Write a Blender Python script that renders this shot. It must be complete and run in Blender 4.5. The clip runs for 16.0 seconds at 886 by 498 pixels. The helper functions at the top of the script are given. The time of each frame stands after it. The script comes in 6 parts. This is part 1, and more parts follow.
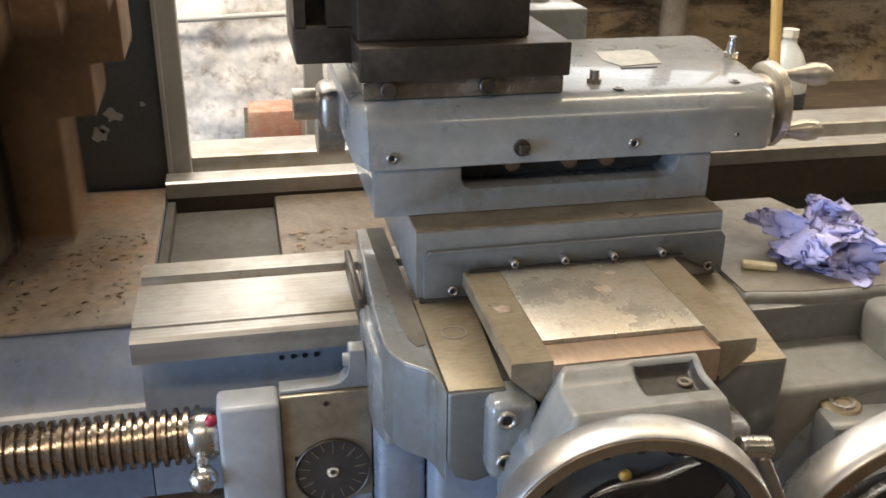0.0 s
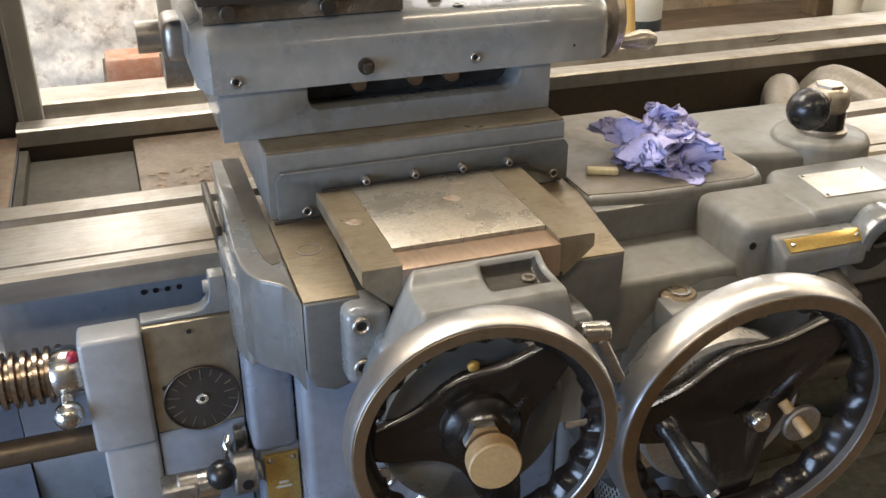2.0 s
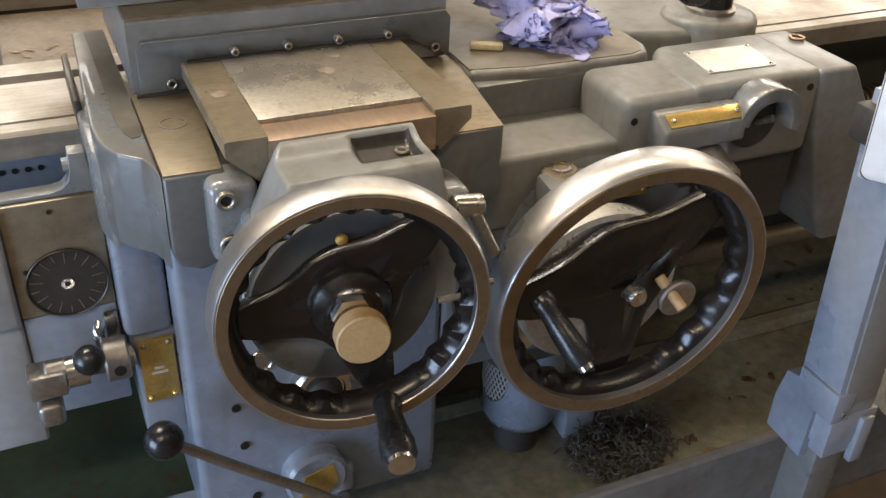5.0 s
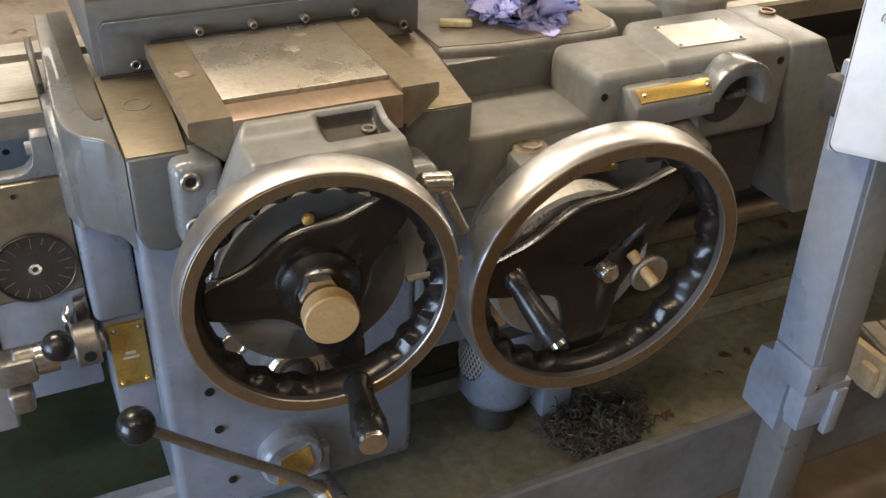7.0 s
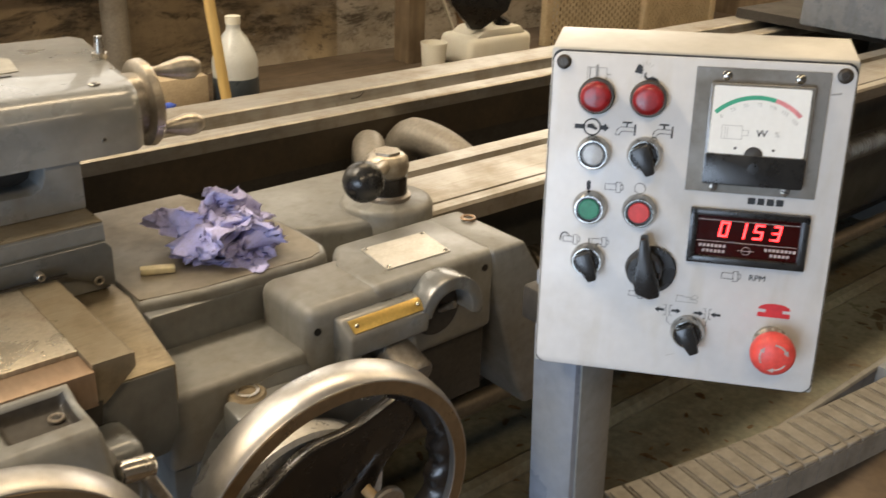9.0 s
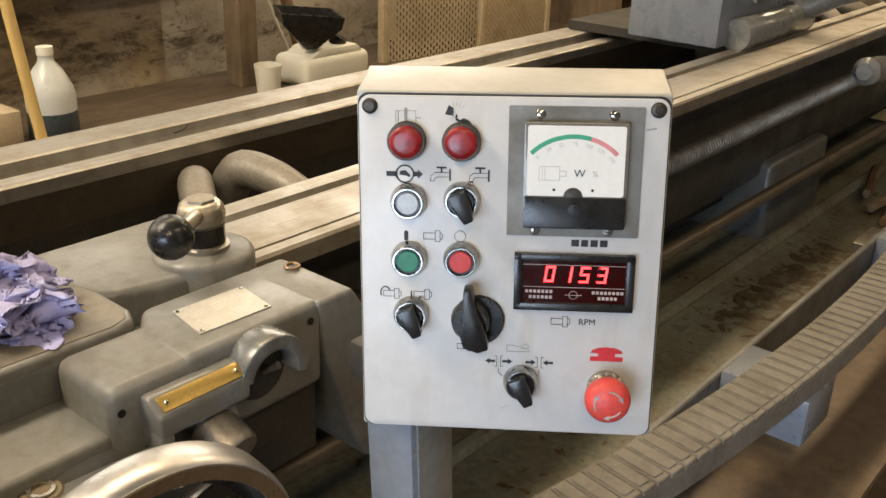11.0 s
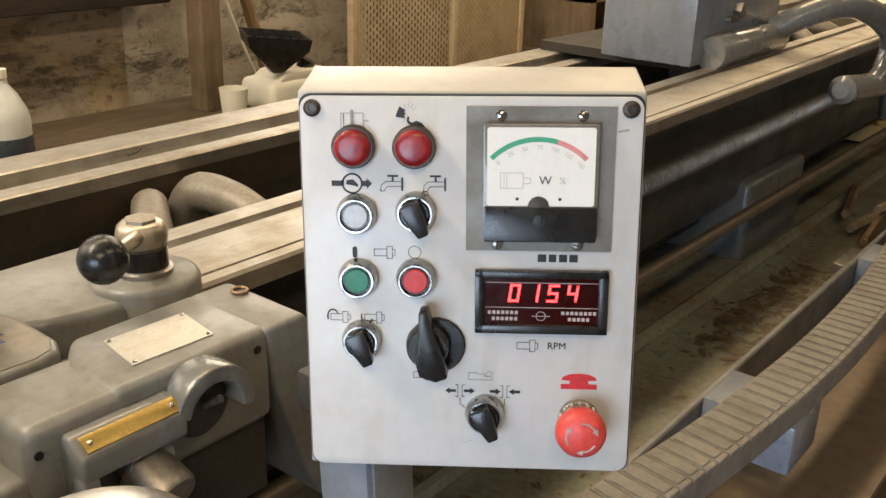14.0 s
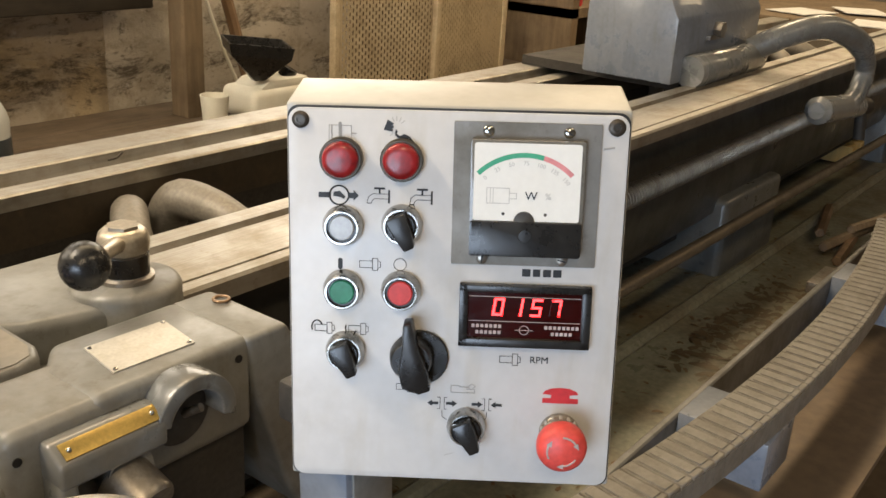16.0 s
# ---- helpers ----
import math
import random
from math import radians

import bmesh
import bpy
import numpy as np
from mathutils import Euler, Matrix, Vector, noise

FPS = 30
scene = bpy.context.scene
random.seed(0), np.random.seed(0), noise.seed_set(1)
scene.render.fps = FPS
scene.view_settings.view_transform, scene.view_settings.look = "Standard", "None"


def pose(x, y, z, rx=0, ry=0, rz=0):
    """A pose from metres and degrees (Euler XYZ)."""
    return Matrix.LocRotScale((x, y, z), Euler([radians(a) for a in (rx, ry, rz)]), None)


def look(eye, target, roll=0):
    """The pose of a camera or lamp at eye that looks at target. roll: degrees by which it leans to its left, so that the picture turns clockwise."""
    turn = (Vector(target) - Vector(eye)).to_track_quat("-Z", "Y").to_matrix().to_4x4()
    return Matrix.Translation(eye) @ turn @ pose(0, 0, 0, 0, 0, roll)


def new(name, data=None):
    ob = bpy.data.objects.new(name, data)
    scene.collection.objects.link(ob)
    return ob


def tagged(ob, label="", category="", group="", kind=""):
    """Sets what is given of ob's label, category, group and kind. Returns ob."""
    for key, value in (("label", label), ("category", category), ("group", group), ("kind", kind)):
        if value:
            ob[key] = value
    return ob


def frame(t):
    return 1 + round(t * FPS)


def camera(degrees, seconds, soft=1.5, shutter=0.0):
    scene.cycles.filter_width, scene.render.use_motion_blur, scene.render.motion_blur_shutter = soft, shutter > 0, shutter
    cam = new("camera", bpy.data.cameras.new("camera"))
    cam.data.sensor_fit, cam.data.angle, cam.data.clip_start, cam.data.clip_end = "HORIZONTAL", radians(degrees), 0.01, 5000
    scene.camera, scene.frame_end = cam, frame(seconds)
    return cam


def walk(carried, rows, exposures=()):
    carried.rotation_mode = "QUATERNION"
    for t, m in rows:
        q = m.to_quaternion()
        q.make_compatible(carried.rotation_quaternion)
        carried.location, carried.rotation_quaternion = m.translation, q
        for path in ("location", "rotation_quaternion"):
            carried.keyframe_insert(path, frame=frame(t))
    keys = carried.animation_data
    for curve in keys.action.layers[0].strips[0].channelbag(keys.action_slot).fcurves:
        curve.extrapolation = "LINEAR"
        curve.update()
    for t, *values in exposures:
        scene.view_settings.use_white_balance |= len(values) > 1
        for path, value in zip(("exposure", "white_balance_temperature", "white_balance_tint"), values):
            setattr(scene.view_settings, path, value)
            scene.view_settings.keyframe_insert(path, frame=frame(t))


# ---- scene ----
cam = camera(50.0, 16.0, soft=1.5, shutter=0.3)
PATH = [
    (0, (-0.226, -0.658, 1.391), (0.156, 1.127, 0.575), 0.7),
    (0.5, (-0.215, -0.67, 1.384), (0.243, 1.074, 0.519), 0.5),
    (1, (-0.21, -0.681, 1.379), (0.293, 1.031, 0.477), 0.6),
    (1.5, (-0.205, -0.692, 1.374), (0.342, 1.003, 0.464), 0.4),
    (2, (-0.199, -0.702, 1.37), (0.39, 0.981, 0.463), 0.1),
    (2.5, (-0.195, -0.708, 1.369), (0.419, 0.972, 0.474), 0.2),
    (3, (-0.193, -0.714, 1.37), (0.444, 0.963, 0.486), 0.3),
    (3.5, (-0.186, -0.715, 1.367), (0.489, 0.928, 0.449), 0.5),
    (4, (-0.177, -0.709, 1.354), (0.532, 0.873, 0.358), 1.4),
    (4.5, (-0.168, -0.705, 1.342), (0.546, 0.836, 0.286), 2.4),
    (7, (-0.149, -0.708, 1.331), (0.595, 0.781, 0.222), 2.5),
    (7.5, (-0.15, -0.714, 1.332), (0.613, 0.781, 0.244), 2.5),
    (8, (-0.135, -0.71, 1.349), (0.73, 0.777, 0.327), 2.2),
    (8.5, (-0.104, -0.702, 1.368), (0.959, 0.761, 0.511), 2.9),
    (9, (-0.076, -0.687, 1.397), (1.136, 0.678, 0.581), 2.2),
    (9.5, (-0.056, -0.679, 1.409), (1.275, 0.585, 0.615), 2.6),
    (10, (-0.027, -0.670, 1.409), (1.368, 0.528, 0.622), 2.6),
    (12.5, (0.021, -0.647, 1.411), (1.456, 0.507, 0.631), 1.9),
    (13, (0.039, -0.632, 1.383), (1.489, 0.538, 0.656), 2.1),
    (13.5, (0.063, -0.633, 1.374), (1.524, 0.531, 0.657), 1.7),
    (14, (0.068, -0.635, 1.372), (1.533, 0.514, 0.642), 1.8),
    (14.5, (0.066, -0.64, 1.37), (1.527, 0.517, 0.643), 2.2),
    (15, (0.065, -0.638, 1.371), (1.526, 0.517, 0.641), 2.3),
    (15.5, (0.064, -0.637, 1.37), (1.53, 0.514, 0.646), 2.6),
    (16, (0.061, -0.632, 1.375), (1.563, 0.484, 0.668), 3.4),
]
# the white balance drifts from cooler to warmer on the way to the panel
BALANCE = ((0, 0.08, 6150, 12), (4.5, 0.04, 6350, 13), (7, 0.10, 6700, 13), (8.5, 0.0, 7100, 12), (9, -0.20, 7150, 12), (10, -0.18, 7150, 12), (13, -0.11, 7250, 12), (16, -0.11, 7250, 12))
walk(cam, [(t, look(eye, target, roll)) for t, eye, target, roll in PATH], BALANCE)


# ---------------------------------------------------------------- world and lights
world = bpy.data.worlds.new("world")
scene.world = world
world.use_nodes = True
sky = world.node_tree.nodes.new("ShaderNodeTexSky")
sky.sky_type, sky.sun_disc, sky.sun_elevation, sky.sun_rotation = "NISHITA", False, radians(40), radians(200)
world.node_tree.links.new(sky.outputs[0], world.node_tree.nodes["Background"].inputs[0])
world.node_tree.nodes["Background"].inputs[1].default_value = 0.08


def area(name, where, target, sx, sy, watts, colour):
    lamp = bpy.data.lights.new(name, "AREA")
    lamp.shape, lamp.size, lamp.size_y, lamp.energy, lamp.color = "RECTANGLE", sx, sy, watts, colour
    ob = new(name, lamp)
    ob.matrix_world = look(where, target)
    return ob


COOL, WHITE, WARM = (0.55, 0.73, 1.0), (1.0, 0.93, 0.80), (1.0, 0.81, 0.55)
# daylight through the windows in the back wall, over the lathe
area("window_light", (-0.72, 1.88, 2.0), (-0.5, 0.0, 1.2), 1.7, 0.95, 30, WHITE)
area("window_light", (1.07, 1.88, 2.0), (0.7, 0.0, 1.2), 1.0, 0.95, 8, WHITE)
area("window_light", (2.7, 1.88, 2.0), (2.4, 0.0, 1.2), 1.35, 0.95, 26, WHITE)
# daylight through the door at the headstock end
area("door_light", (-3.6, -1.25, 1.0), (0.2, -0.1, 0.65), 2.5, 1.9, 178, COOL)
# added lamp without a visible source, brightens the whitewashed wall
area("wall_fill_light", (-0.5, 0.9, 2.9), (-0.35, 1.9, 0.8), 1.0, 0.6, 66, WHITE)
# unseen strip lamps under the ceiling, added as warm fill
for lx in (-1.2, 1.2, 3.6, 6.0):
    area("strip_fill_light", (lx, -1.5, 2.9), (lx, -0.7, 0), 1.5, 0.25, 29 if lx < 0 else 9, WARM)
    area("strip_fill_light", (lx, 0.9, 2.9), (lx, 0.8, 0), 1.5, 0.25, (24 if lx < 3 else 40), WARM)

# ---------------------------------------------------------------- materials


def mat(name, colour, rough=0.5, metal=0.0, dirt=None, amount=0.5, scale=14.0, grain=0.0, grain_scale=(200, 200, 200), bump=0.0,
        vary=0.12, emit=0.0, clear=0.0, worn=None, edge=0.55, hard=1.0, tint=None):
    m = bpy.data.materials.new(name)
    m.use_nodes = True
    nt = m.node_tree
    n, l = nt.nodes, nt.links
    b = n["Principled BSDF"]
    b.inputs["Roughness"].default_value, b.inputs["Metallic"].default_value = rough, metal
    b.inputs["Coat Weight"].default_value = clear
    co = n.new("ShaderNodeTexCoord")
    geo = n.new("ShaderNodeNewGeometry")
    big = n.new("ShaderNodeTexNoise")
    big.inputs["Scale"].default_value, big.inputs["Detail"].default_value, big.inputs["Roughness"].default_value = scale, 6, 0.65
    l.new(geo.outputs["Position"], big.inputs["Vector"])
    fine = n.new("ShaderNodeTexNoise")
    fine.inputs["Scale"].default_value, fine.inputs["Detail"].default_value = 1.0, 4
    mp = n.new("ShaderNodeMapping")
    mp.inputs["Scale"].default_value = grain_scale
    l.new(geo.outputs["Position"], mp.inputs["Vector"])
    l.new(mp.outputs[0], fine.inputs["Vector"])
    base = n.new("ShaderNodeRGB")
    base.outputs[0].default_value = (*colour, 1)
    out = base.outputs[0]
    if tint:
        tn = n.new("ShaderNodeTexNoise")
        tn.inputs["Scale"].default_value, tn.inputs["Detail"].default_value, tn.inputs["Distortion"].default_value = 2.3, 5, 0.8
        l.new(geo.outputs["Position"], tn.inputs["Vector"])
        tr = n.new("ShaderNodeMapRange")
        tr.inputs["From Min"].default_value, tr.inputs["From Max"].default_value = 0.42, 0.60
        l.new(tn.outputs["Fac"], tr.inputs["Value"])
        mt_ = n.new("ShaderNodeMix")
        mt_.data_type = "RGBA"
        l.new(tr.outputs[0], mt_.inputs["Factor"])
        l.new(out, mt_.inputs["A"])
        mt_.inputs["B"].default_value = (*tint, 1)
        out = mt_.outputs["Result"]
    d = dirt or tuple(c * 0.45 for c in colour)
    ramp = n.new("ShaderNodeMapRange")
    ramp.inputs["From Min"].default_value, ramp.inputs["From Max"].default_value = edge - 0.1 * hard, edge + 0.22 * hard
    ramp.inputs["To Max"].default_value = amount
    l.new(big.outputs["Fac"], ramp.inputs["Value"])
    mix = n.new("ShaderNodeMix")
    mix.data_type = "RGBA"
    l.new(ramp.outputs[0], mix.inputs["Factor"])
    l.new(out, mix.inputs["A"])
    mix.inputs["B"].default_value = (*d, 1)
    out = mix.outputs["Result"]
    if dirt and amount >= 0.55:
        spot = n.new("ShaderNodeTexNoise")
        spot.inputs["Scale"].default_value, spot.inputs["Detail"].default_value, spot.inputs["Roughness"].default_value = scale * 5.5, 8, 0.7
        l.new(geo.outputs["Position"], spot.inputs["Vector"])
        sr = n.new("ShaderNodeMapRange")
        sr.inputs["From Min"].default_value, sr.inputs["From Max"].default_value, sr.inputs["To Max"].default_value = 0.57, 0.72, 0.6 * amount
        l.new(spot.outputs["Fac"], sr.inputs["Value"])
        ms = n.new("ShaderNodeMix")
        ms.data_type = "RGBA"
        l.new(sr.outputs[0], ms.inputs["Factor"])
        l.new(out, ms.inputs["A"])
        ms.inputs["B"].default_value = (*d, 1)
        out = ms.outputs["Result"]
    if worn:
        run = n.new("ShaderNodeTexNoise")
        run.inputs["Scale"].default_value, run.inputs["Detail"].default_value = 1.0, 5
        rm = n.new("ShaderNodeMapping")
        rm.inputs["Scale"].default_value = (42, 42, 7)
        l.new(geo.outputs["Position"], rm.inputs["Vector"])
        l.new(rm.outputs[0], run.inputs["Vector"])
        rs = n.new("ShaderNodeMapRange")
        rs.inputs["From Min"].default_value, rs.inputs["From Max"].default_value, rs.inputs["To Max"].default_value = 0.55, 0.78, 0.55
        l.new(run.outputs["Fac"], rs.inputs["Value"])
        mr = n.new("ShaderNodeMix")
        mr.data_type = "RGBA"
        l.new(rs.outputs[0], mr.inputs["Factor"])
        l.new(out, mr.inputs["A"])
        mr.inputs["B"].default_value = (*d, 1)
        out = mr.outputs["Result"]
        wr = n.new("ShaderNodeMapRange")
        wr.inputs["From Min"].default_value, wr.inputs["From Max"].default_value = 0.53, 0.60
        wr.inputs["To Max"].default_value = 0.75
        l.new(geo.outputs["Pointiness"], wr.inputs["Value"])
        mul = n.new("ShaderNodeMath")
        mul.operation = "MULTIPLY"
        l.new(wr.outputs[0], mul.inputs[0])
        l.new(big.outputs["Fac"], mul.inputs[1])
        mw = n.new("ShaderNodeMix")
        mw.data_type = "RGBA"
        l.new(mul.outputs[0], mw.inputs["Factor"])
        l.new(out, mw.inputs["A"])
        mw.inputs["B"].default_value = (*worn, 1)
        out = mw.outputs["Result"]
    hsv = n.new("ShaderNodeHueSaturation")
    vr = n.new("ShaderNodeMapRange")
    vr.inputs["From Min"].default_value, vr.inputs["From Max"].default_value = 0.3, 0.7
    vr.inputs["To Min"].default_value, vr.inputs["To Max"].default_value = 1 - vary, 1 + vary
    l.new(fine.outputs["Fac"], vr.inputs["Value"])
    l.new(vr.outputs[0], hsv.inputs["Value"])
    l.new(out, hsv.inputs["Color"])
    l.new(hsv.outputs[0], b.inputs["Base Color"])
    rr = n.new("ShaderNodeMapRange")
    rr.inputs["From Min"].default_value, rr.inputs["From Max"].default_value = 0.3, 0.7
    rr.inputs["To Min"].default_value, rr.inputs["To Max"].default_value = max(0.03, rough - 0.1), min(1, rough + 0.13)
    l.new(big.outputs["Fac"], rr.inputs["Value"])
    l.new(rr.outputs[0], b.inputs["Roughness"])
    if bump or grain:
        bp = n.new("ShaderNodeBump")
        bp.inputs["Strength"].default_value = max(bump, grain)
        bp.inputs["Distance"].default_value = 0.002
        l.new((big if bump > grain else fine).outputs["Fac"], bp.inputs["Height"])
        l.new(bp.outputs[0], b.inputs["Normal"])
    if emit:
        b.inputs["Emission Color"].default_value = (*colour, 1)
        b.inputs["Emission Strength"].default_value = emit
    return m


PAINT = mat("grey_machine_paint", (0.138, 0.146, 0.148), 0.29, 0, (0.085, 0.068, 0.042), 0.75, 13, 0.16, (90, 90, 90), 0.1, 0.08, clear=0.45, worn=(0.42, 0.42, 0.40))
PAINT_M = mat("dull_warm_grey_paint", (0.185, 0.187, 0.178), 0.40, 0, (0.085, 0.066, 0.042), 0.8, 10, 0.16, (90, 90, 90), 0.1, 0.08, clear=0.1, worn=(0.36, 0.35, 0.31))
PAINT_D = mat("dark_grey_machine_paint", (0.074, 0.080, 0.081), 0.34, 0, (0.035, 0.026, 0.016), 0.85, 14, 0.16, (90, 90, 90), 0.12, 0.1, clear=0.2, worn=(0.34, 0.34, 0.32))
# grey paint with the cool daylight from the left mixed into its colour
PAINT_B = mat("cool_lit_grey_paint", (0.175, 0.205, 0.26), 0.3, 0, (0.08, 0.078, 0.07), 0.6, 9, 0.14, (80, 80, 80), 0.1, 0.08, clear=0.4, worn=(0.42, 0.44, 0.46))
WAY = mat("ground_steel_way", (0.39, 0.37, 0.335), 0.48, 0.85, (0.20, 0.15, 0.085), 0.75, 9, 0.1, (6, 500, 60), 0.0, 0.16)
OILY = mat("oily_brown_steel", (0.27, 0.225, 0.155), 0.36, 0.5, (0.10, 0.065, 0.03), 0.8, 19, 0.12, (60, 300, 60), 0.0, 0.12)
PLATE = mat("scraped_steel", (0.50, 0.46, 0.385), 0.30, 0.8, (0.17, 0.10, 0.05), 0.85, 17, 0.15, (260, 260, 60), 0.0, 0.14, edge=0.6)
STEEL = mat("bright_steel", (0.62, 0.60, 0.56), 0.22, 1.0, (0.32, 0.26, 0.18), 0.5, 25, 0.06, (200, 200, 200), 0.0, 0.1)
WORN = mat("hand_worn_steel", (0.48, 0.435, 0.365), 0.36, 0.85, (0.22, 0.165, 0.10), 0.6, 22, 0.1, (200, 200, 200), 0.0, 0.12)
DULL = mat("dull_worn_steel", (0.36, 0.33, 0.29), 0.38, 0.85, (0.14, 0.10, 0.06), 0.6, 22, 0.12, (220, 220, 220), 0.0, 0.14)
RIM = mat("polished_rim_steel", (0.52, 0.515, 0.51), 0.33, 0.92, (0.40, 0.35, 0.28), 0.6, 9, 0.05, (160, 160, 160), 0.0, 0.08, edge=0.5)
RIMFACE = mat("brown_worn_rim_face", (0.27, 0.205, 0.13), 0.34, 0.8, (0.16, 0.10, 0.05), 0.75, 20, 0.06, (160, 160, 160), 0.0, 0.12)
ENAMEL = mat("black_enamel", (0.010, 0.008, 0.007), 0.24, 0, (0.020, 0.014, 0.009), 0.6, 14, 0.1, (90, 90, 90), 0.1, 0.15, clear=0.1)
BLACK = mat("black_plastic", (0.012, 0.012, 0.012), 0.28, 0, (0.03, 0.028, 0.025), 0.5, 40, 0.0, vary=0.1)
CHROME = mat("grimy_chrome", (0.50, 0.49, 0.46), 0.16, 1.0, (0.09, 0.08, 0.065), 0.8, 55, edge=0.5)
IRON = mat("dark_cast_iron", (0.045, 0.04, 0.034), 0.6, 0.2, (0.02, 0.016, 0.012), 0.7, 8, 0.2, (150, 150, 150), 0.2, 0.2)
RAWIRON = mat("grey_cast_iron", (0.21, 0.19, 0.16), 0.5, 0.3, (0.08, 0.06, 0.04), 0.7, 8, 0.2, (150, 150, 150), 0.2, 0.15)
TOOLBLK = mat("blackened_tool_steel", (0.055, 0.045, 0.035), 0.4, 0.6, (0.13, 0.10, 0.07), 0.5, 18, 0.1, (150, 150, 150), 0.0, 0.15)
JAW = mat("brown_oiled_jaw_steel", (0.24, 0.15, 0.085), 0.42, 0.6, (0.07, 0.05, 0.03), 0.7, 12, 0.1, (120, 120, 120), 0.0, 0.15)
BRASS = mat("brass_plate", (0.60, 0.42, 0.13), 0.36, 0.8, (0.30, 0.20, 0.06), 0.5, 60, 0.08, (300, 300, 300), 0.0, 0.12)
TAN = mat("tan_fibre_knob", (0.42, 0.28, 0.13), 0.5, 0, (0.28, 0.18, 0.09), 0.5, 60, 0.1, (300, 300, 300), 0.0, 0.1)
ALU = mat("aluminium_plate", (0.58, 0.56, 0.51), 0.45, 0.4, (0.40, 0.36, 0.28), 0.5, 40, 0.1, (300, 300, 300), 0.0, 0.08)
WHITEP = mat("white_panel_paint", (0.60, 0.592, 0.58), 0.4, 0, (0.50, 0.46, 0.39), 0.4, 18, 0.03, (90, 90, 90), 0.0, 0.03, clear=0.1, worn=(0.16, 0.14, 0.11), edge=0.62)
GREYP = mat("grey_box_paint", (0.42, 0.415, 0.39), 0.4, 0, (0.38, 0.35, 0.29), 0.35, 12, 0.05, (90, 90, 90), 0.0, 0.04)
INK = mat("black_print", (0.012, 0.012, 0.012), 0.5)
FAINT = mat("grey_print", (0.35, 0.34, 0.32), 0.6)
REDINK = mat("red_print", (0.55, 0.02, 0.025), 0.5)
GREENINK = mat("green_print", (0.03, 0.33, 0.18), 0.5)
PINKINK = mat("pink_print", (0.70, 0.25, 0.25), 0.5)
LAMP_RED = mat("red_lens", (0.20, 0.005, 0.007), 0.34, 0, (0.42, 0.018, 0.02), 0.8, 90, vary=0.25, clear=0.15)
BTN_GREEN = mat("green_button", (0.015, 0.20, 0.11), 0.4)
BTN_RED = mat("red_button", (0.62, 0.045, 0.04), 0.4)
BTN_WHITE = mat("grey_button_lens", (0.36, 0.36, 0.35), 0.3, clear=0.5)
ESTOP = mat("red_mushroom_plastic", (0.70, 0.075, 0.06), 0.42, 0, (0.55, 0.05, 0.05), 0.5, 60)
DIALFACE = mat("meter_card", (0.80, 0.78, 0.72), 0.6, 0, (0.74, 0.71, 0.64), 0.3, 30, vary=0.02)
LED = mat("red_led", (1.0, 0.028, 0.032), 0.4, emit=9.0)
# the red includes a little of the figures' glow, put into the colour
LEDGLASS = mat("dark_red_window", (0.030, 0.002, 0.002), 0.15, clear=0.3)
PALE = mat("pale_lettering", (0.42, 0.36, 0.34), 0.5)
RAG = mat("lavender_paper_towel", (0.46, 0.455, 0.76), 0.85, 0, (0.10, 0.08, 0.11), 0.6, 30, 0.25, (300, 300, 300), 0.0, 0.1, edge=0.63)
IVORY = mat("ivory_plastic", (0.66, 0.58, 0.36), 0.5)
TRAY = mat("greenish_oily_tray", (0.185, 0.185, 0.14), 0.36, 0, (0.10, 0.066, 0.03), 0.9, 5, 0.25, (70, 70, 70), 0.25, 0.25, edge=0.5)
GREY_T = mat("worn_grey_tray_paint", (0.17, 0.17, 0.165), 0.45, 0, (0.07, 0.055, 0.04), 0.7, 8, 0.2, (60, 60, 60), 0.15, 0.1)
CHAIN = mat("dusty_grey_plastic", (0.215, 0.20, 0.175), 0.6, 0, (0.10, 0.08, 0.055), 0.6, 12, 0.1, (80, 80, 80), 0.1, 0.1)
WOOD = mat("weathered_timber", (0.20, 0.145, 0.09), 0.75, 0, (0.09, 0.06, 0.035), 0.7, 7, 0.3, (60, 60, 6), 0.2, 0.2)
PINE = mat("yellow_pine", (0.60, 0.42, 0.16), 0.6, 0, (0.45, 0.28, 0.1), 0.5, 10, 0.1, (90, 90, 8), 0.0, 0.1)
BENCH = mat("dark_dirty_wood", (0.085, 0.060, 0.038), 0.7, 0, (0.05, 0.035, 0.02), 0.8, 6, 0.3, (8, 80, 40), 0.2, 0.25)
FLOOR = mat("oily_concrete", (0.14, 0.10, 0.065), 0.6, 0, (0.05, 0.035, 0.02), 0.8, 2.5, 0.3, (40, 40, 40), 0.3, 0.2)


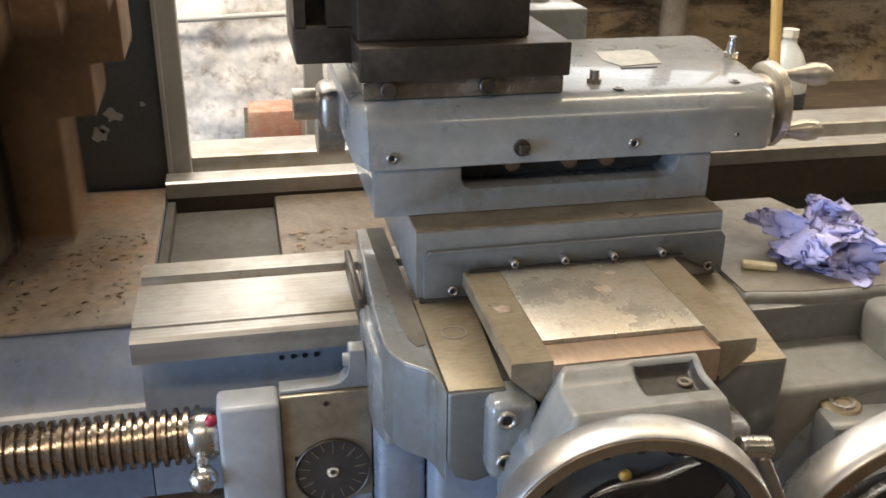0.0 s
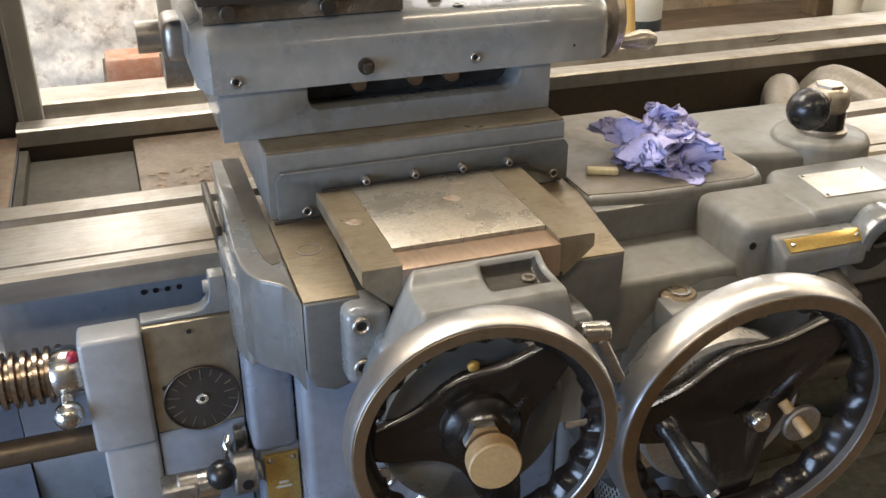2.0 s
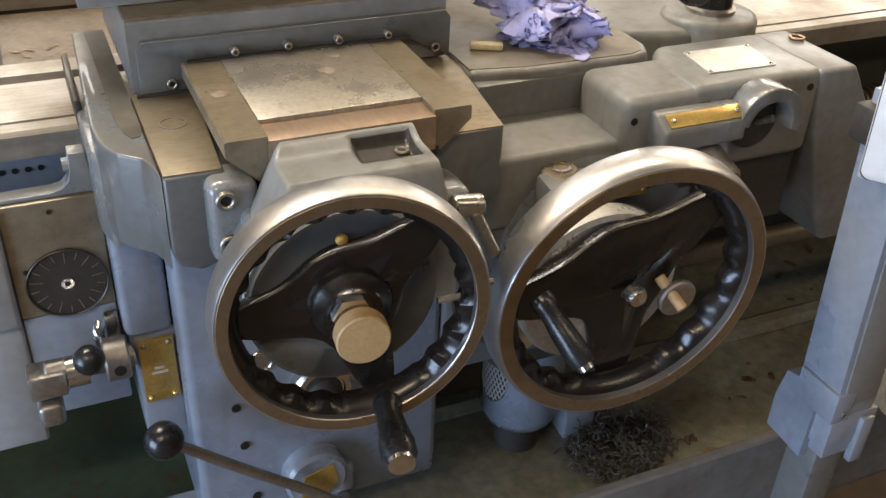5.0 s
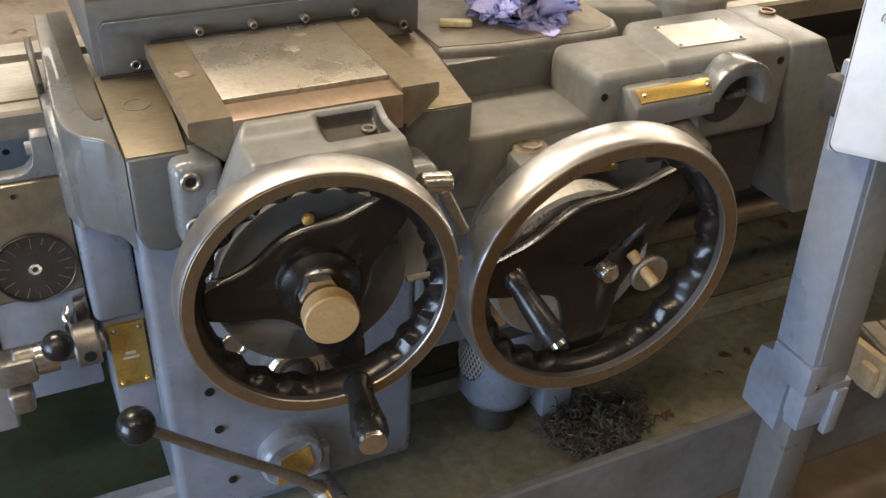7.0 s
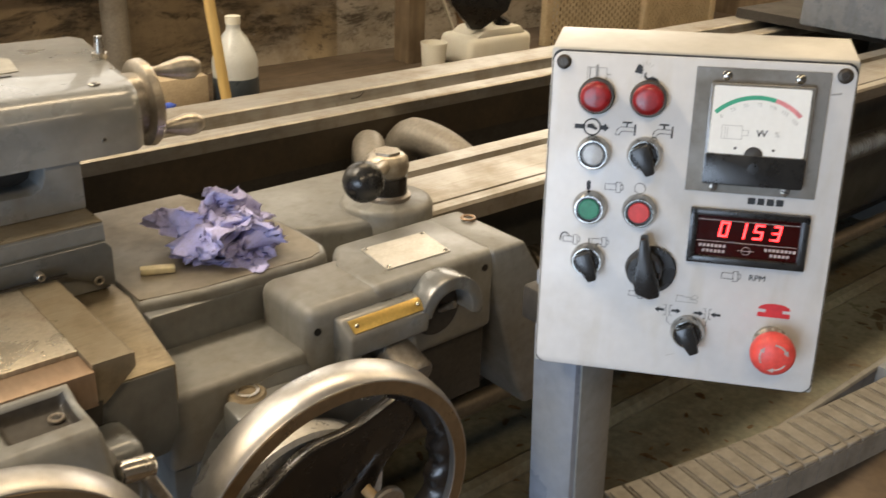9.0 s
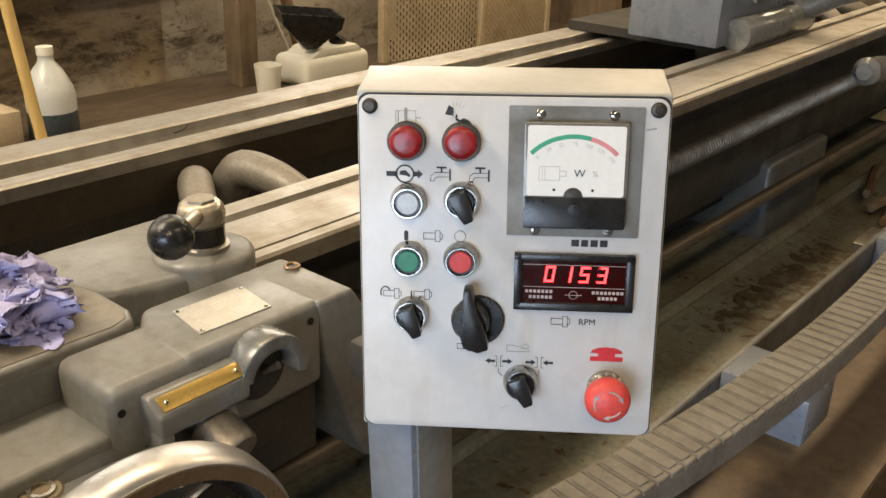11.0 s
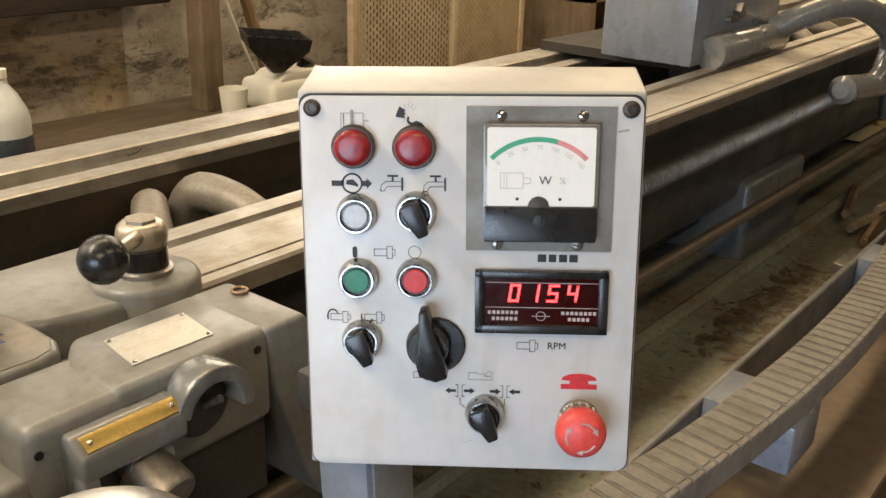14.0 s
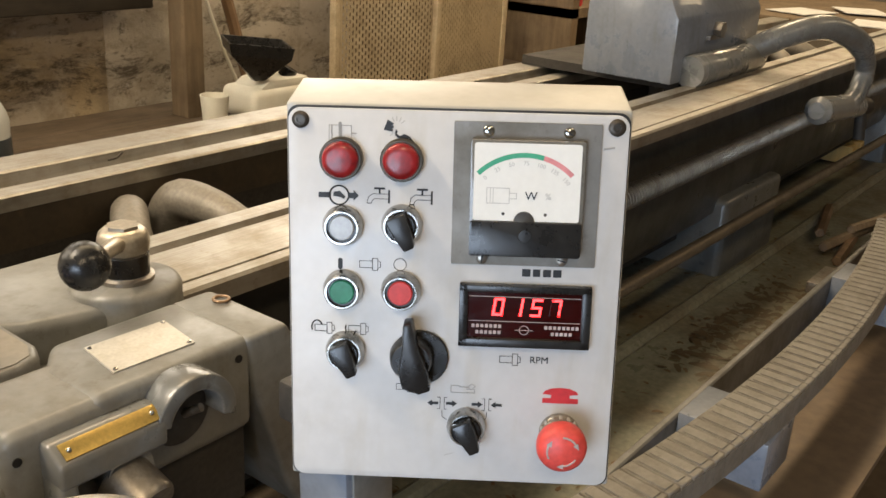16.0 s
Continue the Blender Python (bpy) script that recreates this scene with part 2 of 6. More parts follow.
def plaster(name, base_colour, patch, worn):
    """Old limewash: ochre and pale patches, dark flaked areas drawn out along the courses, damp runs and specks."""
    m = bpy.data.materials.new(name)
    m.use_nodes = True
    n, l = m.node_tree.nodes, m.node_tree.links
    b = n["Principled BSDF"]
    b.inputs["Roughness"].default_value = 0.85
    geo = n.new("ShaderNodeNewGeometry")

    def field(scale, detail, rough, lo, hi, top, warp=0.0):
        mp = n.new("ShaderNodeMapping")
        mp.inputs["Scale"].default_value = scale
        l.new(geo.outputs["Position"], mp.inputs["Vector"])
        t = n.new("ShaderNodeTexNoise")
        t.inputs["Scale"].default_value, t.inputs["Detail"].default_value, t.inputs["Roughness"].default_value, t.inputs["Distortion"].default_value = 1.0, detail, rough, warp
        l.new(mp.outputs[0], t.inputs["Vector"])
        r = n.new("ShaderNodeMapRange")
        r.inputs["From Min"].default_value, r.inputs["From Max"].default_value, r.inputs["To Max"].default_value = lo, hi, top
        l.new(t.outputs["Fac"], r.inputs["Value"])
        return r.outputs[0], t.outputs["Fac"]

    def over(under, fac, colour):
        x = n.new("ShaderNodeMix")
        x.data_type = "RGBA"
        l.new(fac, x.inputs["Factor"])
        l.new(under, x.inputs["A"])
        x.inputs["B"].default_value = (*colour, 1)
        return x.outputs["Result"]

    base = n.new("ShaderNodeRGB")
    base.outputs[0].default_value = (*base_colour, 1)
    c = over(base.outputs[0], field((1.6, 1.6, 2.2), 5, 0.6, 0.44, 0.54, 0.85, 0.7)[0], patch)
    c = over(c, field((7, 7, 11), 10, 0.75, 0.47, 0.62, 0.45 + 0.35 * worn, 0.2)[0], (0.28, 0.22, 0.15))
    flake, raw = field((3.4, 3.4, 9), 12, 0.78, 0.56 - 0.06 * worn, 0.64 - 0.05 * worn, 0.9, 0.35)
    c = over(c, flake, (0.10, 0.078, 0.055))
    c = over(c, field((26, 26, 30), 8, 0.75, 0.57, 0.66, 0.85)[0], (0.12, 0.09, 0.06))
    c = over(c, field((22, 22, 26), 4, 0.6, 0.66, 0.72, 0.6)[0], (0.62, 0.58, 0.52))
    c = over(c, field((9, 9, 1.3), 4, 0.6, 0.58, 0.72, 0.5)[0], (0.20, 0.16, 0.11))
    l.new(c, b.inputs["Base Color"])
    fine = field((70, 70, 80), 6, 0.7, 0.3, 0.7, 1.0)[1]
    mix = n.new("ShaderNodeMath")
    mix.operation = "SUBTRACT"
    l.new(fine, mix.inputs[0])
    l.new(flake, mix.inputs[1])
    bp = n.new("ShaderNodeBump")
    bp.inputs["Strength"].default_value, bp.inputs["Distance"].default_value = 0.7, 0.006
    l.new(mix.outputs[0], bp.inputs["Height"])
    l.new(bp.outputs[0], b.inputs["Normal"])
    return m


WALL = plaster("flaking_limewash", (0.47, 0.40, 0.31), (0.43, 0.33, 0.20), 1.0)
RENDER = plaster("pale_stained_render", (0.58, 0.53, 0.455), (0.50, 0.45, 0.37), 0.25)
LIME = mat("white_limewash", (0.80, 0.76, 0.70), 0.8, 0, (0.34, 0.26, 0.19), 0.75, 20, 0.9, (45, 30, 45), 0.8, 0.2, edge=0.585, hard=0.4)
ROOMWALL = mat("plain_room_wall", (0.27, 0.245, 0.21), 0.9, 0, None, 0.5, 2)
CANWHITE = mat("milky_plastic", (0.74, 0.72, 0.63), 0.4, 0, (0.55, 0.50, 0.38), 0.35, 9, vary=0.03)
BOTTLE = mat("cloudy_plastic", (0.50, 0.52, 0.51), 0.3, 0, (0.40, 0.40, 0.38), 0.3, 9, vary=0.03)
FLUID = mat("blue_black_fluid", (0.05, 0.065, 0.08), 0.3)
CAGE = mat("perforated_tan_steel", (0.60, 0.50, 0.34), 0.5, 0.3, (0.25, 0.17, 0.09), 0.6, 9)
CARD = mat("pale_cardboard", (0.45, 0.36, 0.24), 0.8)
PAPER = mat("white_paper", (0.80, 0.80, 0.78), 0.8)
CHIP = mat("brown_swarf", (0.13, 0.075, 0.035), 0.4, 0.6, (0.30, 0.22, 0.13), 0.8, 90)
REDOIL = mat("red_grease", (0.30, 0.02, 0.04), 0.3)
BLUECLOTH = mat("blue_cloth", (0.04, 0.09, 0.45), 0.8)
BRICKRED = mat("reddish_brick", (0.36, 0.17, 0.11), 0.85, 0, (0.5, 0.42, 0.36), 0.7, 20, 0.3, (60, 60, 60), 0.3)

# ---------------------------------------------------------------- mesh helpers
SPACE = {}


def add(bm, other, m=None):
    """Joins another bmesh into bm."""
    if m is not None:
        other.transform(m)
    me = bpy.data.meshes.new("tmp")
    other.to_mesh(me)
    other.free()
    bm.from_mesh(me)
    bpy.data.meshes.remove(me)
    return bm


def rounded(bm, r, seg=2, only=None):
    if r > 0:
        edges = [e for e in bm.edges if only is None or only(e)]
        bmesh.ops.bevel(bm, geom=edges, offset=r, segments=seg, profile=0.5, affect="EDGES", clamp_overlap=True)
    return bm


def box(x0, x1, y0, y1, z0, z1, r=0.0, seg=2):
    bm = bmesh.new()
    bmesh.ops.create_cube(bm, size=1)
    bm.transform(Matrix.Translation(((x0 + x1) / 2, (y0 + y1) / 2, (z0 + z1) / 2)) @ Matrix.Diagonal((x1 - x0, y1 - y0, z1 - z0, 1)))
    return rounded(bm, r, seg)


def prism(points, axis, a, b, r=0.0, seg=2):
    """A polygon pulled along an axis. points: (y, z) for x, (x, z) for y, (x, y) for z."""
    bm = bmesh.new()

    def put(p, h):
        return {"x": (h, p[0], p[1]), "y": (p[0], h, p[1]), "z": (p[0], p[1], h)}[axis]

    lo = [bm.verts.new(put(p, a)) for p in points]
    hi = [bm.verts.new(put(p, b)) for p in points]
    bm.faces.new(lo), bm.faces.new(hi)
    k = len(points)
    for i in range(k):
        bm.faces.new((lo[i], lo[(i + 1) % k], hi[(i + 1) % k], hi[i]))
    bmesh.ops.recalc_face_normals(bm, faces=bm.faces)
    return rounded(bm, r, seg)


def basis(p, d):
    return Matrix.Translation(p) @ Vector(d).to_track_quat("Z", "Y").to_matrix().to_4x4()


def lathe(profile, p=(0, 0, 0), d=(0, 0, 1), seg=32, close=True):
    """Turns (radius, height) pairs about an axis through p along d."""
    bm = bmesh.new()
    rings = []
    for r, h in profile:
        rings.append([bm.verts.new((max(r, 1e-5) * math.cos(2 * math.pi * i / seg), max(r, 1e-5) * math.sin(2 * math.pi * i / seg), h)) for i in range(seg)])
    for a, b in zip(rings, rings[1:]):
        for i in range(seg):
            bm.faces.new((a[i], a[(i + 1) % seg], b[(i + 1) % seg], b[i]))
    if close:
        bm.faces.new(rings[0][::-1]), bm.faces.new(rings[-1])
    bmesh.ops.recalc_face_normals(bm, faces=bm.faces)
    bm.transform(basis(p, d))
    return bm


def cyl(p0, p1, r, r1=None, seg=24, bev=0.0):
    d = Vector(p1) - Vector(p0)
    h, r1 = d.length, r if r1 is None else r1
    prof = [(r, 0), (r1, h)] if bev <= 0 else [(r - bev, 0), (r, bev), (r1, h - bev), (r1 - bev, h)]
    return lathe(prof, p0, d, seg)


def ball(p, r, seg=24):
    bm = bmesh.new()
    bmesh.ops.create_uvsphere(bm, u_segments=seg, v_segments=seg // 2, radius=r)
    bm.transform(Matrix.Translation(p))
    return bm


def ring(p, d, r_out, r_in, h, seg=40, bev=0.0):
    """A flat ring from p along d."""
    b = bev
    prof = [(r_in, b), (r_in + b, 0), (r_out - b, 0), (r_out, b), (r_out, h - b), (r_out - b, h), (r_in + b, h), (r_in, h - b), (r_in, b)]
    return lathe(prof, p, d, seg, close=False)


def tube(path, r, seg=12, ends=True):
    """A round bar along a path of points; r is a radius or one for each point."""
    bm = bmesh.new()
    pts = [Vector(p) for p in path]
    rr = r if isinstance(r, (list, tuple)) else [r] * len(pts)
    rings, up = [], Vector((0.13, 0.21, 0.97))
    for i, p in enumerate(pts):
        d = (pts[min(i + 1, len(pts) - 1)] - pts[max(i - 1, 0)]).normalized()
        s = d.cross(up).normalized()
        u = s.cross(d)
        rings.append([bm.verts.new(p + rr[i] * (math.cos(2 * math.pi * k / seg) * s + math.sin(2 * math.pi * k / seg) * u)) for k in range(seg)])
    for a, b in zip(rings, rings[1:]):
        for k in range(seg):
            bm.faces.new((a[k], a[(k + 1) % seg], b[(k + 1) % seg], b[k]))
    if ends:
        bm.faces.new(rings[0][::-1]), bm.faces.new(rings[-1])
    bmesh.ops.recalc_face_normals(bm, faces=bm.faces)
    return bm


def curve(points, steps=6):
    """A smooth path through points."""
    p = [Vector(q) for q in points]
    p = [2 * p[0] - p[1]] + p + [2 * p[-1] - p[-2]]
    out = []
    for i in range(1, len(p) - 2):
        for s in range(steps):
            t = s / steps
            out.append(0.5 * ((2 * p[i]) + (p[i + 1] - p[i - 1]) * t + (2 * p[i - 1] - 5 * p[i] + 4 * p[i + 1] - p[i + 2]) * t * t + (3 * p[i] - p[i - 1] - 3 * p[i + 1] + p[i + 2]) * t ** 3))
    return out + [p[-2]]


def joined(*bms):
    bm = bms[0]
    for other in bms[1:]:
        add(bm, other)
    return bm


def finish(name, bm, material, smooth=38):
    for f in bm.faces:
        f.smooth = True
    for e in bm.edges:
        e.smooth = len(e.link_faces) == 2 and e.calc_face_angle(3.2) < radians(smooth)
    me = bpy.data.meshes.new(name)
    bm.to_mesh(me)
    bm.free()
    me.materials.append(material)
    return me


def thing(name, label, category, where=(0, 0, 0), group="", kind="", m=None):
    """An Empty at a thing's base, under which its parts hang."""
    ob = new(name)
    ob.empty_display_size = 0.05
    SPACE[ob] = m if m is not None else Matrix.Translation(where)
    ob.matrix_basis = SPACE[ob]
    return tagged(ob, label, category, group, kind)


def part(name, bm, material, parent, label="", local=False, smooth=38):
    """One mesh under a thing or under a part, drawn in world space unless local."""
    if not local:
        bm.transform(SPACE[parent].inverted())
    ob = new(name, finish(name, bm, material, smooth))
    ob.parent = parent
    SPACE[ob] = SPACE[parent]
    return tagged(ob, label)


def single(name, bm, material, label="", category="", group="", kind="", smooth=38, where=None):
    """A thing or a piece of the setting that is one mesh."""
    if where is not None:
        bm.transform(Matrix.Translation(-Vector(where)))
    ob = new(name, finish(name, bm, material, smooth))
    if where is not None:
        ob.location = where
    SPACE[ob] = Matrix.Translation(where or (0, 0, 0))
    return tagged(ob, label, category, group, kind)


def screw(p, d, r, parent, name="screw", material=None, head=None):
    """A socket head: a dark hole in a bright collar."""
    s = part(name, ring(p, d, r, r * 0.55, head or r * 0.5, 16, r * 0.12), material or DULL, parent)
    part("socket", cyl(Vector(p) - Vector(d) * 0.001, Vector(p) + Vector(d) * 0.0012, r * 0.6, seg=6), INK, s)
    return s


def words(text, size, material, parent, m, name="lettering"):
    """Lettering in the parent's own space, pose m."""
    cu = bpy.data.curves.new("text", "FONT")
    cu.body, cu.size, cu.extrude, cu.align_x, cu.align_y, cu.resolution_u = text, size, 0.0002, "CENTER", "CENTER", 3
    ob = new("text", cu)
    me = bpy.data.meshes.new_from_object(ob)
    bpy.data.objects.remove(ob)
    me.transform(m)
    me.materials.clear()
    me.materials.append(material)
    o = new(name, me)
    o.parent = parent
    SPACE[o] = SPACE[parent]
    return o

# ---------------------------------------------------------------- the room
single("floor", box(-4, 8, -4, 3, -0.1, 0), FLOOR, "brown oily concrete workshop floor", "floor", kind="structure")


def rough_wall(x0, x1, z0, z1, y, course, length, depth):
    """A hand-laid wall face: stones with sunk joints and an uneven skin."""
    bm = bmesh.new()
    nx, nz = int((x1 - x0) / 0.022), int((z1 - z0) / 0.022)
    grid = []
    for j in range(nz + 1):
        row = []
        for i in range(nx + 1):
            x, z = x0 + (x1 - x0) * i / nx, z0 + (z1 - z0) * j / nz
            wob = 0.03 * noise.noise((x * 3, 0, z * 3))
            c = (z + wob) / course
            k = math.floor(c)
            fz = min(c - k, 1 - c + k) * course
            u = (x + wob) / length + 0.5 * (k % 2) + 0.23 * math.sin(k * 7.1)
            fx = min(u - math.floor(u), 1 - u + math.floor(u)) * length
            joint = max(0.0, 1 - min(fz, fx) / 0.02) * (0.4 + 0.6 * noise.noise((x * 2, 5, z * 2)))
            bulge = noise.noise((x * 7, 1, z * 7)) * 0.5 + noise.noise((x * 21, 2, z * 21)) * 0.3
            row.append(bm.verts.new((x, y + depth * (joint * 0.9 - bulge), z)))
        grid.append(row)
    for a, b in zip(grid, grid[1:]):
        for i in range(nx):
            bm.faces.new((a[i], a[i + 1], b[i + 1], b[i]))
    return bm


WALL_Y = 1.9
single("wall_north", joined(rough_wall(0.28, 1.72, 0.45, 1.5, WALL_Y, 0.29, 0.42, 0.014), box(-4, 8, WALL_Y + 0.03, WALL_Y + 0.4, 0, 1.5)),
       WALL, "stained stone wall with flaking limewash", "wall", kind="structure", smooth=60)
single("wall_north_rendered", rough_wall(1.72, 4.2, 0.45, 1.5, WALL_Y, 0.23, 0.45, 0.012), RENDER, "pale stained rendered block wall", "wall", kind="structure", smooth=60)
single("wall_north_whitewashed", rough_wall(-0.9, 0.28, 0.45, 1.5, WALL_Y - 0.01, 0.10, 0.24, 0.032),
       LIME, "bright whitewashed rough brick wall", "wall", kind="structure", smooth=60)
single("wall_north_upper", joined(box(-4, 8, WALL_Y, WALL_Y + 0.4, 2.5, 3.2), *[box(x - 0.2, x + 0.2, WALL_Y, WALL_Y + 0.4, 1.5, 2.5) for x in (-1.8, 0.35, 1.8, 3.6, 5.4)],
       box(-4, -2, WALL_Y, WALL_Y + 0.4, 1.5, 2.5), box(5.6, 8, WALL_Y, WALL_Y + 0.4, 1.5, 2.5)), ROOMWALL, "plain upper wall with window openings", "wall", kind="structure")
single("wall_south", box(-4, 8, -4.2, -4, 0, 3.2), ROOMWALL, "plain workshop wall", "wall", kind="structure")
single("wall_east", box(8, 8.2, -4, 3, 0, 3.2), ROOMWALL, "plain workshop wall", "wall", kind="structure")
single("wall_west", joined(box(-4.2, -4, -4, -2.6, 0, 3.2), box(-4.2, -4, 0.2, 3, 0, 3.2), box(-4.2, -4, -2.6, 0.2, 2.7, 3.2)), ROOMWALL, "workshop wall with a wide door opening", "wall", kind="structure")
single("ceiling", box(-4, 8, -4, 3, 3.2, 3.3), ROOMWALL, "plain workshop ceiling", "ceiling", kind="structure")

# ---------------------------------------------------------------- the lathe bed
BED_L, BED_R = -0.355, 4.6
bed = thing("lathe_bed", "large grey lathe bed with ground steel ways", "lathe bed", (1.5, 0.5, 0))
front_way = [(0.19, 0.903), (0.19, 0.926), (0.194, 0.93), (0.212, 0.93), (0.213, 0.9265), (0.2165, 0.9265), (0.2175, 0.93), (0.312, 0.93), (0.316, 0.919),
             (0.335, 0.919), (0.337, 0.9285), (0.372, 0.9285), (0.375, 0.925), (0.375, 0.87), (0.25, 0.86), (0.245, 0.903)]
part("front_way", prism(front_way, "x", BED_L, BED_R), WAY, bed, "worn bright ground steel slideway", smooth=20)
rear_way = [(0.748, 0.866), (0.748, 0.889), (0.752, 0.892), (0.79, 0.892), (0.797, 0.872), (0.826, 0.872), (0.830, 0.902), (0.834, 0.905), (0.912, 0.905), (0.916, 0.90), (0.916, 0.866)]
part("rear_way", prism(rear_way, "x", BED_L, BED_R), WAY, bed, "dusty ground steel slideway", smooth=20)
# right of the carriage the wall's shade is put into a near-black paint
for name, x0, x1, m in (("front_wall", BED_L, 0.3, PAINT_B), ("front_wall", 0.301, BED_R, mat("shaded_wall_paint", (0.045, 0.045, 0.042), 0.35, 0, (0.02, 0.016, 0.012), 0.8, 7, 0.2, (60, 60, 60), 0.15, 0.15, clear=0.2))):
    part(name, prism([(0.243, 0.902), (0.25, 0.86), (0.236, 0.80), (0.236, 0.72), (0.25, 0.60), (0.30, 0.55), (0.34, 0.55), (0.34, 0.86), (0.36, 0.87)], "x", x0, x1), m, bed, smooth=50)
part("rear_way_side", box(BED_L, BED_R, 0.751, 0.915, 0.798, 0.8655), mat("brown_black_oily_iron", (0.05, 0.038, 0.025), 0.5, 0.2, (0.10, 0.07, 0.04), 0.6, 9, 0.2, (90, 90, 90), 0.1), bed)
part("rear_wall", box(BED_L, BED_R, 0.765, 0.90, 0.45, 0.80), PAINT_D, bed)
part("inner_lining", joined(prism([(0.342, 0.868), (0.36, 0.868), (0.36, 0.56), (0.752, 0.56), (0.752, 0.86), (0.764, 0.86), (0.764, 0.50), (0.342, 0.50)], "x", 0.02, BED_R)), IRON, bed, "near-black inside of the bed")
for wx in (0.92, 1.95, 3.0, 4.0):
    q = wx - 0.92
    web = joined(tube(curve([(1.0 + q, 0.76, 0.66), (0.988 + q, 0.75, 0.76), (0.975 + q, 0.725, 0.823), (0.94 + q, 0.67, 0.822), (0.89 + q, 0.58, 0.775), (0.82 + q, 0.47, 0.68)]), 0.032, 16),
                 tube(curve([(1.05 + q, 0.76, 0.64), (1.052 + q, 0.74, 0.76), (1.058 + q, 0.70, 0.834), (1.072 + q, 0.62, 0.836), (1.09 + q, 0.54, 0.808), (1.13 + q, 0.45, 0.782), (1.19 + q, 0.36, 0.762)]), [0.037] * 14 + [0.036 - 0.0006 * k for k in range(23)], 16))
    part("cross_web", web, RAWIRON, bed, "rounded grey cast cross web")
for fx in (-0.9, 2.46, 4.2):
    part("bed_foot", box(fx, fx + 0.42, 0.21, 0.86, 0.0, 0.64, 0.02, 3), PAINT_D, bed)
for k in range(4):
    part("rack_hole", cyl((-0.209 + 0.0125 * k, 0.2540, 0.862), (-0.209 + 0.0125 * k, 0.2485, 0.862), 0.0032, seg=10), INK, bed)
# the gap before the chuck
part("gap_floor", joined(prism([(0.80, 0.86), (0.36, 0.86), (0.335, 0.855), (0.29, 0.83), (0.255, 0.80), (0.24, 0.76), (0.24, 0.60), (0.80, 0.60)], "x", -1.3, BED_L - 0.002)), mat("deep_slate_blue_paint", (0.095, 0.122, 0.185), 0.34, 0, (0.05, 0.048, 0.045), 0.7, 8, 0.14, (80, 80, 80), 0.1, 0.1, clear=0.3, worn=(0.30, 0.32, 0.35)), bed, smooth=60)
part("gap_deck", box(-1.3, BED_L - 0.003, 0.352, 0.80, 0.8605, 0.866, 0.002), mat("rusty_grimy_deck", (0.24, 0.205, 0.165), 0.5, 0.2, (0.27, 0.14, 0.065), 0.75, 6, 0.2, (70, 70, 70), 0.2, 0.2, edge=0.5), bed, "rusty grimy casting top")
part("gap_shelf", box(-0.195, 0.02, 0.376, 0.747, 0.70, 0.862, 0.004), mat("brown_swarfy_iron", (0.13, 0.10, 0.07), 0.5, 0.3, (0.045, 0.032, 0.02), 0.8, 16, 0.2, (150, 150, 150), 0.2, 0.2), bed, "grey cast shelf with swarf on it")
part("gap_pocket", joined(box(BED_L, -0.196, 0.376, 0.747, 0.74, 0.842), box(BED_L, BED_L + 0.012, 0.376, 0.747, 0.8425, 0.861)), mat("dull_slate_grime", (0.068, 0.062, 0.05), 0.75, 0, (0.06, 0.052, 0.04), 0.7, 14, 0.2, (90, 90, 90), 0.15), bed)
part("rear_splash_guard", box(-0.95, -0.352, 0.805, 0.825, 0.80, 1.75, 0.003), mat("slate_grey_paint", (0.075, 0.085, 0.095), 0.4, 0, (0.11, 0.11, 0.11), 0.4, 6), bed, "slate grey sheet guard with chipped paint")
for px, pz, pr in ((-0.425, 0.985, 0.011), (-0.447, 0.955, 0.012), (-0.44, 0.963, 0.007), (-0.38, 1.0, 0.004)):
    bm = bmesh.new()
    vs = [bm.verts.new((px + pr * (1 + 0.4 * math.sin(3.1 * k + px * 99)) * math.cos(k * 0.7), 0.8035, pz + pr * (1 + 0.4 * math.cos(2.3 * k)) * math.sin(k * 0.7))) for k in range(9)]
    bm.faces.new(vs)
    part("paint_chip", bm, GREYP, bed)
part("guard_flange", joined(box(-0.351, -0.318, 0.80, 0.83, 0.80, 1.75, 0.002), box(-0.352, -0.346, 0.79, 0.83, 0.80, 1.75)), GREYP, bed, "pale grey edge strip")
# headstock
head = thing("headstock", "grey lathe headstock behind the chuck", "headstock", (-1.2, 0.5, 0.86))
part("housing", box(-1.9, -0.80, 0.15, 1.0, 0.866, 1.75, 0.04, 4), PAINT, head)
part("spindle_nose", cyl((-0.82, 0.55, 1.27), (-0.62, 0.55, 1.27), 0.16), STEEL, head)

# chuck, turning with the spindle
CHUCK = Vector((-0.50, 0.55, 1.27))
chuck = thing("lathe_chuck", "large four-jaw lathe chuck, brown with oil, spinning", "chuck", CHUCK)
part("body", lathe([(0.05, 0.0), (0.05, -0.02), (0.365, -0.02), (0.385, -0.035), (0.385, -0.15), (0.36, -0.16), (0.10, -0.16)], CHUCK, (1, 0, 0), 64), TOOLBLK, chuck)
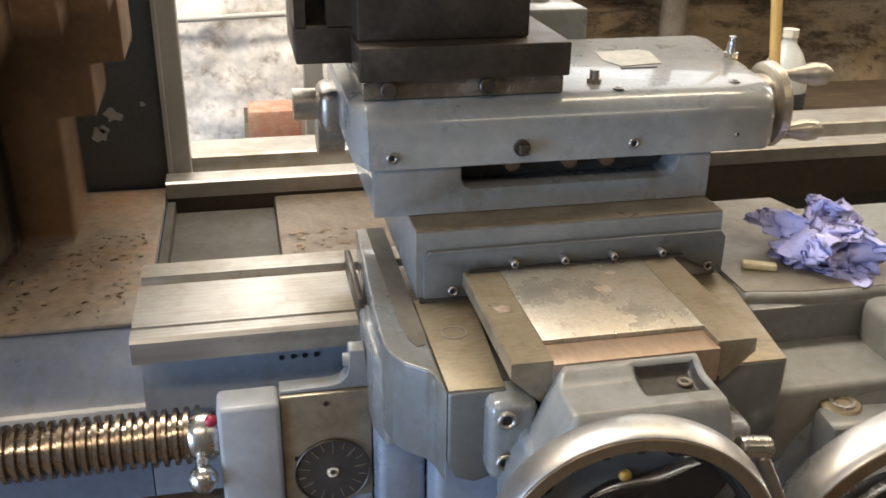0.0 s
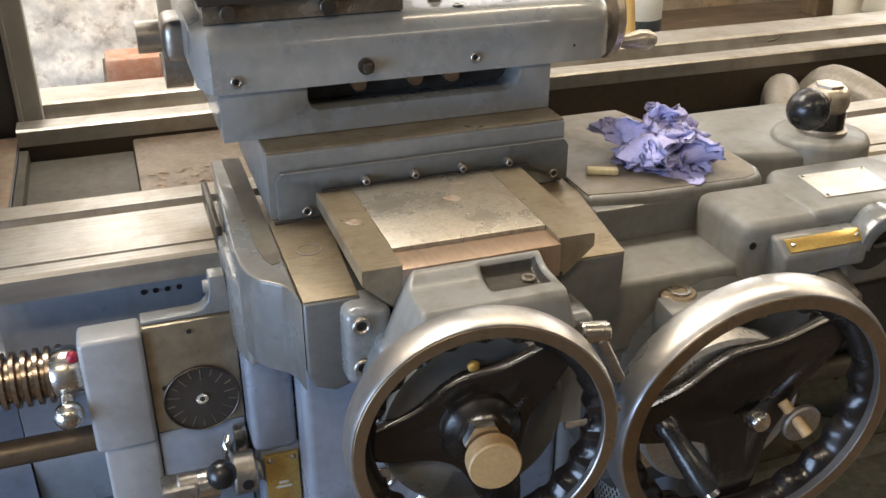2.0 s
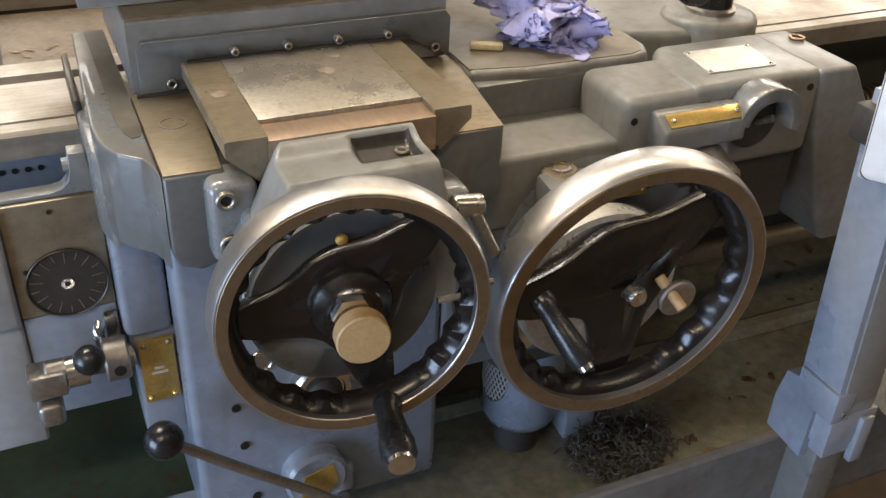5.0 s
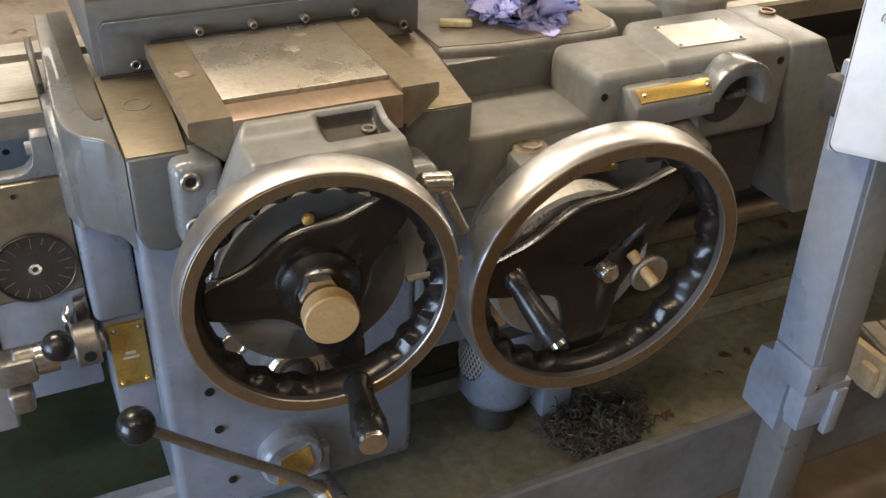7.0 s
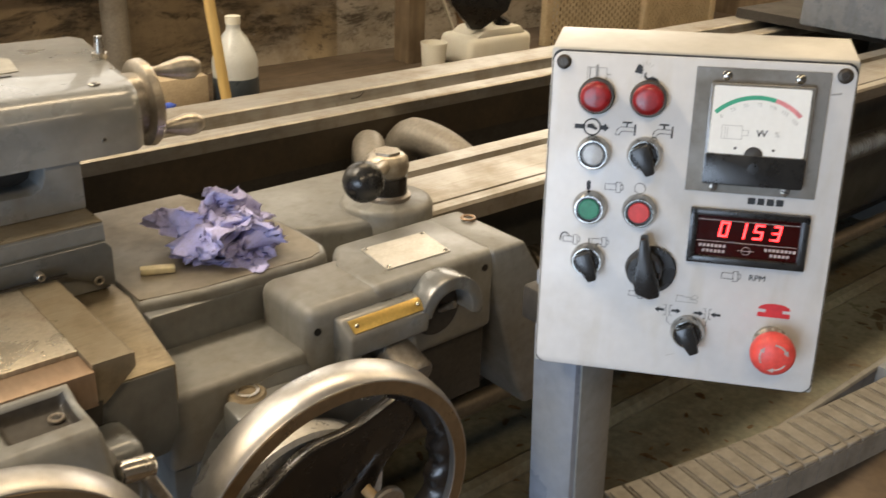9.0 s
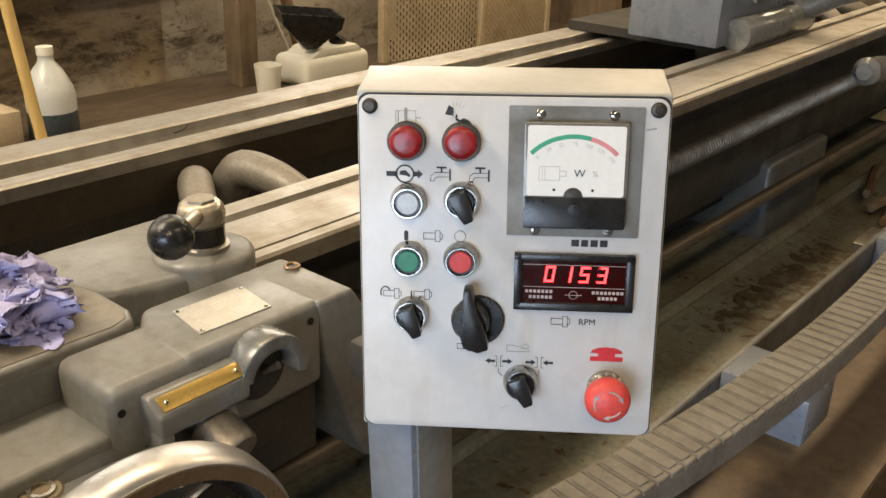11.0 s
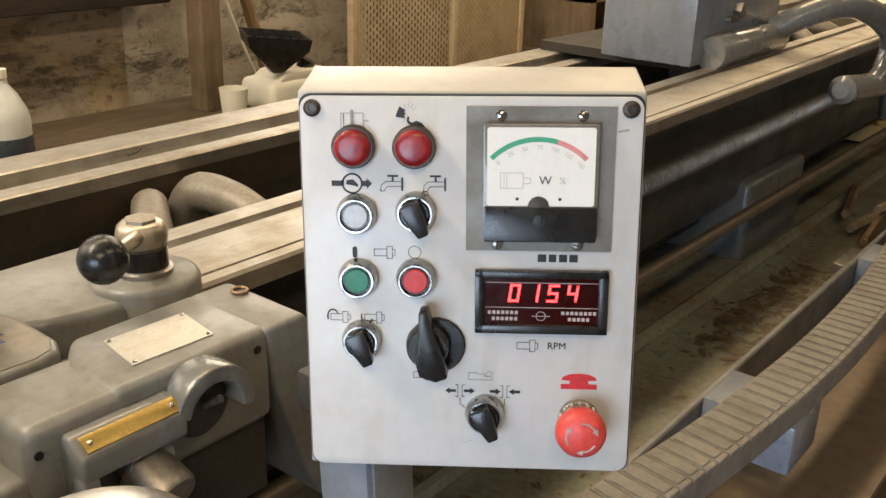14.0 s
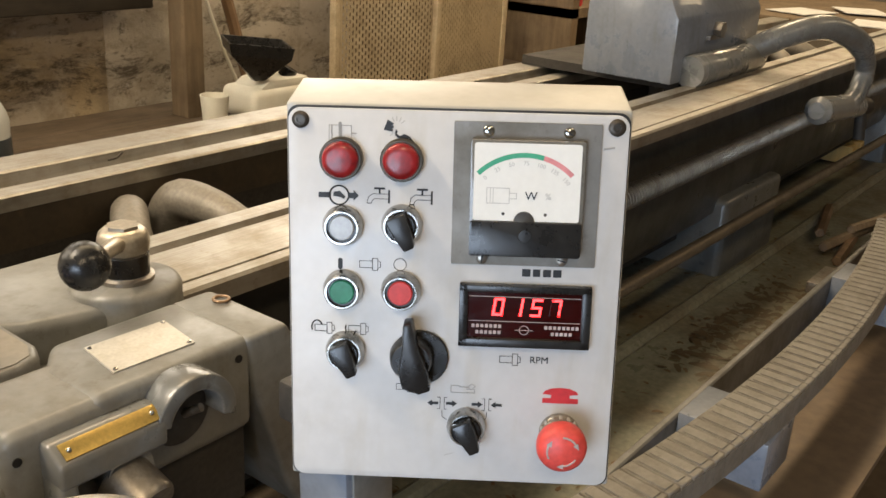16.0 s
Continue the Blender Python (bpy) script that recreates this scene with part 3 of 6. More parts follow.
for k in range(4):
    q = Matrix.Translation(CHUCK) @ Matrix.Rotation(radians(90 * k + 4), 4, "X") @ Matrix.Translation(-CHUCK)
    jaw = prism([(-0.515, -0.05), (-0.362, -0.05), (-0.362, -0.135), (-0.402, -0.137), (-0.402, -0.20), (-0.447, -0.202), (-0.449, -0.365), (-0.515, -0.365)], "y", -0.055, 0.055, 0.004)
    jaw.transform(q @ Matrix.Translation((0, CHUCK.y, CHUCK.z)))
    part("jaw", jaw, JAW, chuck, "stepped brown steel jaw")
    slot = box(-0.521, -0.517, -0.06, 0.06, -0.37, -0.04)
    slot.transform(q @ Matrix.Translation((0, CHUCK.y, CHUCK.z)))
    part("jaw_slot", slot, INK, chuck)


def thread(x0, x1, y, z, r, pitch, parent, name="leadscrew", material=None):
    prof, x = [], x0
    while x < x1:
        prof += [(r * 0.78, x - x0), (r * 0.78, x - x0 + pitch * 0.3), (r, x - x0 + pitch * 0.46), (r, x - x0 + pitch * 0.84)]
        x += pitch
    return part(name, lathe(prof, (x0, y, z), (1, 0, 0), 20), material or STEEL, parent, "long steel leadscrew with square thread", smooth=30)


LS_Y, LS_Z = 0.165, 0.832
thread(-1.3, -0.30, LS_Y, LS_Z, 0.0285, 0.0106, bed, material=mat("brown_oiled_screw_steel", (0.40, 0.33, 0.26), 0.28, 0.95, (0.12, 0.07, 0.035), 0.85, 40, edge=0.5))
thread(0.66, 4.4, 0.185, 0.806, 0.0255, 0.0125, bed, material=mat("dark_oiled_screw_steel", (0.18, 0.155, 0.12), 0.35, 0.8, (0.06, 0.045, 0.03), 0.7, 30))
part("feed_rod", cyl((0.40, 0.13, 0.656), (4.4, 0.13, 0.612), 0.0145), mat("brown_feed_rod", (0.20, 0.165, 0.12), 0.42, 0.7, (0.10, 0.075, 0.05), 0.6, 12), bed, "brown oily steel feed rod")
part("control_rod", cyl((-1.3, 0.155, 0.754), (-0.2, 0.155, 0.754), 0.0135), mat("brown_grimy_rod", (0.11, 0.08, 0.05), 0.45, 0.5, (0.06, 0.045, 0.03), 0.6, 12), bed, "brown grimy rod")

# ---------------------------------------------------------------- the chip tray and what lies in it
tray = thing("chip_tray", "greenish oily chip tray under the lathe, full of swarf", "chip tray", (1.5, 0.3, 0.0))
part("tray_floor", box(0.02, 4.6, -0.055, 0.95, 0.405, 0.42), TRAY, tray)
part("tray_floor_left", box(-1.4, 0.018, 0.13, 0.95, 0.405, 0.42), mat("green_tray_paint", (0.055, 0.085, 0.06), 0.4, 0, (0.03, 0.03, 0.02), 0.7, 9, 0.2, (60, 60, 60), 0.1), tray, "dark green painted floor")
part("front_lip", prism([(-0.072, 0.30), (-0.072, 0.487), (-0.069, 0.49), (-0.060, 0.49), (-0.057, 0.487), (-0.057, 0.30)], "x", 0.10, 4.6), GREY_T, tray)
part("left_lip", prism([(0.10, 0.30), (0.10, 0.472), (0.106, 0.478), (0.124, 0.478), (0.13, 0.472), (0.13, 0.30)], "x", -1.4, 0.10), PAINT_B, tray)
part("drain_ridge", tube([(0.1, 0.20, 0.422), (4.6, 0.16, 0.422)], 0.02, 8), TRAY, tray)
part("front_ledge", box(0.10, 4.6, -0.36, -0.0735, 0.32, 0.34), FLOOR, tray, "dark grey ledge")


def scatter(name, label, category, n, xr, yr, z, size, material, seed):
    """Loose bits lying on a surface."""
    rnd = random.Random(seed)
    bm = bmesh.new()
    for _ in range(n):
        x, y = rnd.uniform(*xr), rnd.uniform(*yr)
        s, a = size * rnd.uniform(0.4, 1.4), rnd.uniform(0, 6.3)
        w, h = s * rnd.uniform(0.15, 0.5), s * rnd.uniform(0.06, 0.2)
        p = [bm.verts.new((x + u * math.cos(a) - v * math.sin(a), y + u * math.sin(a) + v * math.cos(a), z + q)) for u, v, q in
             ((-s, -w, 0), (0, -w * 1.4, h), (s, -w * 0.6, 0.3 * h), (s, w * 0.6, 0.3 * h), (0, w * 1.2, h * 1.3), (-s, w, 0))]
        bm.faces.new((p[0], p[1], p[4], p[5])), bm.faces.new((p[1], p[2], p[3], p[4]))
    return single(name, bm, material, label, category, kind="stuff")


LEAFY = mat("dark_wet_swarf", (0.09, 0.065, 0.035), 0.5, 0.2, (0.16, 0.11, 0.06), 0.7, 40)
GREYSW = mat("grey_swarf", (0.25, 0.24, 0.21), 0.4, 0.5, (0.08, 0.07, 0.05), 0.7, 60)
scatter("swarf", "dark brown swarf flakes in the tray", "swarf", 260, (1.85, 2.55), (-0.04, 0.10), 0.421, 0.015, LEAFY, 1)
scatter("swarf", "brown swarf flakes spread over the tray", "swarf", 420, (0.4, 3.2), (-0.05, 0.45), 0.421, 0.009, CHIP, 2)
scatter("swarf", "heap of grey stringy swarf beside the pump", "swarf", 420, (0.40, 0.56), (0.02, 0.14), 0.424, 0.010, GREYSW, 3)
scatter("swarf", "fine swarf on the tray floor", "swarf", 160, (-0.5, 0.0), (0.15, 0.5), 0.421, 0.006, LEAFY, 4)
scatter("swarf", "curled brown chips on the rusty casting", "swarf", 150, (-0.60, -0.37), (0.37, 0.62), 0.867, 0.0036, CHIP, 5)
scatter("swarf", "curled chips on the cast shelf", "swarf", 120, (-0.18, -0.06), (0.44, 0.60), 0.863, 0.004, CHIP, 6)
scatter("swarf", "pale chips on the rusty casting", "swarf", 60, (-0.56, -0.38), (0.37, 0.58), 0.867, 0.0034, GREYSW, 16)
rnd = random.Random(77)
heap = bmesh.new()
for _ in range(150):
    u, a = math.sqrt(rnd.random()), rnd.uniform(0, 6.3)
    hx, hy, hz = 0.467 + 0.075 * u * math.cos(a), 0.036 + 0.055 * u * math.sin(a), 0.424 + rnd.uniform(0.0, 0.030) * (1 - u)
    rr, turns, tilt = rnd.uniform(0.003, 0.0065), rnd.uniform(1.5, 3.5), Matrix.Rotation(rnd.uniform(0, 6.3), 3, "Z") @ Matrix.Rotation(rnd.uniform(0.9, 1.6), 3, "X")
    curl = [Vector((hx, hy, hz + rr)) + tilt @ Vector((rr * math.cos(q), rr * math.sin(q), 0.003 * q - 0.01)) for q in [turns * 6.28 * k / 22 for k in range(23)]]
    add(heap, tube([Vector((p.x, p.y, max(p.z, 0.4215))) for p in curl], 0.0011, 5))
single("swarf", heap, mat("dark_grey_curled_swarf", (0.10, 0.092, 0.078), 0.5, 0.4, (0.04, 0.033, 0.024), 0.7, 60), "heap of grey curled swarf in the tray", "swarf", kind="stuff")
for k, (bx, by, bl, ba) in enumerate(((2.80, -0.01, 0.26, 6), (2.86, 0.05, 0.34, -9), (2.95, 0.09, 0.30, 12), (3.02, 0.02, 0.28, -14))):
    a = radians(ba)
    single("scrap_bar", cyl((bx, by, 0.437 + 0.012 * k), (bx + bl * math.cos(a), by + bl * math.sin(a), 0.437 + 0.012 * k), 0.016, seg=6, bev=0.003), WOOD if k % 2 else JAW,
           "rusty scrap bar lying in the chip tray", "scrap bar", "scrap bars", where=(bx, by, 0.42))
single("scrap_block", box(2.54, 2.70, -0.05, -0.005, 0.4205, 0.452, 0.003), DULL, "dark steel block lying in the tray", "steel block", where=(2.62, -0.03, 0.4205))

# cable chain on the ledge outside the tray
chain = thing("cable_chain", "dusty grey ribbed cable chain in a shallow arc", "cable chain", (1.5, -0.17, 0.34))


def chain_at(x):
    return -0.203 + 0.097 * (x - 1.95) ** 2


link = finish("link", joined(box(-0.0162, 0.0162, -0.046, 0.046, 0.0, 0.036, 0.002, 1), box(-0.0125, 0.0110, -0.036, 0.038, 0.036, 0.0385, 0.0012, 1), box(-0.0165, 0.0165, -0.0475, -0.041, -0.012, 0.030)), CHAIN)
for k in range(64):
    x = 0.83 + k * 0.0336
    o = new("link", link)
    o.parent = chain
    slope = math.atan2(chain_at(x + 0.02) - chain_at(x - 0.02), 0.04)
    o.matrix_basis = SPACE[chain].inverted() @ pose(x, chain_at(x), 0.512, 0, 0, math.degrees(slope))
    SPACE[o] = SPACE[chain]
for sx in (1.57, 2.5):
    part("support", joined(box(sx, sx + 0.14, chain_at(sx) - 0.055, -0.0735, 0.402, 0.498, 0.003)), PAINT_B, chain, "blue-grey sheet support")
part("frayed_end", joined(box(0.796, 0.811, -0.118, -0.034, 0.486, 0.546, 0.006), box(0.782, 0.80, -0.112, -0.082, 0.495, 0.535, 0.008), box(0.778, 0.802, -0.066, -0.036, 0.48, 0.525, 0.008)), CARD, chain, "torn pale end")
single("floor_board", box(0.9, 3.9, -1.2, -0.40, 0.0, 0.12, 0.004), WOOD, "brown worn duckboard on the floor", "duckboard", where=(2.4, -0.8, 0))

# coolant pump
pump = thing("coolant_pump", "rounded blue-grey coolant pump motor in the tray", "pump", (0.350, 0.115, 0.42))
PC = Vector((0.350, 0.115, 0.028))
part("housing", lathe([(0.0, 0.440), (0.034, 0.440), (0.048, 0.446), (0.054, 0.460), (0.055, 0.60), (0.052, 0.66), (0.040, 0.69), (0.0, 0.70)], PC, (0, 0, 1), 40), PAINT_B, pump, smooth=60)
part("foot", cyl((0.350, 0.115, 0.4205), (0.350, 0.115, 0.47), 0.03), IRON, pump)
part("mount_block", box(0.408, 0.455, 0.085, 0.16, 0.4205, 0.50, 0.004), PAINT_B, pump)


def on_pump(deg, z, r):
    return PC + Vector((r * math.cos(radians(deg)), r * math.sin(radians(deg)), z))


bm = bmesh.new()
pad = [[bm.verts.new(on_pump(196 + 26 * u, 0.535 + 0.045 * v * math.sqrt(max(0.0, 1 - u * u)), 0.0556)) for v in (-1, -0.5, 0, 0.5, 1)] for u in [k / 8 for k in range(-8, 9)]]
for A, B in zip(pad[1:-1], pad[2:-1]):
    for k in range(4):
        bm.faces.new((A[k], A[k + 1], B[k + 1], B[k]))
grille = part("grille", bm, INK, pump, "dark oval grille", smooth=60)
for k in range(-6, 7):
    for way in (-1, 1):
        pts = []
        for i in range(-12, 13):
            u = i / 12
            v = k * 0.3 + way * u * 1.3
            if u * u + v * v < 0.97:
                pts.append(on_pump(196 + 26 * u, 0.535 + 0.045 * v, 0.0560))
        if len(pts) > 2:
            part("grille_wire", tube(pts, 0.0008, 5), GREYP, grille)

# ---------------------------------------------------------------- the carriage
car = thing("carriage", "grey lathe carriage with saddle and apron", "carriage", (0.2, 0.1, 0.5))
# left wing of the saddle
WING = [(-0.116, 0.33), (-0.121, 0.20), (-0.1245, 0.095), (-0.1235, 0.066), (-0.119, 0.046), (-0.111, 0.032), (-0.102, 0.024), (-0.094, 0.017), (-0.089, 0.004), (-0.0843, -0.0195), (-0.0836, 0.33)]
part("saddle_wing", joined(prism(WING, "z", 0.880, 0.972, 0.009, 4), prism([(-0.130, 0.20), (-0.130, 0.10), (-0.122, 0.07), (-0.10, 0.07), (-0.10, 0.20)], "z", 0.86, 0.945, 0.004)), PAINT, car, smooth=50)
# flat dark brown strip marks the groove, without depth
part("wing_groove", prism([(-0.1045, 0.328), (-0.1035, 0.10), (-0.100, 0.068), (-0.095, 0.056), (-0.088, 0.058), (-0.0845, 0.075), (-0.0845, 0.328)], "z", 0.9715, 0.9728), mat("dark_groove_brown", (0.085, 0.075, 0.058), 0.45, 0.1, (0.16, 0.15, 0.125), 0.8, 25, 0.15, (120, 40, 60)), car, "dark brown strip along the groove in the top")
part("way_wiper", joined(box(-0.131, -0.1245, 0.19, 0.315, 0.925, 0.955, 0.002)), TOOLBLK, car, "dark steel wiper plate")
part("saddle_flat", prism([(-0.083, 0.146), (-0.083, -0.0185), (-0.036, -0.0195), (-0.026, 0.146)], "z", 0.93, 0.972, 0.0012), OILY, car, "brown oily machined flat")
part("oil_plug", ring((-0.058, 0.075, 0.9715), (0, 0, 1), 0.012, 0.0105, 0.0012, 32), DULL, car)
part("saddle_nose", prism([(-0.0835, 0.9705), (-0.034, 0.9705), (-0.034, 0.90), (-0.042, 0.885), (-0.06, 0.879), (-0.078, 0.886), (-0.0835, 0.90)], "y", -0.0208, 0.10, 0.003), PAINT_D, car, smooth=50)
part("dovetail_base", joined(box(-0.034, 0.166, -0.010, 0.16, 0.90, 0.960, 0.002), box(-0.03, 0.17, 0.14, 0.33, 0.90, 0.97)), IRON, car)
part("saddle_flat", prism([(0.165, 0.33), (0.165, -0.02), (0.2175, -0.0205), (0.239, 0.12), (0.239, 0.33)], "z", 0.935, 0.9712, 0.0012), OILY, car, "brown oily machined flat")
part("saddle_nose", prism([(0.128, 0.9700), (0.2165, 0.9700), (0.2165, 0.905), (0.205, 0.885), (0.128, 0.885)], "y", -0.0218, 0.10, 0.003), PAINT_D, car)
# right wing
part("saddle_wing", joined(prism([(0.239, 0.335), (0.239, 0.094), (0.30, 0.083), (0.425, 0.080), (0.447, 0.088), (0.457, 0.11), (0.458, 0.17), (0.450, 0.215), (0.430, 0.25), (0.405, 0.335)], "z", 0.86, 0.9735, 0.006, 3)), PAINT_M, car,
     "grey casting top, worn brown where tools lie", smooth=50)
part("wing_top", prism([(0.241, 0.334), (0.241, 0.101), (0.30, 0.0905), (0.424, 0.0875), (0.441, 0.094), (0.4495, 0.112), (0.4505, 0.17), (0.443, 0.211), (0.423, 0.246), (0.399, 0.334)], "z", 0.9725, 0.9742), mat("brown_stained_grey_paint", (0.20, 0.175, 0.135), 0.42, 0.1, (0.10, 0.07, 0.04), 0.7, 12, 0.1, (90, 90, 90), 0.1), car, "oily brown film")
part("wing_shoulder", joined(prism([(0.36, 0.335), (0.43, 0.215), (0.485, 0.175), (0.55, 0.160), (0.600, 0.150), (0.655, 0.19), (0.66, 0.335)], "z", 0.86, 0.9600, 0.013, 4),
                             lathe([(0.060, 0.86), (0.058, 0.962), (0.055, 0.9675), (0.049, 0.970), (0.0, 0.970)], (0.607, 0.192, 0.0), (0, 0, 1), 48)), PAINT_M, car, smooth=55)
part("wing_valley", box(0.44, 0.665, 0.102, 0.335, 0.84, 0.915, 0.008, 2), PAINT_M, car)
# darker paint carries the shade of the recess
part("recess_wall", box(0.240, 0.440, 0.0795, 0.2, 0.84, 0.964, 0.004), PAINT_D, car, "recess wall, its shade put into a dark paint")
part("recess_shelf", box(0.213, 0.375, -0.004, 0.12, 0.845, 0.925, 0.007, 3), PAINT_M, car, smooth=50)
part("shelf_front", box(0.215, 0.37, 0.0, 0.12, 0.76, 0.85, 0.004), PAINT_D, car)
# clamping lever with its ball
lev = part("clamp_collar", lathe([(0.030, 0.968), (0.030, 0.9745), (0.026, 0.976), (0.024, 0.98), (0.024, 0.999), (0.0, 0.999)], (0.607, 0.192, 0), (0, 0, 1), 32), DULL, car)
part("clamp_boss", lathe([(0.020, 0.996), (0.026, 1.003), (0.0275, 1.012), (0.025, 1.022), (0.020, 1.0265), (0.0, 1.0265)], (0.607, 0.192, 0), (0, 0, 1), 32), WORN, lev, smooth=60)
part("clamp_sleeve", cyl((0.607, 0.192, 0.976), (0.607, 0.192, 0.9985), 0.0255, seg=32), ENAMEL, lev)
part("hex_bolt", cyl((0.607, 0.192, 1.026), (0.607, 0.192, 1.030), 0.017, seg=6), WORN, lev)
part("lever_arm", cyl((0.607, 0.192, 1.012), (0.533, 0.130, 1.028), 0.0095, 0.0075), WORN, lev)
part("ball_knob", ball((0.512, 0.112, 1.033), 0.0235, 32), BLACK, lev, "glossy black ball knob")
# feed gearbox block on the right
part("gear_cover", joined(box(0.357, 0.60, -0.012, 0.082, 0.873, 0.970, 0.013, 3), prism([(0.435, 0.062), (0.465, 0.105), (0.604, 0.105), (0.604, -0.0115), (0.435, -0.0115)], "z", 0.875, 0.9725, 0.010, 3)), PAINT_M, car, smooth=50)
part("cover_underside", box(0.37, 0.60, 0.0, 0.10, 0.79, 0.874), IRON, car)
part("gear_cover_end", prism([(0.595, 0.9715), (0.646, 0.9715), (0.704, 0.885), (0.728, 0.77), (0.722, 0.745), (0.668, 0.745), (0.648, 0.78), (0.608, 0.90)], "y", -0.0135, 0.104, 0.006, 3), PAINT_M, car, smooth=50)
part("plug_screw", ring((0.636, 0.072, 0.972), (0, 0, 1), 0.0095, 0.006, 0.003, 24, 0.001), JAW, car)
rating = part("rating_plate", prism([(0.481, 0.0735), (0.472, 0.016), (0.556, 0.013), (0.565, 0.0705)], "z", 0.9724, 0.9740), ALU, car, "blank aluminium rating plate")
for px, py in ((0.4835, 0.069), (0.4765, 0.0195), (0.5525, 0.017), (0.561, 0.067)):
    part("plate_rivet", lathe([(0.0024, 0), (0.0018, 0.0012), (0, 0.0016)], (px, py, 0.974), (0, 0, 1), 10), STEEL, rating)
arch = [(0.043 * math.cos(radians(a)), 0.043 * math.sin(radians(a))) for a in range(-14, 176, 8)] + [(0.0280 * math.cos(radians(a)), 0.0280 * math.sin(radians(a))) for a in range(172, -16, -8)]
boss = part("lever_boss", joined(prism([(-0.008, 0.922), (-0.041, 0.922), (-0.041, 0.9445), (-0.0215, 0.957), (-0.008, 0.957)], "x", 0.385, 0.484, 0.004, 2), prism([(0.516 + x, 0.930 + z) for x, z in arch], "y", -0.040, -0.008, 0.003, 2),
                                 prism([(0.385, 0.93), (0.40, 0.93), (0.402, 0.895), (0.397, 0.880), (0.385, 0.885)], "y", -0.040, -0.008, 0.005, 2)), PAINT, car, smooth=50)
part("boss_bore", cyl((0.516, -0.0125, 0.928), (0.516, -0.0145, 0.928), 0.0315, seg=32), IRON, boss, "dark open bore")
part("bore_key", cyl((0.520, -0.014, 0.925), (0.527, -0.030, 0.935), 0.004), DULL, boss)
SLOPE = Matrix.Translation((0.436, -0.0312, 0.9512)) @ Matrix.Rotation(radians(32.7), 4, "X")
br = box(-0.044, 0.044, -0.0078, 0.0078, 0, 0.0016, 0.0005)
br.transform(SLOPE)
bplate = part("brass_plate", br, BRASS, boss, "narrow worn brass instruction plate")
for k in (-0.038, 0.038):
    part("plate_rivet", ball(SLOPE @ Vector((k, 0, 0.0016)), 0.0026, 10), STEEL, bplate)
part("selector_stub", lathe([(0.024, -0.01), (0.0245, 0.026), (0.022, 0.030), (0.0, 0.030)], (0.450, -0.030, 0.894), (0.10, -1, -0.45), 32), DULL, boss)
part("selector_stub_neck", cyl((0.452, 0.0, 0.903), (0.452, -0.032, 0.905), 0.022), PAINT, boss)
for p in ((0.366, -0.0125, 0.948), (0.585, -0.0128, 0.955)):
    part("plug_dot", cyl(p, (p[0], p[1] - 0.001, p[2]), 0.004, seg=12), INK, car)

# apron
part("apron_body", joined(box(-0.079, 0.20, 0.05, 0.22, 0.475, 0.90, 0.010, 3)), PAINT_B, car, smooth=50)
part("apron_side", joined(box(-0.126, -0.080, 0.088, 0.22, 0.742, 0.893, 0.008, 3)), PAINT_B, car)
part("apron_side_lower", joined(box(-0.120, -0.078, 0.095, 0.22, 0.60, 0.745, 0.004)), PAINT_B, car)
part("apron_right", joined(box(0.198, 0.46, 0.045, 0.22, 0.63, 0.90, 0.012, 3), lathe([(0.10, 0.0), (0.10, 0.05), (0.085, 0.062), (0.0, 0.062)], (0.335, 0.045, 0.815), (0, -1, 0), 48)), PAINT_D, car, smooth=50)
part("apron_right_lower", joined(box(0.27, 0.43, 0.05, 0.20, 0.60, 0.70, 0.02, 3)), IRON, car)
# thread dial box
box_d = part("dial_box", joined(box(-0.216, -0.127, 0.134, 0.160, 0.758, 0.884, 0.002)), OILY, car, "brown oily steel dial plate")
part("dial_box_lower", box(-0.216, -0.127, 0.136, 0.24, 0.63, 0.757, 0.003), PAINT_B, box_d)
part("dial_rim", ring((-0.168, 0.1335, 0.793), (0, -1, 0), 0.0385, 0.0365, 0.004, 48, 0.0008), TOOLBLK, box_d)
part("dial_face", cyl((-0.168, 0.134, 0.793), (-0.168, 0.1315, 0.793), 0.0362, seg=48), mat("dark_dial", (0.06, 0.052, 0.045), 0.4, 0.4, (0.03, 0.026, 0.02), 0.5, 60), box_d, "dark round thread dial")
part("dial_hub", ring((-0.168, 0.1315, 0.793), (0, -1, 0), 0.0062, 0.0028, 0.0016, 24), STEEL, box_d)
for k in range(18):
    t = box(0.027 if k % 2 else 0.0225, 0.0345, -0.0003, 0.0003, 0, 0.0006)
    t.transform(Matrix.Translation((-0.168, 0.1315, 0.793)) @ Matrix.Rotation(radians(90), 4, "X") @ Matrix.Rotation(radians(20 * k + 8), 4, "Z"))
    part("dial_mark", t, WORN, box_d)
for p in ((-0.172, 0.1335, 0.873), (-0.203, 0.1335, 0.812)):
    part("screw_hole", cyl(p, (p[0], p[1] - 0.0012, p[2]), 0.0024, seg=10), INK, box_d)
part("end_block", joined(box(-0.276, -0.2165, 0.126, 0.165, 0.752, 0.882, 0.005), box(-0.270, -0.2165, 0.132, 0.24, 0.60, 0.753, 0.004)), mat("pale_grey_paint", (0.30, 0.305, 0.31), 0.36, 0, (0.17, 0.15, 0.12), 0.5, 11, 0.12, (90, 90, 90), 0.1, 0.06, clear=0.2), car, "pale grey end block", smooth=50)
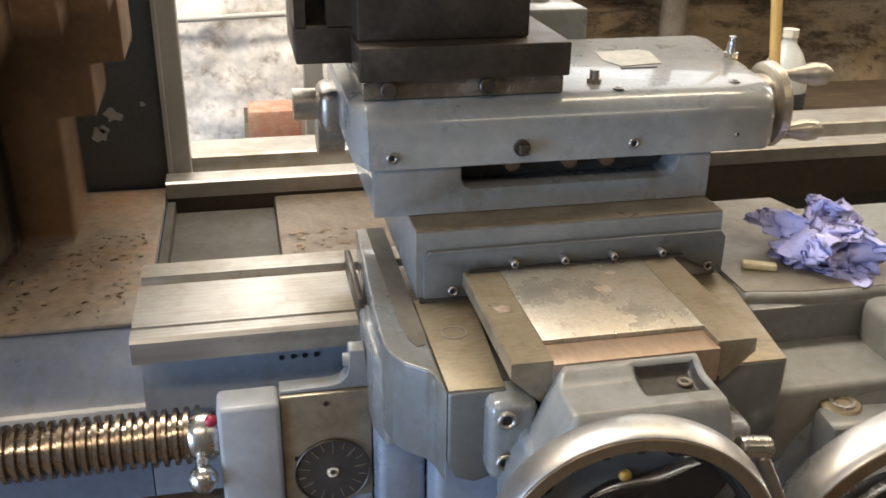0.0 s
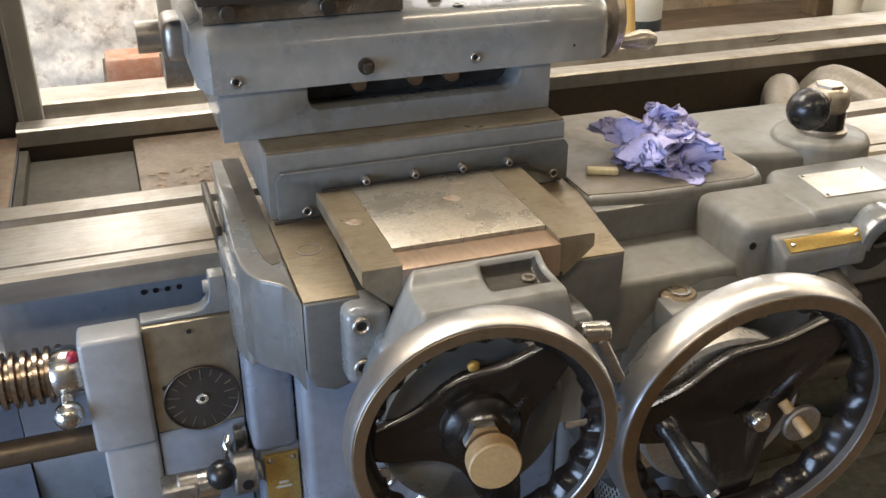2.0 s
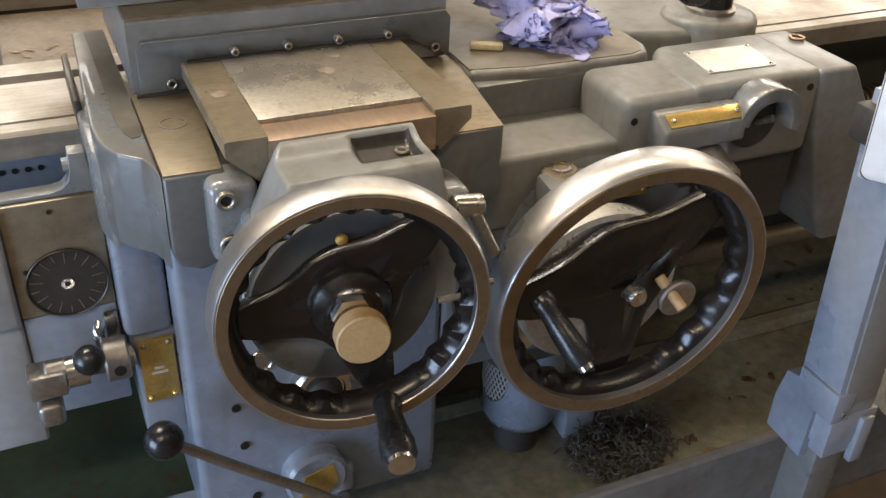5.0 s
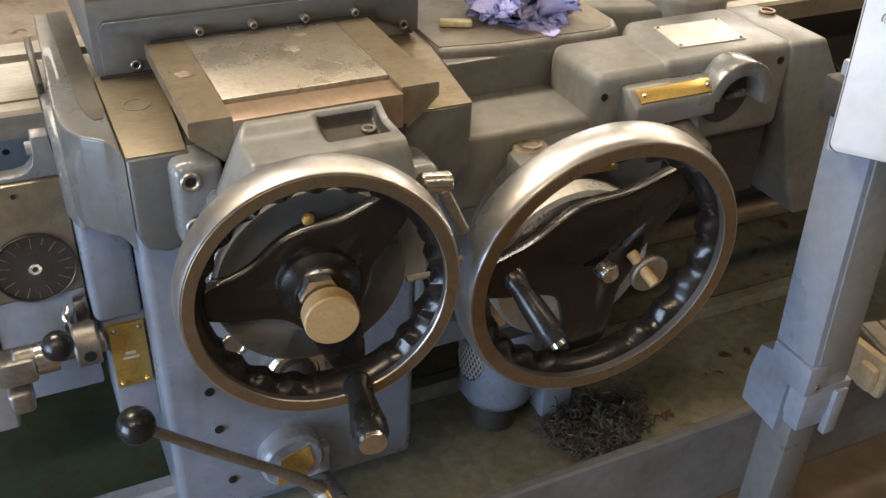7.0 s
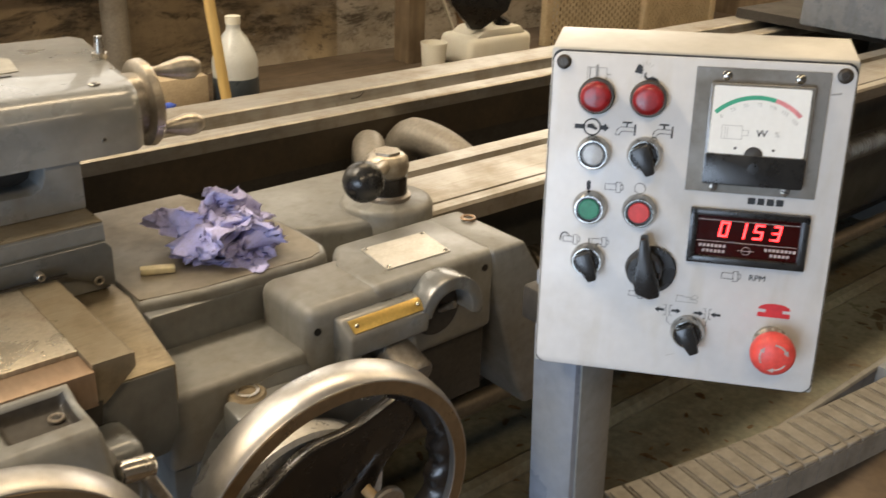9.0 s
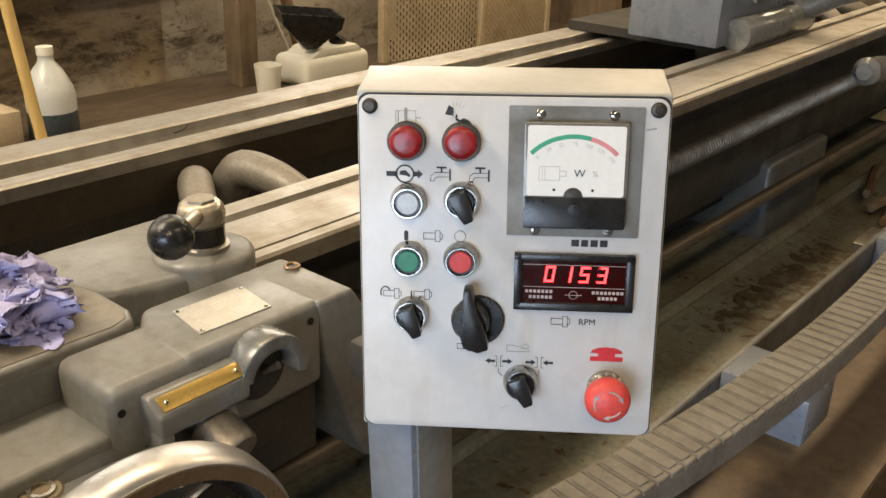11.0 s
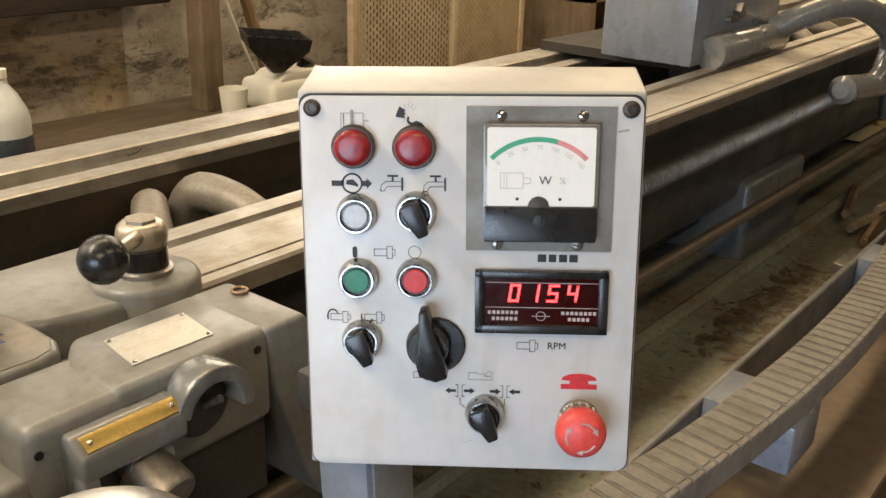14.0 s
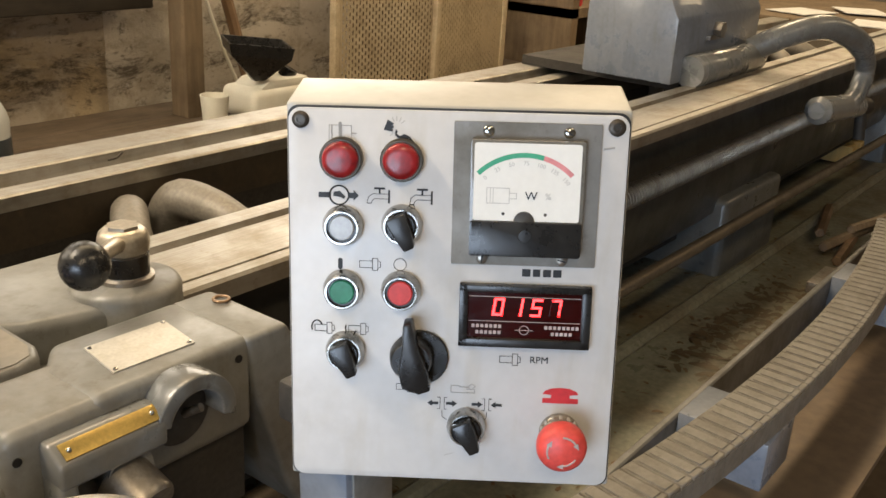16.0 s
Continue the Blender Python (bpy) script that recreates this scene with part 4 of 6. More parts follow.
part("rack_bracket", joined(prism([(-0.2155, 0.8845), (-0.2155, 0.8885), (-0.166, 0.8890), (-0.156, 0.8915), (-0.150, 0.898), (-0.1475, 0.908), (-0.1465, 0.926), (-0.1315, 0.926), (-0.1275, 0.8845)], "y", 0.139, 0.158, 0.001),
                             cyl((-0.1525, 0.148, 0.912), (-0.1460, 0.148, 0.912), 0.0065, seg=14)), PAINT, car, smooth=45)
part("clip", joined(tube(curve([(-0.146, 0.125, 0.745), (-0.150, 0.118, 0.735), (-0.148, 0.116, 0.715), (-0.138, 0.118, 0.705), (-0.130, 0.125, 0.71)]), 0.006, 10), box(-0.142, -0.128, 0.122, 0.135, 0.72, 0.752, 0.003)), STEEL, car, "bright bent steel clip")
nut = part("screw_nut", lathe([(0.0, -0.306), (0.022, -0.306), (0.026, -0.300), (0.026, -0.284), (0.022, -0.277), (0.0, -0.277)], (0, LS_Y - 0.005, LS_Z + 0.003), (1, 0, 0), 24), STEEL, car, smooth=50)
part("nut_knob", joined(ball((-0.294, 0.126, 0.806), 0.0145, 20), cyl((-0.294, 0.15, 0.825), (-0.294, 0.130, 0.810), 0.007)), STEEL, nut)
part("grease_blob", ball((-0.283, LS_Y - 0.018, LS_Z + 0.026), 0.0065, 12), REDOIL, nut, "red grease")
part("grease_blob", ball((-0.118, 0.110, 0.795), 0.005, 12), REDOIL, car, "red grease")
# feed control on the left of the apron
fc = part("feed_shaft", joined(cyl((-0.205, 0.09, 0.722), (-0.12, 0.09, 0.722), 0.012, bev=0.002), ring((-0.150, 0.09, 0.722), (1, 0, 0), 0.022, 0.005, 0.024, 28, 0.002)), DULL, car)
part("feed_block", joined(box(-0.222, -0.186, 0.075, 0.105, 0.700, 0.728, 0.004), box(-0.218, -0.194, 0.070, 0.10, 0.668, 0.695, 0.006, 3)), DULL, fc)
part("ball_knob", joined(ball((-0.163, 0.044, 0.762), 0.0145, 24)), BLACK, fc, "small black ball knob")
part("knob_stem", joined(cyl((-0.163, 0.05, 0.757), (-0.168, 0.085, 0.727), 0.006), lathe([(0.016, 0), (0.016, 0.02), (0.0, 0.02)], (-0.185, 0.082, 0.724), (1, 0, 0), 20)), STEEL, fc)
part("shaft_hole", cyl((-0.137, 0.0685, 0.722), (-0.137, 0.0675, 0.722), 0.006, seg=16), INK, fc)
bp = part("brass_plate", box(-0.1165, -0.0815, 0.0895, 0.0935, 0.655, 0.735, 0.001), BRASS, car, "tarnished brass plate with worn lettering")
for p in ((-0.111, 0.729), (-0.087, 0.729), (-0.111, 0.661), (-0.087, 0.661)):
    part("plate_rivet", ball((p[0], 0.0892, p[1]), 0.0032, 12), BRASS if p[1] < 0.7 else DULL, bp)
for k, w in enumerate((0.010, 0.016)):
    part("lettering_bar", box(-0.099 - w / 2, -0.099 + w / 2, 0.0888, 0.0895, 0.697 - 0.006 * k, 0.700 - 0.006 * k), ALU, bp)
# front of the apron
s = part("sight_glass", ring((-0.004, 0.0502, 0.709), (0, -1, 0), 0.0145, 0.0105, 0.004, 28, 0.001), STEEL, car)
part("sight_lens", cyl((-0.004, 0.051, 0.709), (-0.004, 0.0482, 0.709), 0.0106), DULL, s)
b2 = part("brass_plate", box(0.018, 0.085, 0.0465, 0.0505, 0.699, 0.719, 0.001), BRASS, car, "narrow tarnished brass plate")
part("plate_rivet", ball((0.023, 0.046, 0.709), 0.0036, 12), STEEL, b2)
kn = part("feed_knob", lathe([(0.034, 0.0), (0.034, 0.012), (0.030, 0.016), (0.024, 0.016), (0.023, 0.013), (0.0, 0.013)], (0.058, 0.0505, 0.660), (0, -1, 0), 40), STEEL, car)
part("feed_knob_core", lathe([(0.022, 0.0), (0.020, 0.018), (0.012, 0.026), (0.0, 0.027)], (0.058, 0.050, 0.658), (0, -1, 0), 28), IRON, kn)
ov = part("lever_hub", joined(lathe([(0.036, 0.0), (0.036, 0.020), (0.032, 0.024), (0.0, 0.024)], (0.045, 0.0505, 0.540), (0, -1, 0), 40), box(0.045, 0.090, 0.03, 0.05, 0.505, 0.545, 0.006, 3)), PAINT_B, car)
part("brass_plate", prism([(0.030, 0.552), (0.062, 0.562), (0.068, 0.535), (0.054, 0.516), (0.024, 0.514)], "y", 0.0245, 0.0262), BRASS, ov)
sh = part("control_lever", tube(curve([(-0.106, 0.003, 0.674), (-0.04, 0.01, 0.608), (0.03, 0.012, 0.545), (0.078, 0.01, 0.495)]), [0.0058] * 13 + [0.007] * 6, 12), DULL, car, "brown stained control lever")
part("ball_knob", ball((-0.112, 0.002, 0.680), 0.0190, 28), BLACK, sh, "black ball knob")
part("lever_end", cyl((0.072, 0.05, 0.49), (0.082, -0.012, 0.49), 0.017, bev=0.002), STEEL, sh)
for p in ((-0.033, 0.655), (-0.028, 0.600), (0.105, 0.62), (-0.02, 0.52)):
    part("screw_hole", cyl((p[0], 0.0495, p[1]), (p[0], 0.048, p[1]), 0.005, seg=14), INK, car)
part("plug_ball", ball((0.005, 0.046, 0.645), 0.010, 16), IRON, car)
for p, q, r in (((0.225, 0.03, 0.90), (0.228, 0.035, 0.74), 0.008), ((0.240, 0.05, 0.90), (0.245, 0.05, 0.70), 0.006)):
    part("oil_pipe", cyl(p, q, r), IRON, car)
part("pipe_union", joined(cyl((0.226, 0.03, 0.862), (0.226, 0.03, 0.880), 0.014, seg=6), cyl((0.226, 0.03, 0.885), (0.226, 0.03, 0.898), 0.012, seg=6)), DULL, car)
lug = part("oiler_lug", joined(box(0.268, 0.335, -0.030, 0.05, 0.865, 0.905, 0.010, 3), lathe([(0.019, 0.87), (0.019, 0.908), (0.016, 0.911), (0.0, 0.911)], (0.288, -0.012, 0), (0, 0, 1), 28)), OILY, car, "oily brown oiler lug")
part("lug_screw", ring((0.288, -0.012, 0.911), (0, 0, 1), 0.0115, 0.008, 0.002, 20), STEEL, lug)

# cross slide screw bracket
bk = part("bracket", joined(box(-0.053, -0.012, -0.0415, 0.0, 0.893, 0.968, 0.009, 3), box(-0.030, 0.165, -0.075, -0.022, 0.86, 0.945, 0.012, 3)), PAINT, car, smooth=55)


def ease(a, b, x):
    k = min(1.0, max(0.0, (x - a) / (b - a)))
    return k * k * (3 - 2 * k)


def hood_top(x, y):
    """Height of the bracket casting: a broad flat top with a square pocket, falling away to the flange and to the wheel."""
    z = 0.9948 - 0.0075 * ease(-0.034, -0.058, y) - 0.034 * ease(-0.088, -0.114, y) ** 1.4
    edge = 0.010 - 0.018 * ease(-0.012, -0.06, y)
    z -= 0.088 * max(0.0, (edge + 0.006 - x) / 0.040) ** 1.15
    z -= 0.030 * ease(0.1215, 0.131, x)
    z -= 0.0105 * ease(0.0605, 0.070, x) * (1 - ease(0.112, 0.119, x)) * ease(-0.0385, -0.044, y) * (1 - ease(-0.072, -0.0785, y))
    return z


def hood_sheet(x0, x1, y0, y1, nx, ny, lift=0.0, skirt=0.0):
    """The casting's skin over a rectangle, with sides down to the skirt's height."""
    bm = bmesh.new()
    grid = [[bm.verts.new((x0 + (x1 - x0) * i / nx, y0 + (y1 - y0) * j / ny, hood_top(x0 + (x1 - x0) * i / nx, y0 + (y1 - y0) * j / ny) + lift)) for i in range(nx + 1)] for j in range(ny + 1)]
    for a, b in zip(grid, grid[1:]):
        for i in range(nx):
            bm.faces.new((a[i], a[i + 1], b[i + 1], b[i]))
    if skirt:
        rim = grid[0] + [r[-1] for r in grid[1:]] + grid[-1][-2::-1] + [r[0] for r in grid[-2:0:-1]]
        low = [bm.verts.new((v.co.x, v.co.y, skirt)) for v in rim]
        for i in range(len(rim)):
            bm.faces.new((rim[i], rim[(i + 1) % len(rim)], low[(i + 1) % len(rim)], low[i]))
    bmesh.ops.recalc_face_normals(bm, faces=bm.faces)
    return bm


part("bracket_hood", hood_sheet(-0.034, 0.132, -0.114, -0.0345, 66, 40, 0.0, 0.868), PAINT_M, bk, smooth=55)
# near-black skin over the pocket, standing in for the shade inside it
part("pocket_shade", hood_sheet(0.0655, 0.1165, -0.0755, -0.0405, 26, 20, 0.0005), IRON, bk, "pocket with its shade painted dark", smooth=60)
screw((0.106, -0.052, 0.9775), (0, 0, 1), 0.0065, bk)
for z in (0.955, 0.914):
    screw((-0.040, -0.0415, z), (0, -1, 0), 0.0085, bk, "bolt_head", DULL)
pin = part("latch_pin", cyl((0.126, -0.112, 0.955), (0.152, -0.112, 0.951), 0.0095, bev=0.0012), STEEL, bk)
part("latch_lever", cyl((0.144, -0.116, 0.948), (0.160, -0.126, 0.910), 0.0055, bev=0.001), DULL, pin)
part("brass_oiler", lathe([(0.005, 0), (0.005, 0.003), (0.002, 0.005), (0, 0.005)], (0.030, -0.119, 0.948), (0, -1, 0.6), 14), BRASS, bk)
part("feed_housing", joined(lathe([(0.080, -0.02), (0.080, 0.058), (0.072, 0.063), (0.0, 0.063)], (0.036, -0.055, 0.888), (0, -1, 0), 56), lathe([(0.045, 0.055), (0.045, 0.066), (0.0, 0.066)], (0.036, -0.055, 0.888), (0, -1, 0), 40)), PAINT_D, bk, smooth=50)
part("feed_drum", ring((0.036, -0.094, 0.89), (0, -1, 0), 0.083, 0.06, 0.012, 64, 0.001), STEEL, bk)


def lean(ob, c, n):
    """Tilts a part about c, so that what faced -y faces n."""
    q = Vector((0, -1, 0)).rotation_difference(Vector(n).normalized()).to_matrix().to_4x4()
    c = SPACE[ob].inverted() @ Vector(c)
    ob.matrix_basis = Matrix.Translation(c) @ q @ Matrix.Translation(-c)


def handwheel(name, c, radius, wide, deep, angles, parent, label):
    """A turned steel rim round black enamelled spokes. wide: twice the front edge's reach; deep: the rim's depth;
    angles: the spokes, in degrees from +x towards +z."""
    c = Vector(c)
    rim = [(radius * 0.895, 0.0006), (radius * 0.90, 0), (radius * 0.997, 0), (radius * 1.004, 0.0012), (radius * 1.018, 0.007), (radius * 1.026, 0.014), (radius * 1.03, deep - 0.003),
           (radius * 1.022, deep), (radius * 0.90, deep), (radius * 0.895, deep - 0.001), (radius * 0.895, 0.0006)]
    w = part(name, lathe(rim, c - Vector((0, wide / 2, 0)), (0, 1, 0), 128, False), RIM, parent, label, smooth=30)
    part("rim_face", ring(c - Vector((0, wide / 2 - 0.0002, 0)), (0, -1, 0), radius - 0.0016, radius * 0.897, 0.0009, 128, 0.0003), RIMFACE, w, "brown worn front edge of the rim", smooth=30)
    web = bmesh.new()
    prof = []
    steps = 240
    for i in range(steps):
        a = 360 * i / steps
        near = min(abs((a - s + 180) % 360 - 180) for s in angles)
        scallop = radius * 0.019 * math.cos(radians(a * 22)) if near > 20 else 0.0
        prof.append((radians(a), radius * 0.815 + scallop))
    lo, hi, lo2, hi2 = [], [], [], []
    for a, r in prof:
        for lst, rad, y in ((lo, radius * 0.905, 0.008), (hi, r, 0.005), (hi2, r, -0.009), (lo2, radius * 0.905, -wide * 0.36)):
            lst.append(web.verts.new(c + Vector((rad * math.cos(a), y, rad * math.sin(a)))))
    for i in range(steps):
        j = (i + 1) % steps
        for A, B in ((lo, hi), (hi, hi2), (hi2, lo2)):
            web.faces.new((A[i], A[j], B[j], B[i]))
    bmesh.ops.recalc_face_normals(web, faces=web.faces)
    part("finger_ring", web, ENAMEL, w, "scalloped black inner ring", smooth=60)
    plate = bmesh.new()
    rows = []
    for i in range(steps):
        a = 360 * i / steps
        near = min(abs((a - s + 180) % 360 - 180) for s in angles)
        core = 0.47 if angles[0] < a < angles[1] else 0.37
        far = radius * (0.87 if near < 8 else core + (0.83 - core) * math.exp(-((near - 8) / 13) ** 1.2))
        d = Vector((math.cos(radians(a)), 0, math.sin(radians(a))))
        col = []
        for f, y in ((0.12, -0.003), (0.3, -0.001), (0.5, 0.003), (0.75, 0.004), (0.93, 0.002)):
            col.append(plate.verts.new(c + d * far * f + Vector((0, y, 0))))
        for e, y in ((-0.0010, 0.0028), (0.0, 0.0055), (0.0, 0.013), (-0.004, 0.016)):
            col.append(plate.verts.new(c + d * (far + e) + Vector((0, y, 0))))
        rows.append(col)
    for i in range(steps):
        A, B = rows[i], rows[(i + 1) % steps]
        for k in range(len(A) - 1):
            plate.faces.new((A[k], A[k + 1], B[k + 1], B[k]))
    bmesh.ops.recalc_face_normals(plate, faces=plate.faces)
    part("web", plate, ENAMEL, w, "black enamelled web with three broad spokes", smooth=60)
    return w


W1 = Vector((0.030, -0.134, 0.8965))
w1 = handwheel("handwheel", W1, 0.1078, 0.042, 0.027, (43, 184, 285), car, "handwheel with polished steel rim")
part("hub", lathe([(0.035, -0.03), (0.035, -0.004), (0.031, 0.004), (0.024, 0.009), (0.023, 0.018), (0.0, 0.018)], W1, (0, -1, 0), 40), ENAMEL, w1, smooth=50)
part("hub_nut", cyl(W1 + Vector((-0.004, -0.016, 0.008)), W1 + Vector((-0.004, -0.027, 0.008)), 0.0165, seg=6), STEEL, w1)
part("hub_cap", lathe([(0.010, 0.026), (0.0205, 0.029), (0.0212, 0.031), (0.0212, 0.043), (0.020, 0.0445), (0.0, 0.045)], W1 + Vector((0, 0, -0.003)), (0, -1, 0), 40), TAN, w1, "flat tan fibre knob")
hp = W1 + Vector((0, -0.008, 0)) + 0.094 * Vector((math.cos(radians(285)), 0, math.sin(radians(285))))
part("crank_handle", lathe([(0.011, 0.004), (0.013, 0.012), (0.0105, 0.020), (0.0125, 0.040), (0.0150, 0.054), (0.0145, 0.064), (0.0115, 0.070), (0.0, 0.070)], hp, (-0.06, -1, -0.10), 28), BLACK, w1, "glossy black crank handle", smooth=60)
part("handle_cap", lathe([(0.0115, 0.069), (0.011, 0.074), (0.0, 0.075)], hp, (-0.06, -1, -0.10), 24), STEEL, w1)
part("hook", tube(curve([(0.10, -0.135, 0.89), (0.125, -0.135, 0.892), (0.145, -0.140, 0.905)]), 0.003, 8), DULL, w1)
lean(w1, W1 - Vector((0, 0.021, 0)), (-0.12, -1, 0.035))

W2 = Vector((0.3165, -0.100, 0.8235))
w2 = handwheel("handwheel", W2, 0.1405, 0.050, 0.034, (40, 182, 274), car, "large handwheel with worn steel rim")
part("index_ring", lathe([(0.086, 0.0), (0.086, 0.020), (0.082, 0.024), (0.068, 0.024), (0.058, 0.030), (0.0, 0.030)], Vector((0.306, -0.056, 0.803)), (0, -1, 0), 64), mat("satin_ring_steel", (0.62, 0.60, 0.56), 0.34, 0.6, (0.35, 0.30, 0.22), 0.6, 40), w2, "bright graduated ring")
part("index_backing", prism([(0.255, 0.905), (0.395, 0.905), (0.415, 0.885), (0.41, 0.76), (0.255, 0.76)], "y", -0.046, -0.01, 0.006), PAINT_D, w2)
part("index_mark", box(0.322, 0.356, -0.052, -0.046, 0.890, 0.900), BRASS, w2)
for bx in (0.327, 0.350):
    part("mark_screw", ball((bx, -0.0525, 0.8965), 0.0026, 10), BRASS, w2)
part("centre_screw", lathe([(0.011, 0.008), (0.011, 0.016), (0.0085, 0.020), (0.0, 0.021)], W2 + Vector((0.005, -0.002, -0.004)), (0, -1, 0), 24), STEEL, w2, smooth=50)
st = part("stop_disc", lathe([(0.020, 0.0), (0.020, 0.004), (0.018, 0.006), (0.0, 0.006)], W2 + Vector((0.049, -0.018, -0.012)), (0, -1, 0), 32), DULL, w2, "rusty washer")
part("stop_pin", cyl(W2 + Vector((0.034, -0.006, 0.006)), W2 + Vector((0.047, -0.036, -0.014)), 0.0055, bev=0.001), TAN, st)
hq = Vector((0.212, -0.125, 0.850))
part("folding_handle", lathe([(0.010, 0.0), (0.012, 0.008), (0.0095, 0.016), (0.0115, 0.036), (0.0125, 0.060), (0.0105, 0.072), (0.0, 0.072)], hq, (0.30, -0.62, -0.52), 24), BLACK, w2, "glossy black folding handle", smooth=60)
part("handle_tip", ring(hq + 0.071 * Vector((0.30, -0.62, -0.52)).normalized(), (0.30, -0.62, -0.52), 0.0075, 0.004, 0.006, 16), STEEL, w2)
lean(w2, W2 - Vector((0, 0.025, 0)), (-0.06, -1, -0.04))
part("adjuster_nut", joined(cyl((0.236, 0.0, 0.728), (0.236, -0.028, 0.728), 0.017, seg=6), cyl((0.262, 0.0, 0.722), (0.262, -0.024, 0.722), 0.018, seg=24)), STEEL, car)
part("cam_body", joined(lathe([(0.055, 0.0), (0.055, 0.03), (0.046, 0.036), (0.0, 0.036)], (0.262, 0.05, 0.735), (0, -1, 0), 36), box(0.36, 0.43, 0.0, 0.05, 0.70, 0.80, 0.02, 3)), IRON, car)

# ---------------------------------------------------------------- cross slide
cs = thing("cross_slide", "scraped steel cross slide with painted end", "cross slide", (0.08, 0.1, 0.96))
part("slide_strip", prism([(-0.0355, 0.986), (-0.0355, 0.9985), (-0.034, 1.0), (-0.0005, 1.0), (-0.0005, 0.962), (-0.010, 0.962)], "y", -0.033, 0.30), OILY, cs, "oily brown slide strip", smooth=20)
part("slide_strip", prism([(0.145, 0.962), (0.145, 1.0), (0.1785, 1.0), (0.18, 0.9985), (0.18, 0.987), (0.152, 0.962)], "y", -0.029, 0.30), OILY, cs, "oily brown slide strip", smooth=20)
part("slide_plate", box(0.0, 0.1445, -0.001, 0.30, 0.965, 1.0005, 0.0006), PLATE, cs, "pale scraped steel plate with stains")
part("slide_step", box(-0.0004, 0.1448, -0.034, -0.0012, 0.965, 0.9965, 0.0006), mat("red_brown_steel", (0.33, 0.24, 0.17), 0.4, 0.6, (0.18, 0.10, 0.06), 0.6, 14, 0.1, (200, 60, 60)), cs, "red-brown stained front strip")
part("end_cap", prism([(-0.006, 0.966), (0.150, 0.966), (0.146, 0.94), (-0.002, 0.94)], "y", -0.030, 0.0), IRON, cs)
# block that carries the compound slide
part("oil_seep", joined(box(-0.030, 0.190, 0.1365, 0.1402, 1.0004, 1.0020), box(-0.078, -0.028, 0.1365, 0.1402, 0.9722, 0.9745)), IRON, cs, "black oil in the joint")
part("carrier", prism([(0.1475, 0.973), (0.1475, 1.0385), (0.150, 1.0405), (0.36, 1.0405), (0.36, 0.973)], "x", -0.0795, 0.2325), PAINT_D, cs)
part("carrier_top", box(-0.079, 0.232, 0.149, 0.36, 1.0405, 1.0420), OILY, cs, "brown oily machined top")
gib = part("gib_plate", prism([(-0.0735, 0.974), (-0.028, 0.974), (-0.022, 1.0015), (0.183, 1.0015), (0.205, 0.990), (0.2355, 0.976), (0.2355, 1.016), (0.230, 1.0235), (-0.068, 1.0225), (-0.0735, 1.016)], "y", 0.1405, 0.1495, 0.0012), PAINT_D, cs, "dark grey gib plate, greasy")
for k in range(4):
    x = 0.0135 + 0.0503 * k
    g = part("gib_screw", cyl((x, 0.142, 1.008), (x, 0.130, 1.008), 0.0037, bev=0.0006), DULL, gib)
    part("socket", cyl((x, 0.1302, 1.008), (x, 0.1296, 1.008), 0.002, seg=6), INK, g)
for p in ((-0.045, 0.981), (0.219, 0.986)):
    screw((p[0], 0.1405, p[1]), (0, -1, 0), 0.005, gib, "gib_screw")

# ---------------------------------------------------------------- compound slide
ts = thing("compound_slide", "grey compound slide with a rounded top", "compound slide", (0.1, 0.32, 1.042))
sw = part("swivel_base", prism([(0.2262, 1.0425), (0.2262, 1.098), (0.46, 1.098), (0.46, 1.0425)], "x", -0.1125, 0.232), PAINT, ts)
part("base_front", prism([(-0.113, 1.0425), (0.2325, 1.0425), (0.2325, 1.098), (0.199, 1.098), (0.197, 1.080), (0.193, 1.071), (0.184, 1.0665), (-0.018, 1.0665), (-0.025, 1.070), (-0.028, 1.078), (-0.028, 1.098), (-0.113, 1.098)], "y", 0.187, 0.226, 0.0012), PAINT, sw)
part("base_slot", box(-0.030, 0.200, 0.2232, 0.2258, 1.060, 1.092), IRON, ts, "dark slot")
for x in (0.03, 0.09, 0.13):
    part("slot_bolt", cyl((x, 0.224, 1.082), (x, 0.210, 1.082), 0.008), JAW, ts)
body = [(0.183, 1.092), (0.183, 1.122), (0.186, 1.134), (0.194, 1.144), (0.206, 1.150), (0.222, 1.1525), (0.45, 1.1525), (0.465, 1.146), (0.47, 1.13), (0.47, 1.092)]
tb = bmesh.new()
secs = ((-0.1305, 0.86, 0), (-0.118, 1.0, 0), (0.20, 1.0, 0), (0.288, 1.0, 0.16), (0.300, 0.93, 0.16))
rings = []
for x, f, slant in secs:
    rings.append([tb.verts.new((x + slant * (y - 0.183), 0.325 + (y - 0.325) * f, 1.118 + (z - 1.118) * f)) for y, z in body])
for A, B in zip(rings, rings[1:]):
    for k in range(len(body)):
        tb.faces.new((A[k], A[(k + 1) % len(body)], B[(k + 1) % len(body)], B[k]))
tb.faces.new(rings[0]), tb.faces.new(rings[-1])
bmesh.ops.recalc_face_normals(tb, faces=tb.faces)
part("slide_body", tb, PAINT, ts, smooth=42)
for x, z in ((-0.096, 1.104), (0.145, 1.106), (0.256, 1.109)):
    screw((x, 0.1830, z), (0, -1, 0), 0.0055 if x < 0.2 else 0.0025, ts)
part("square_head_screw", joined(cyl((0.030, 0.184, 1.108), (0.030, 0.178, 1.108), 0.008), box(0.0255, 0.0345, 0.170, 0.179, 1.1035, 1.1125, 0.001)), TOOLBLK, ts)
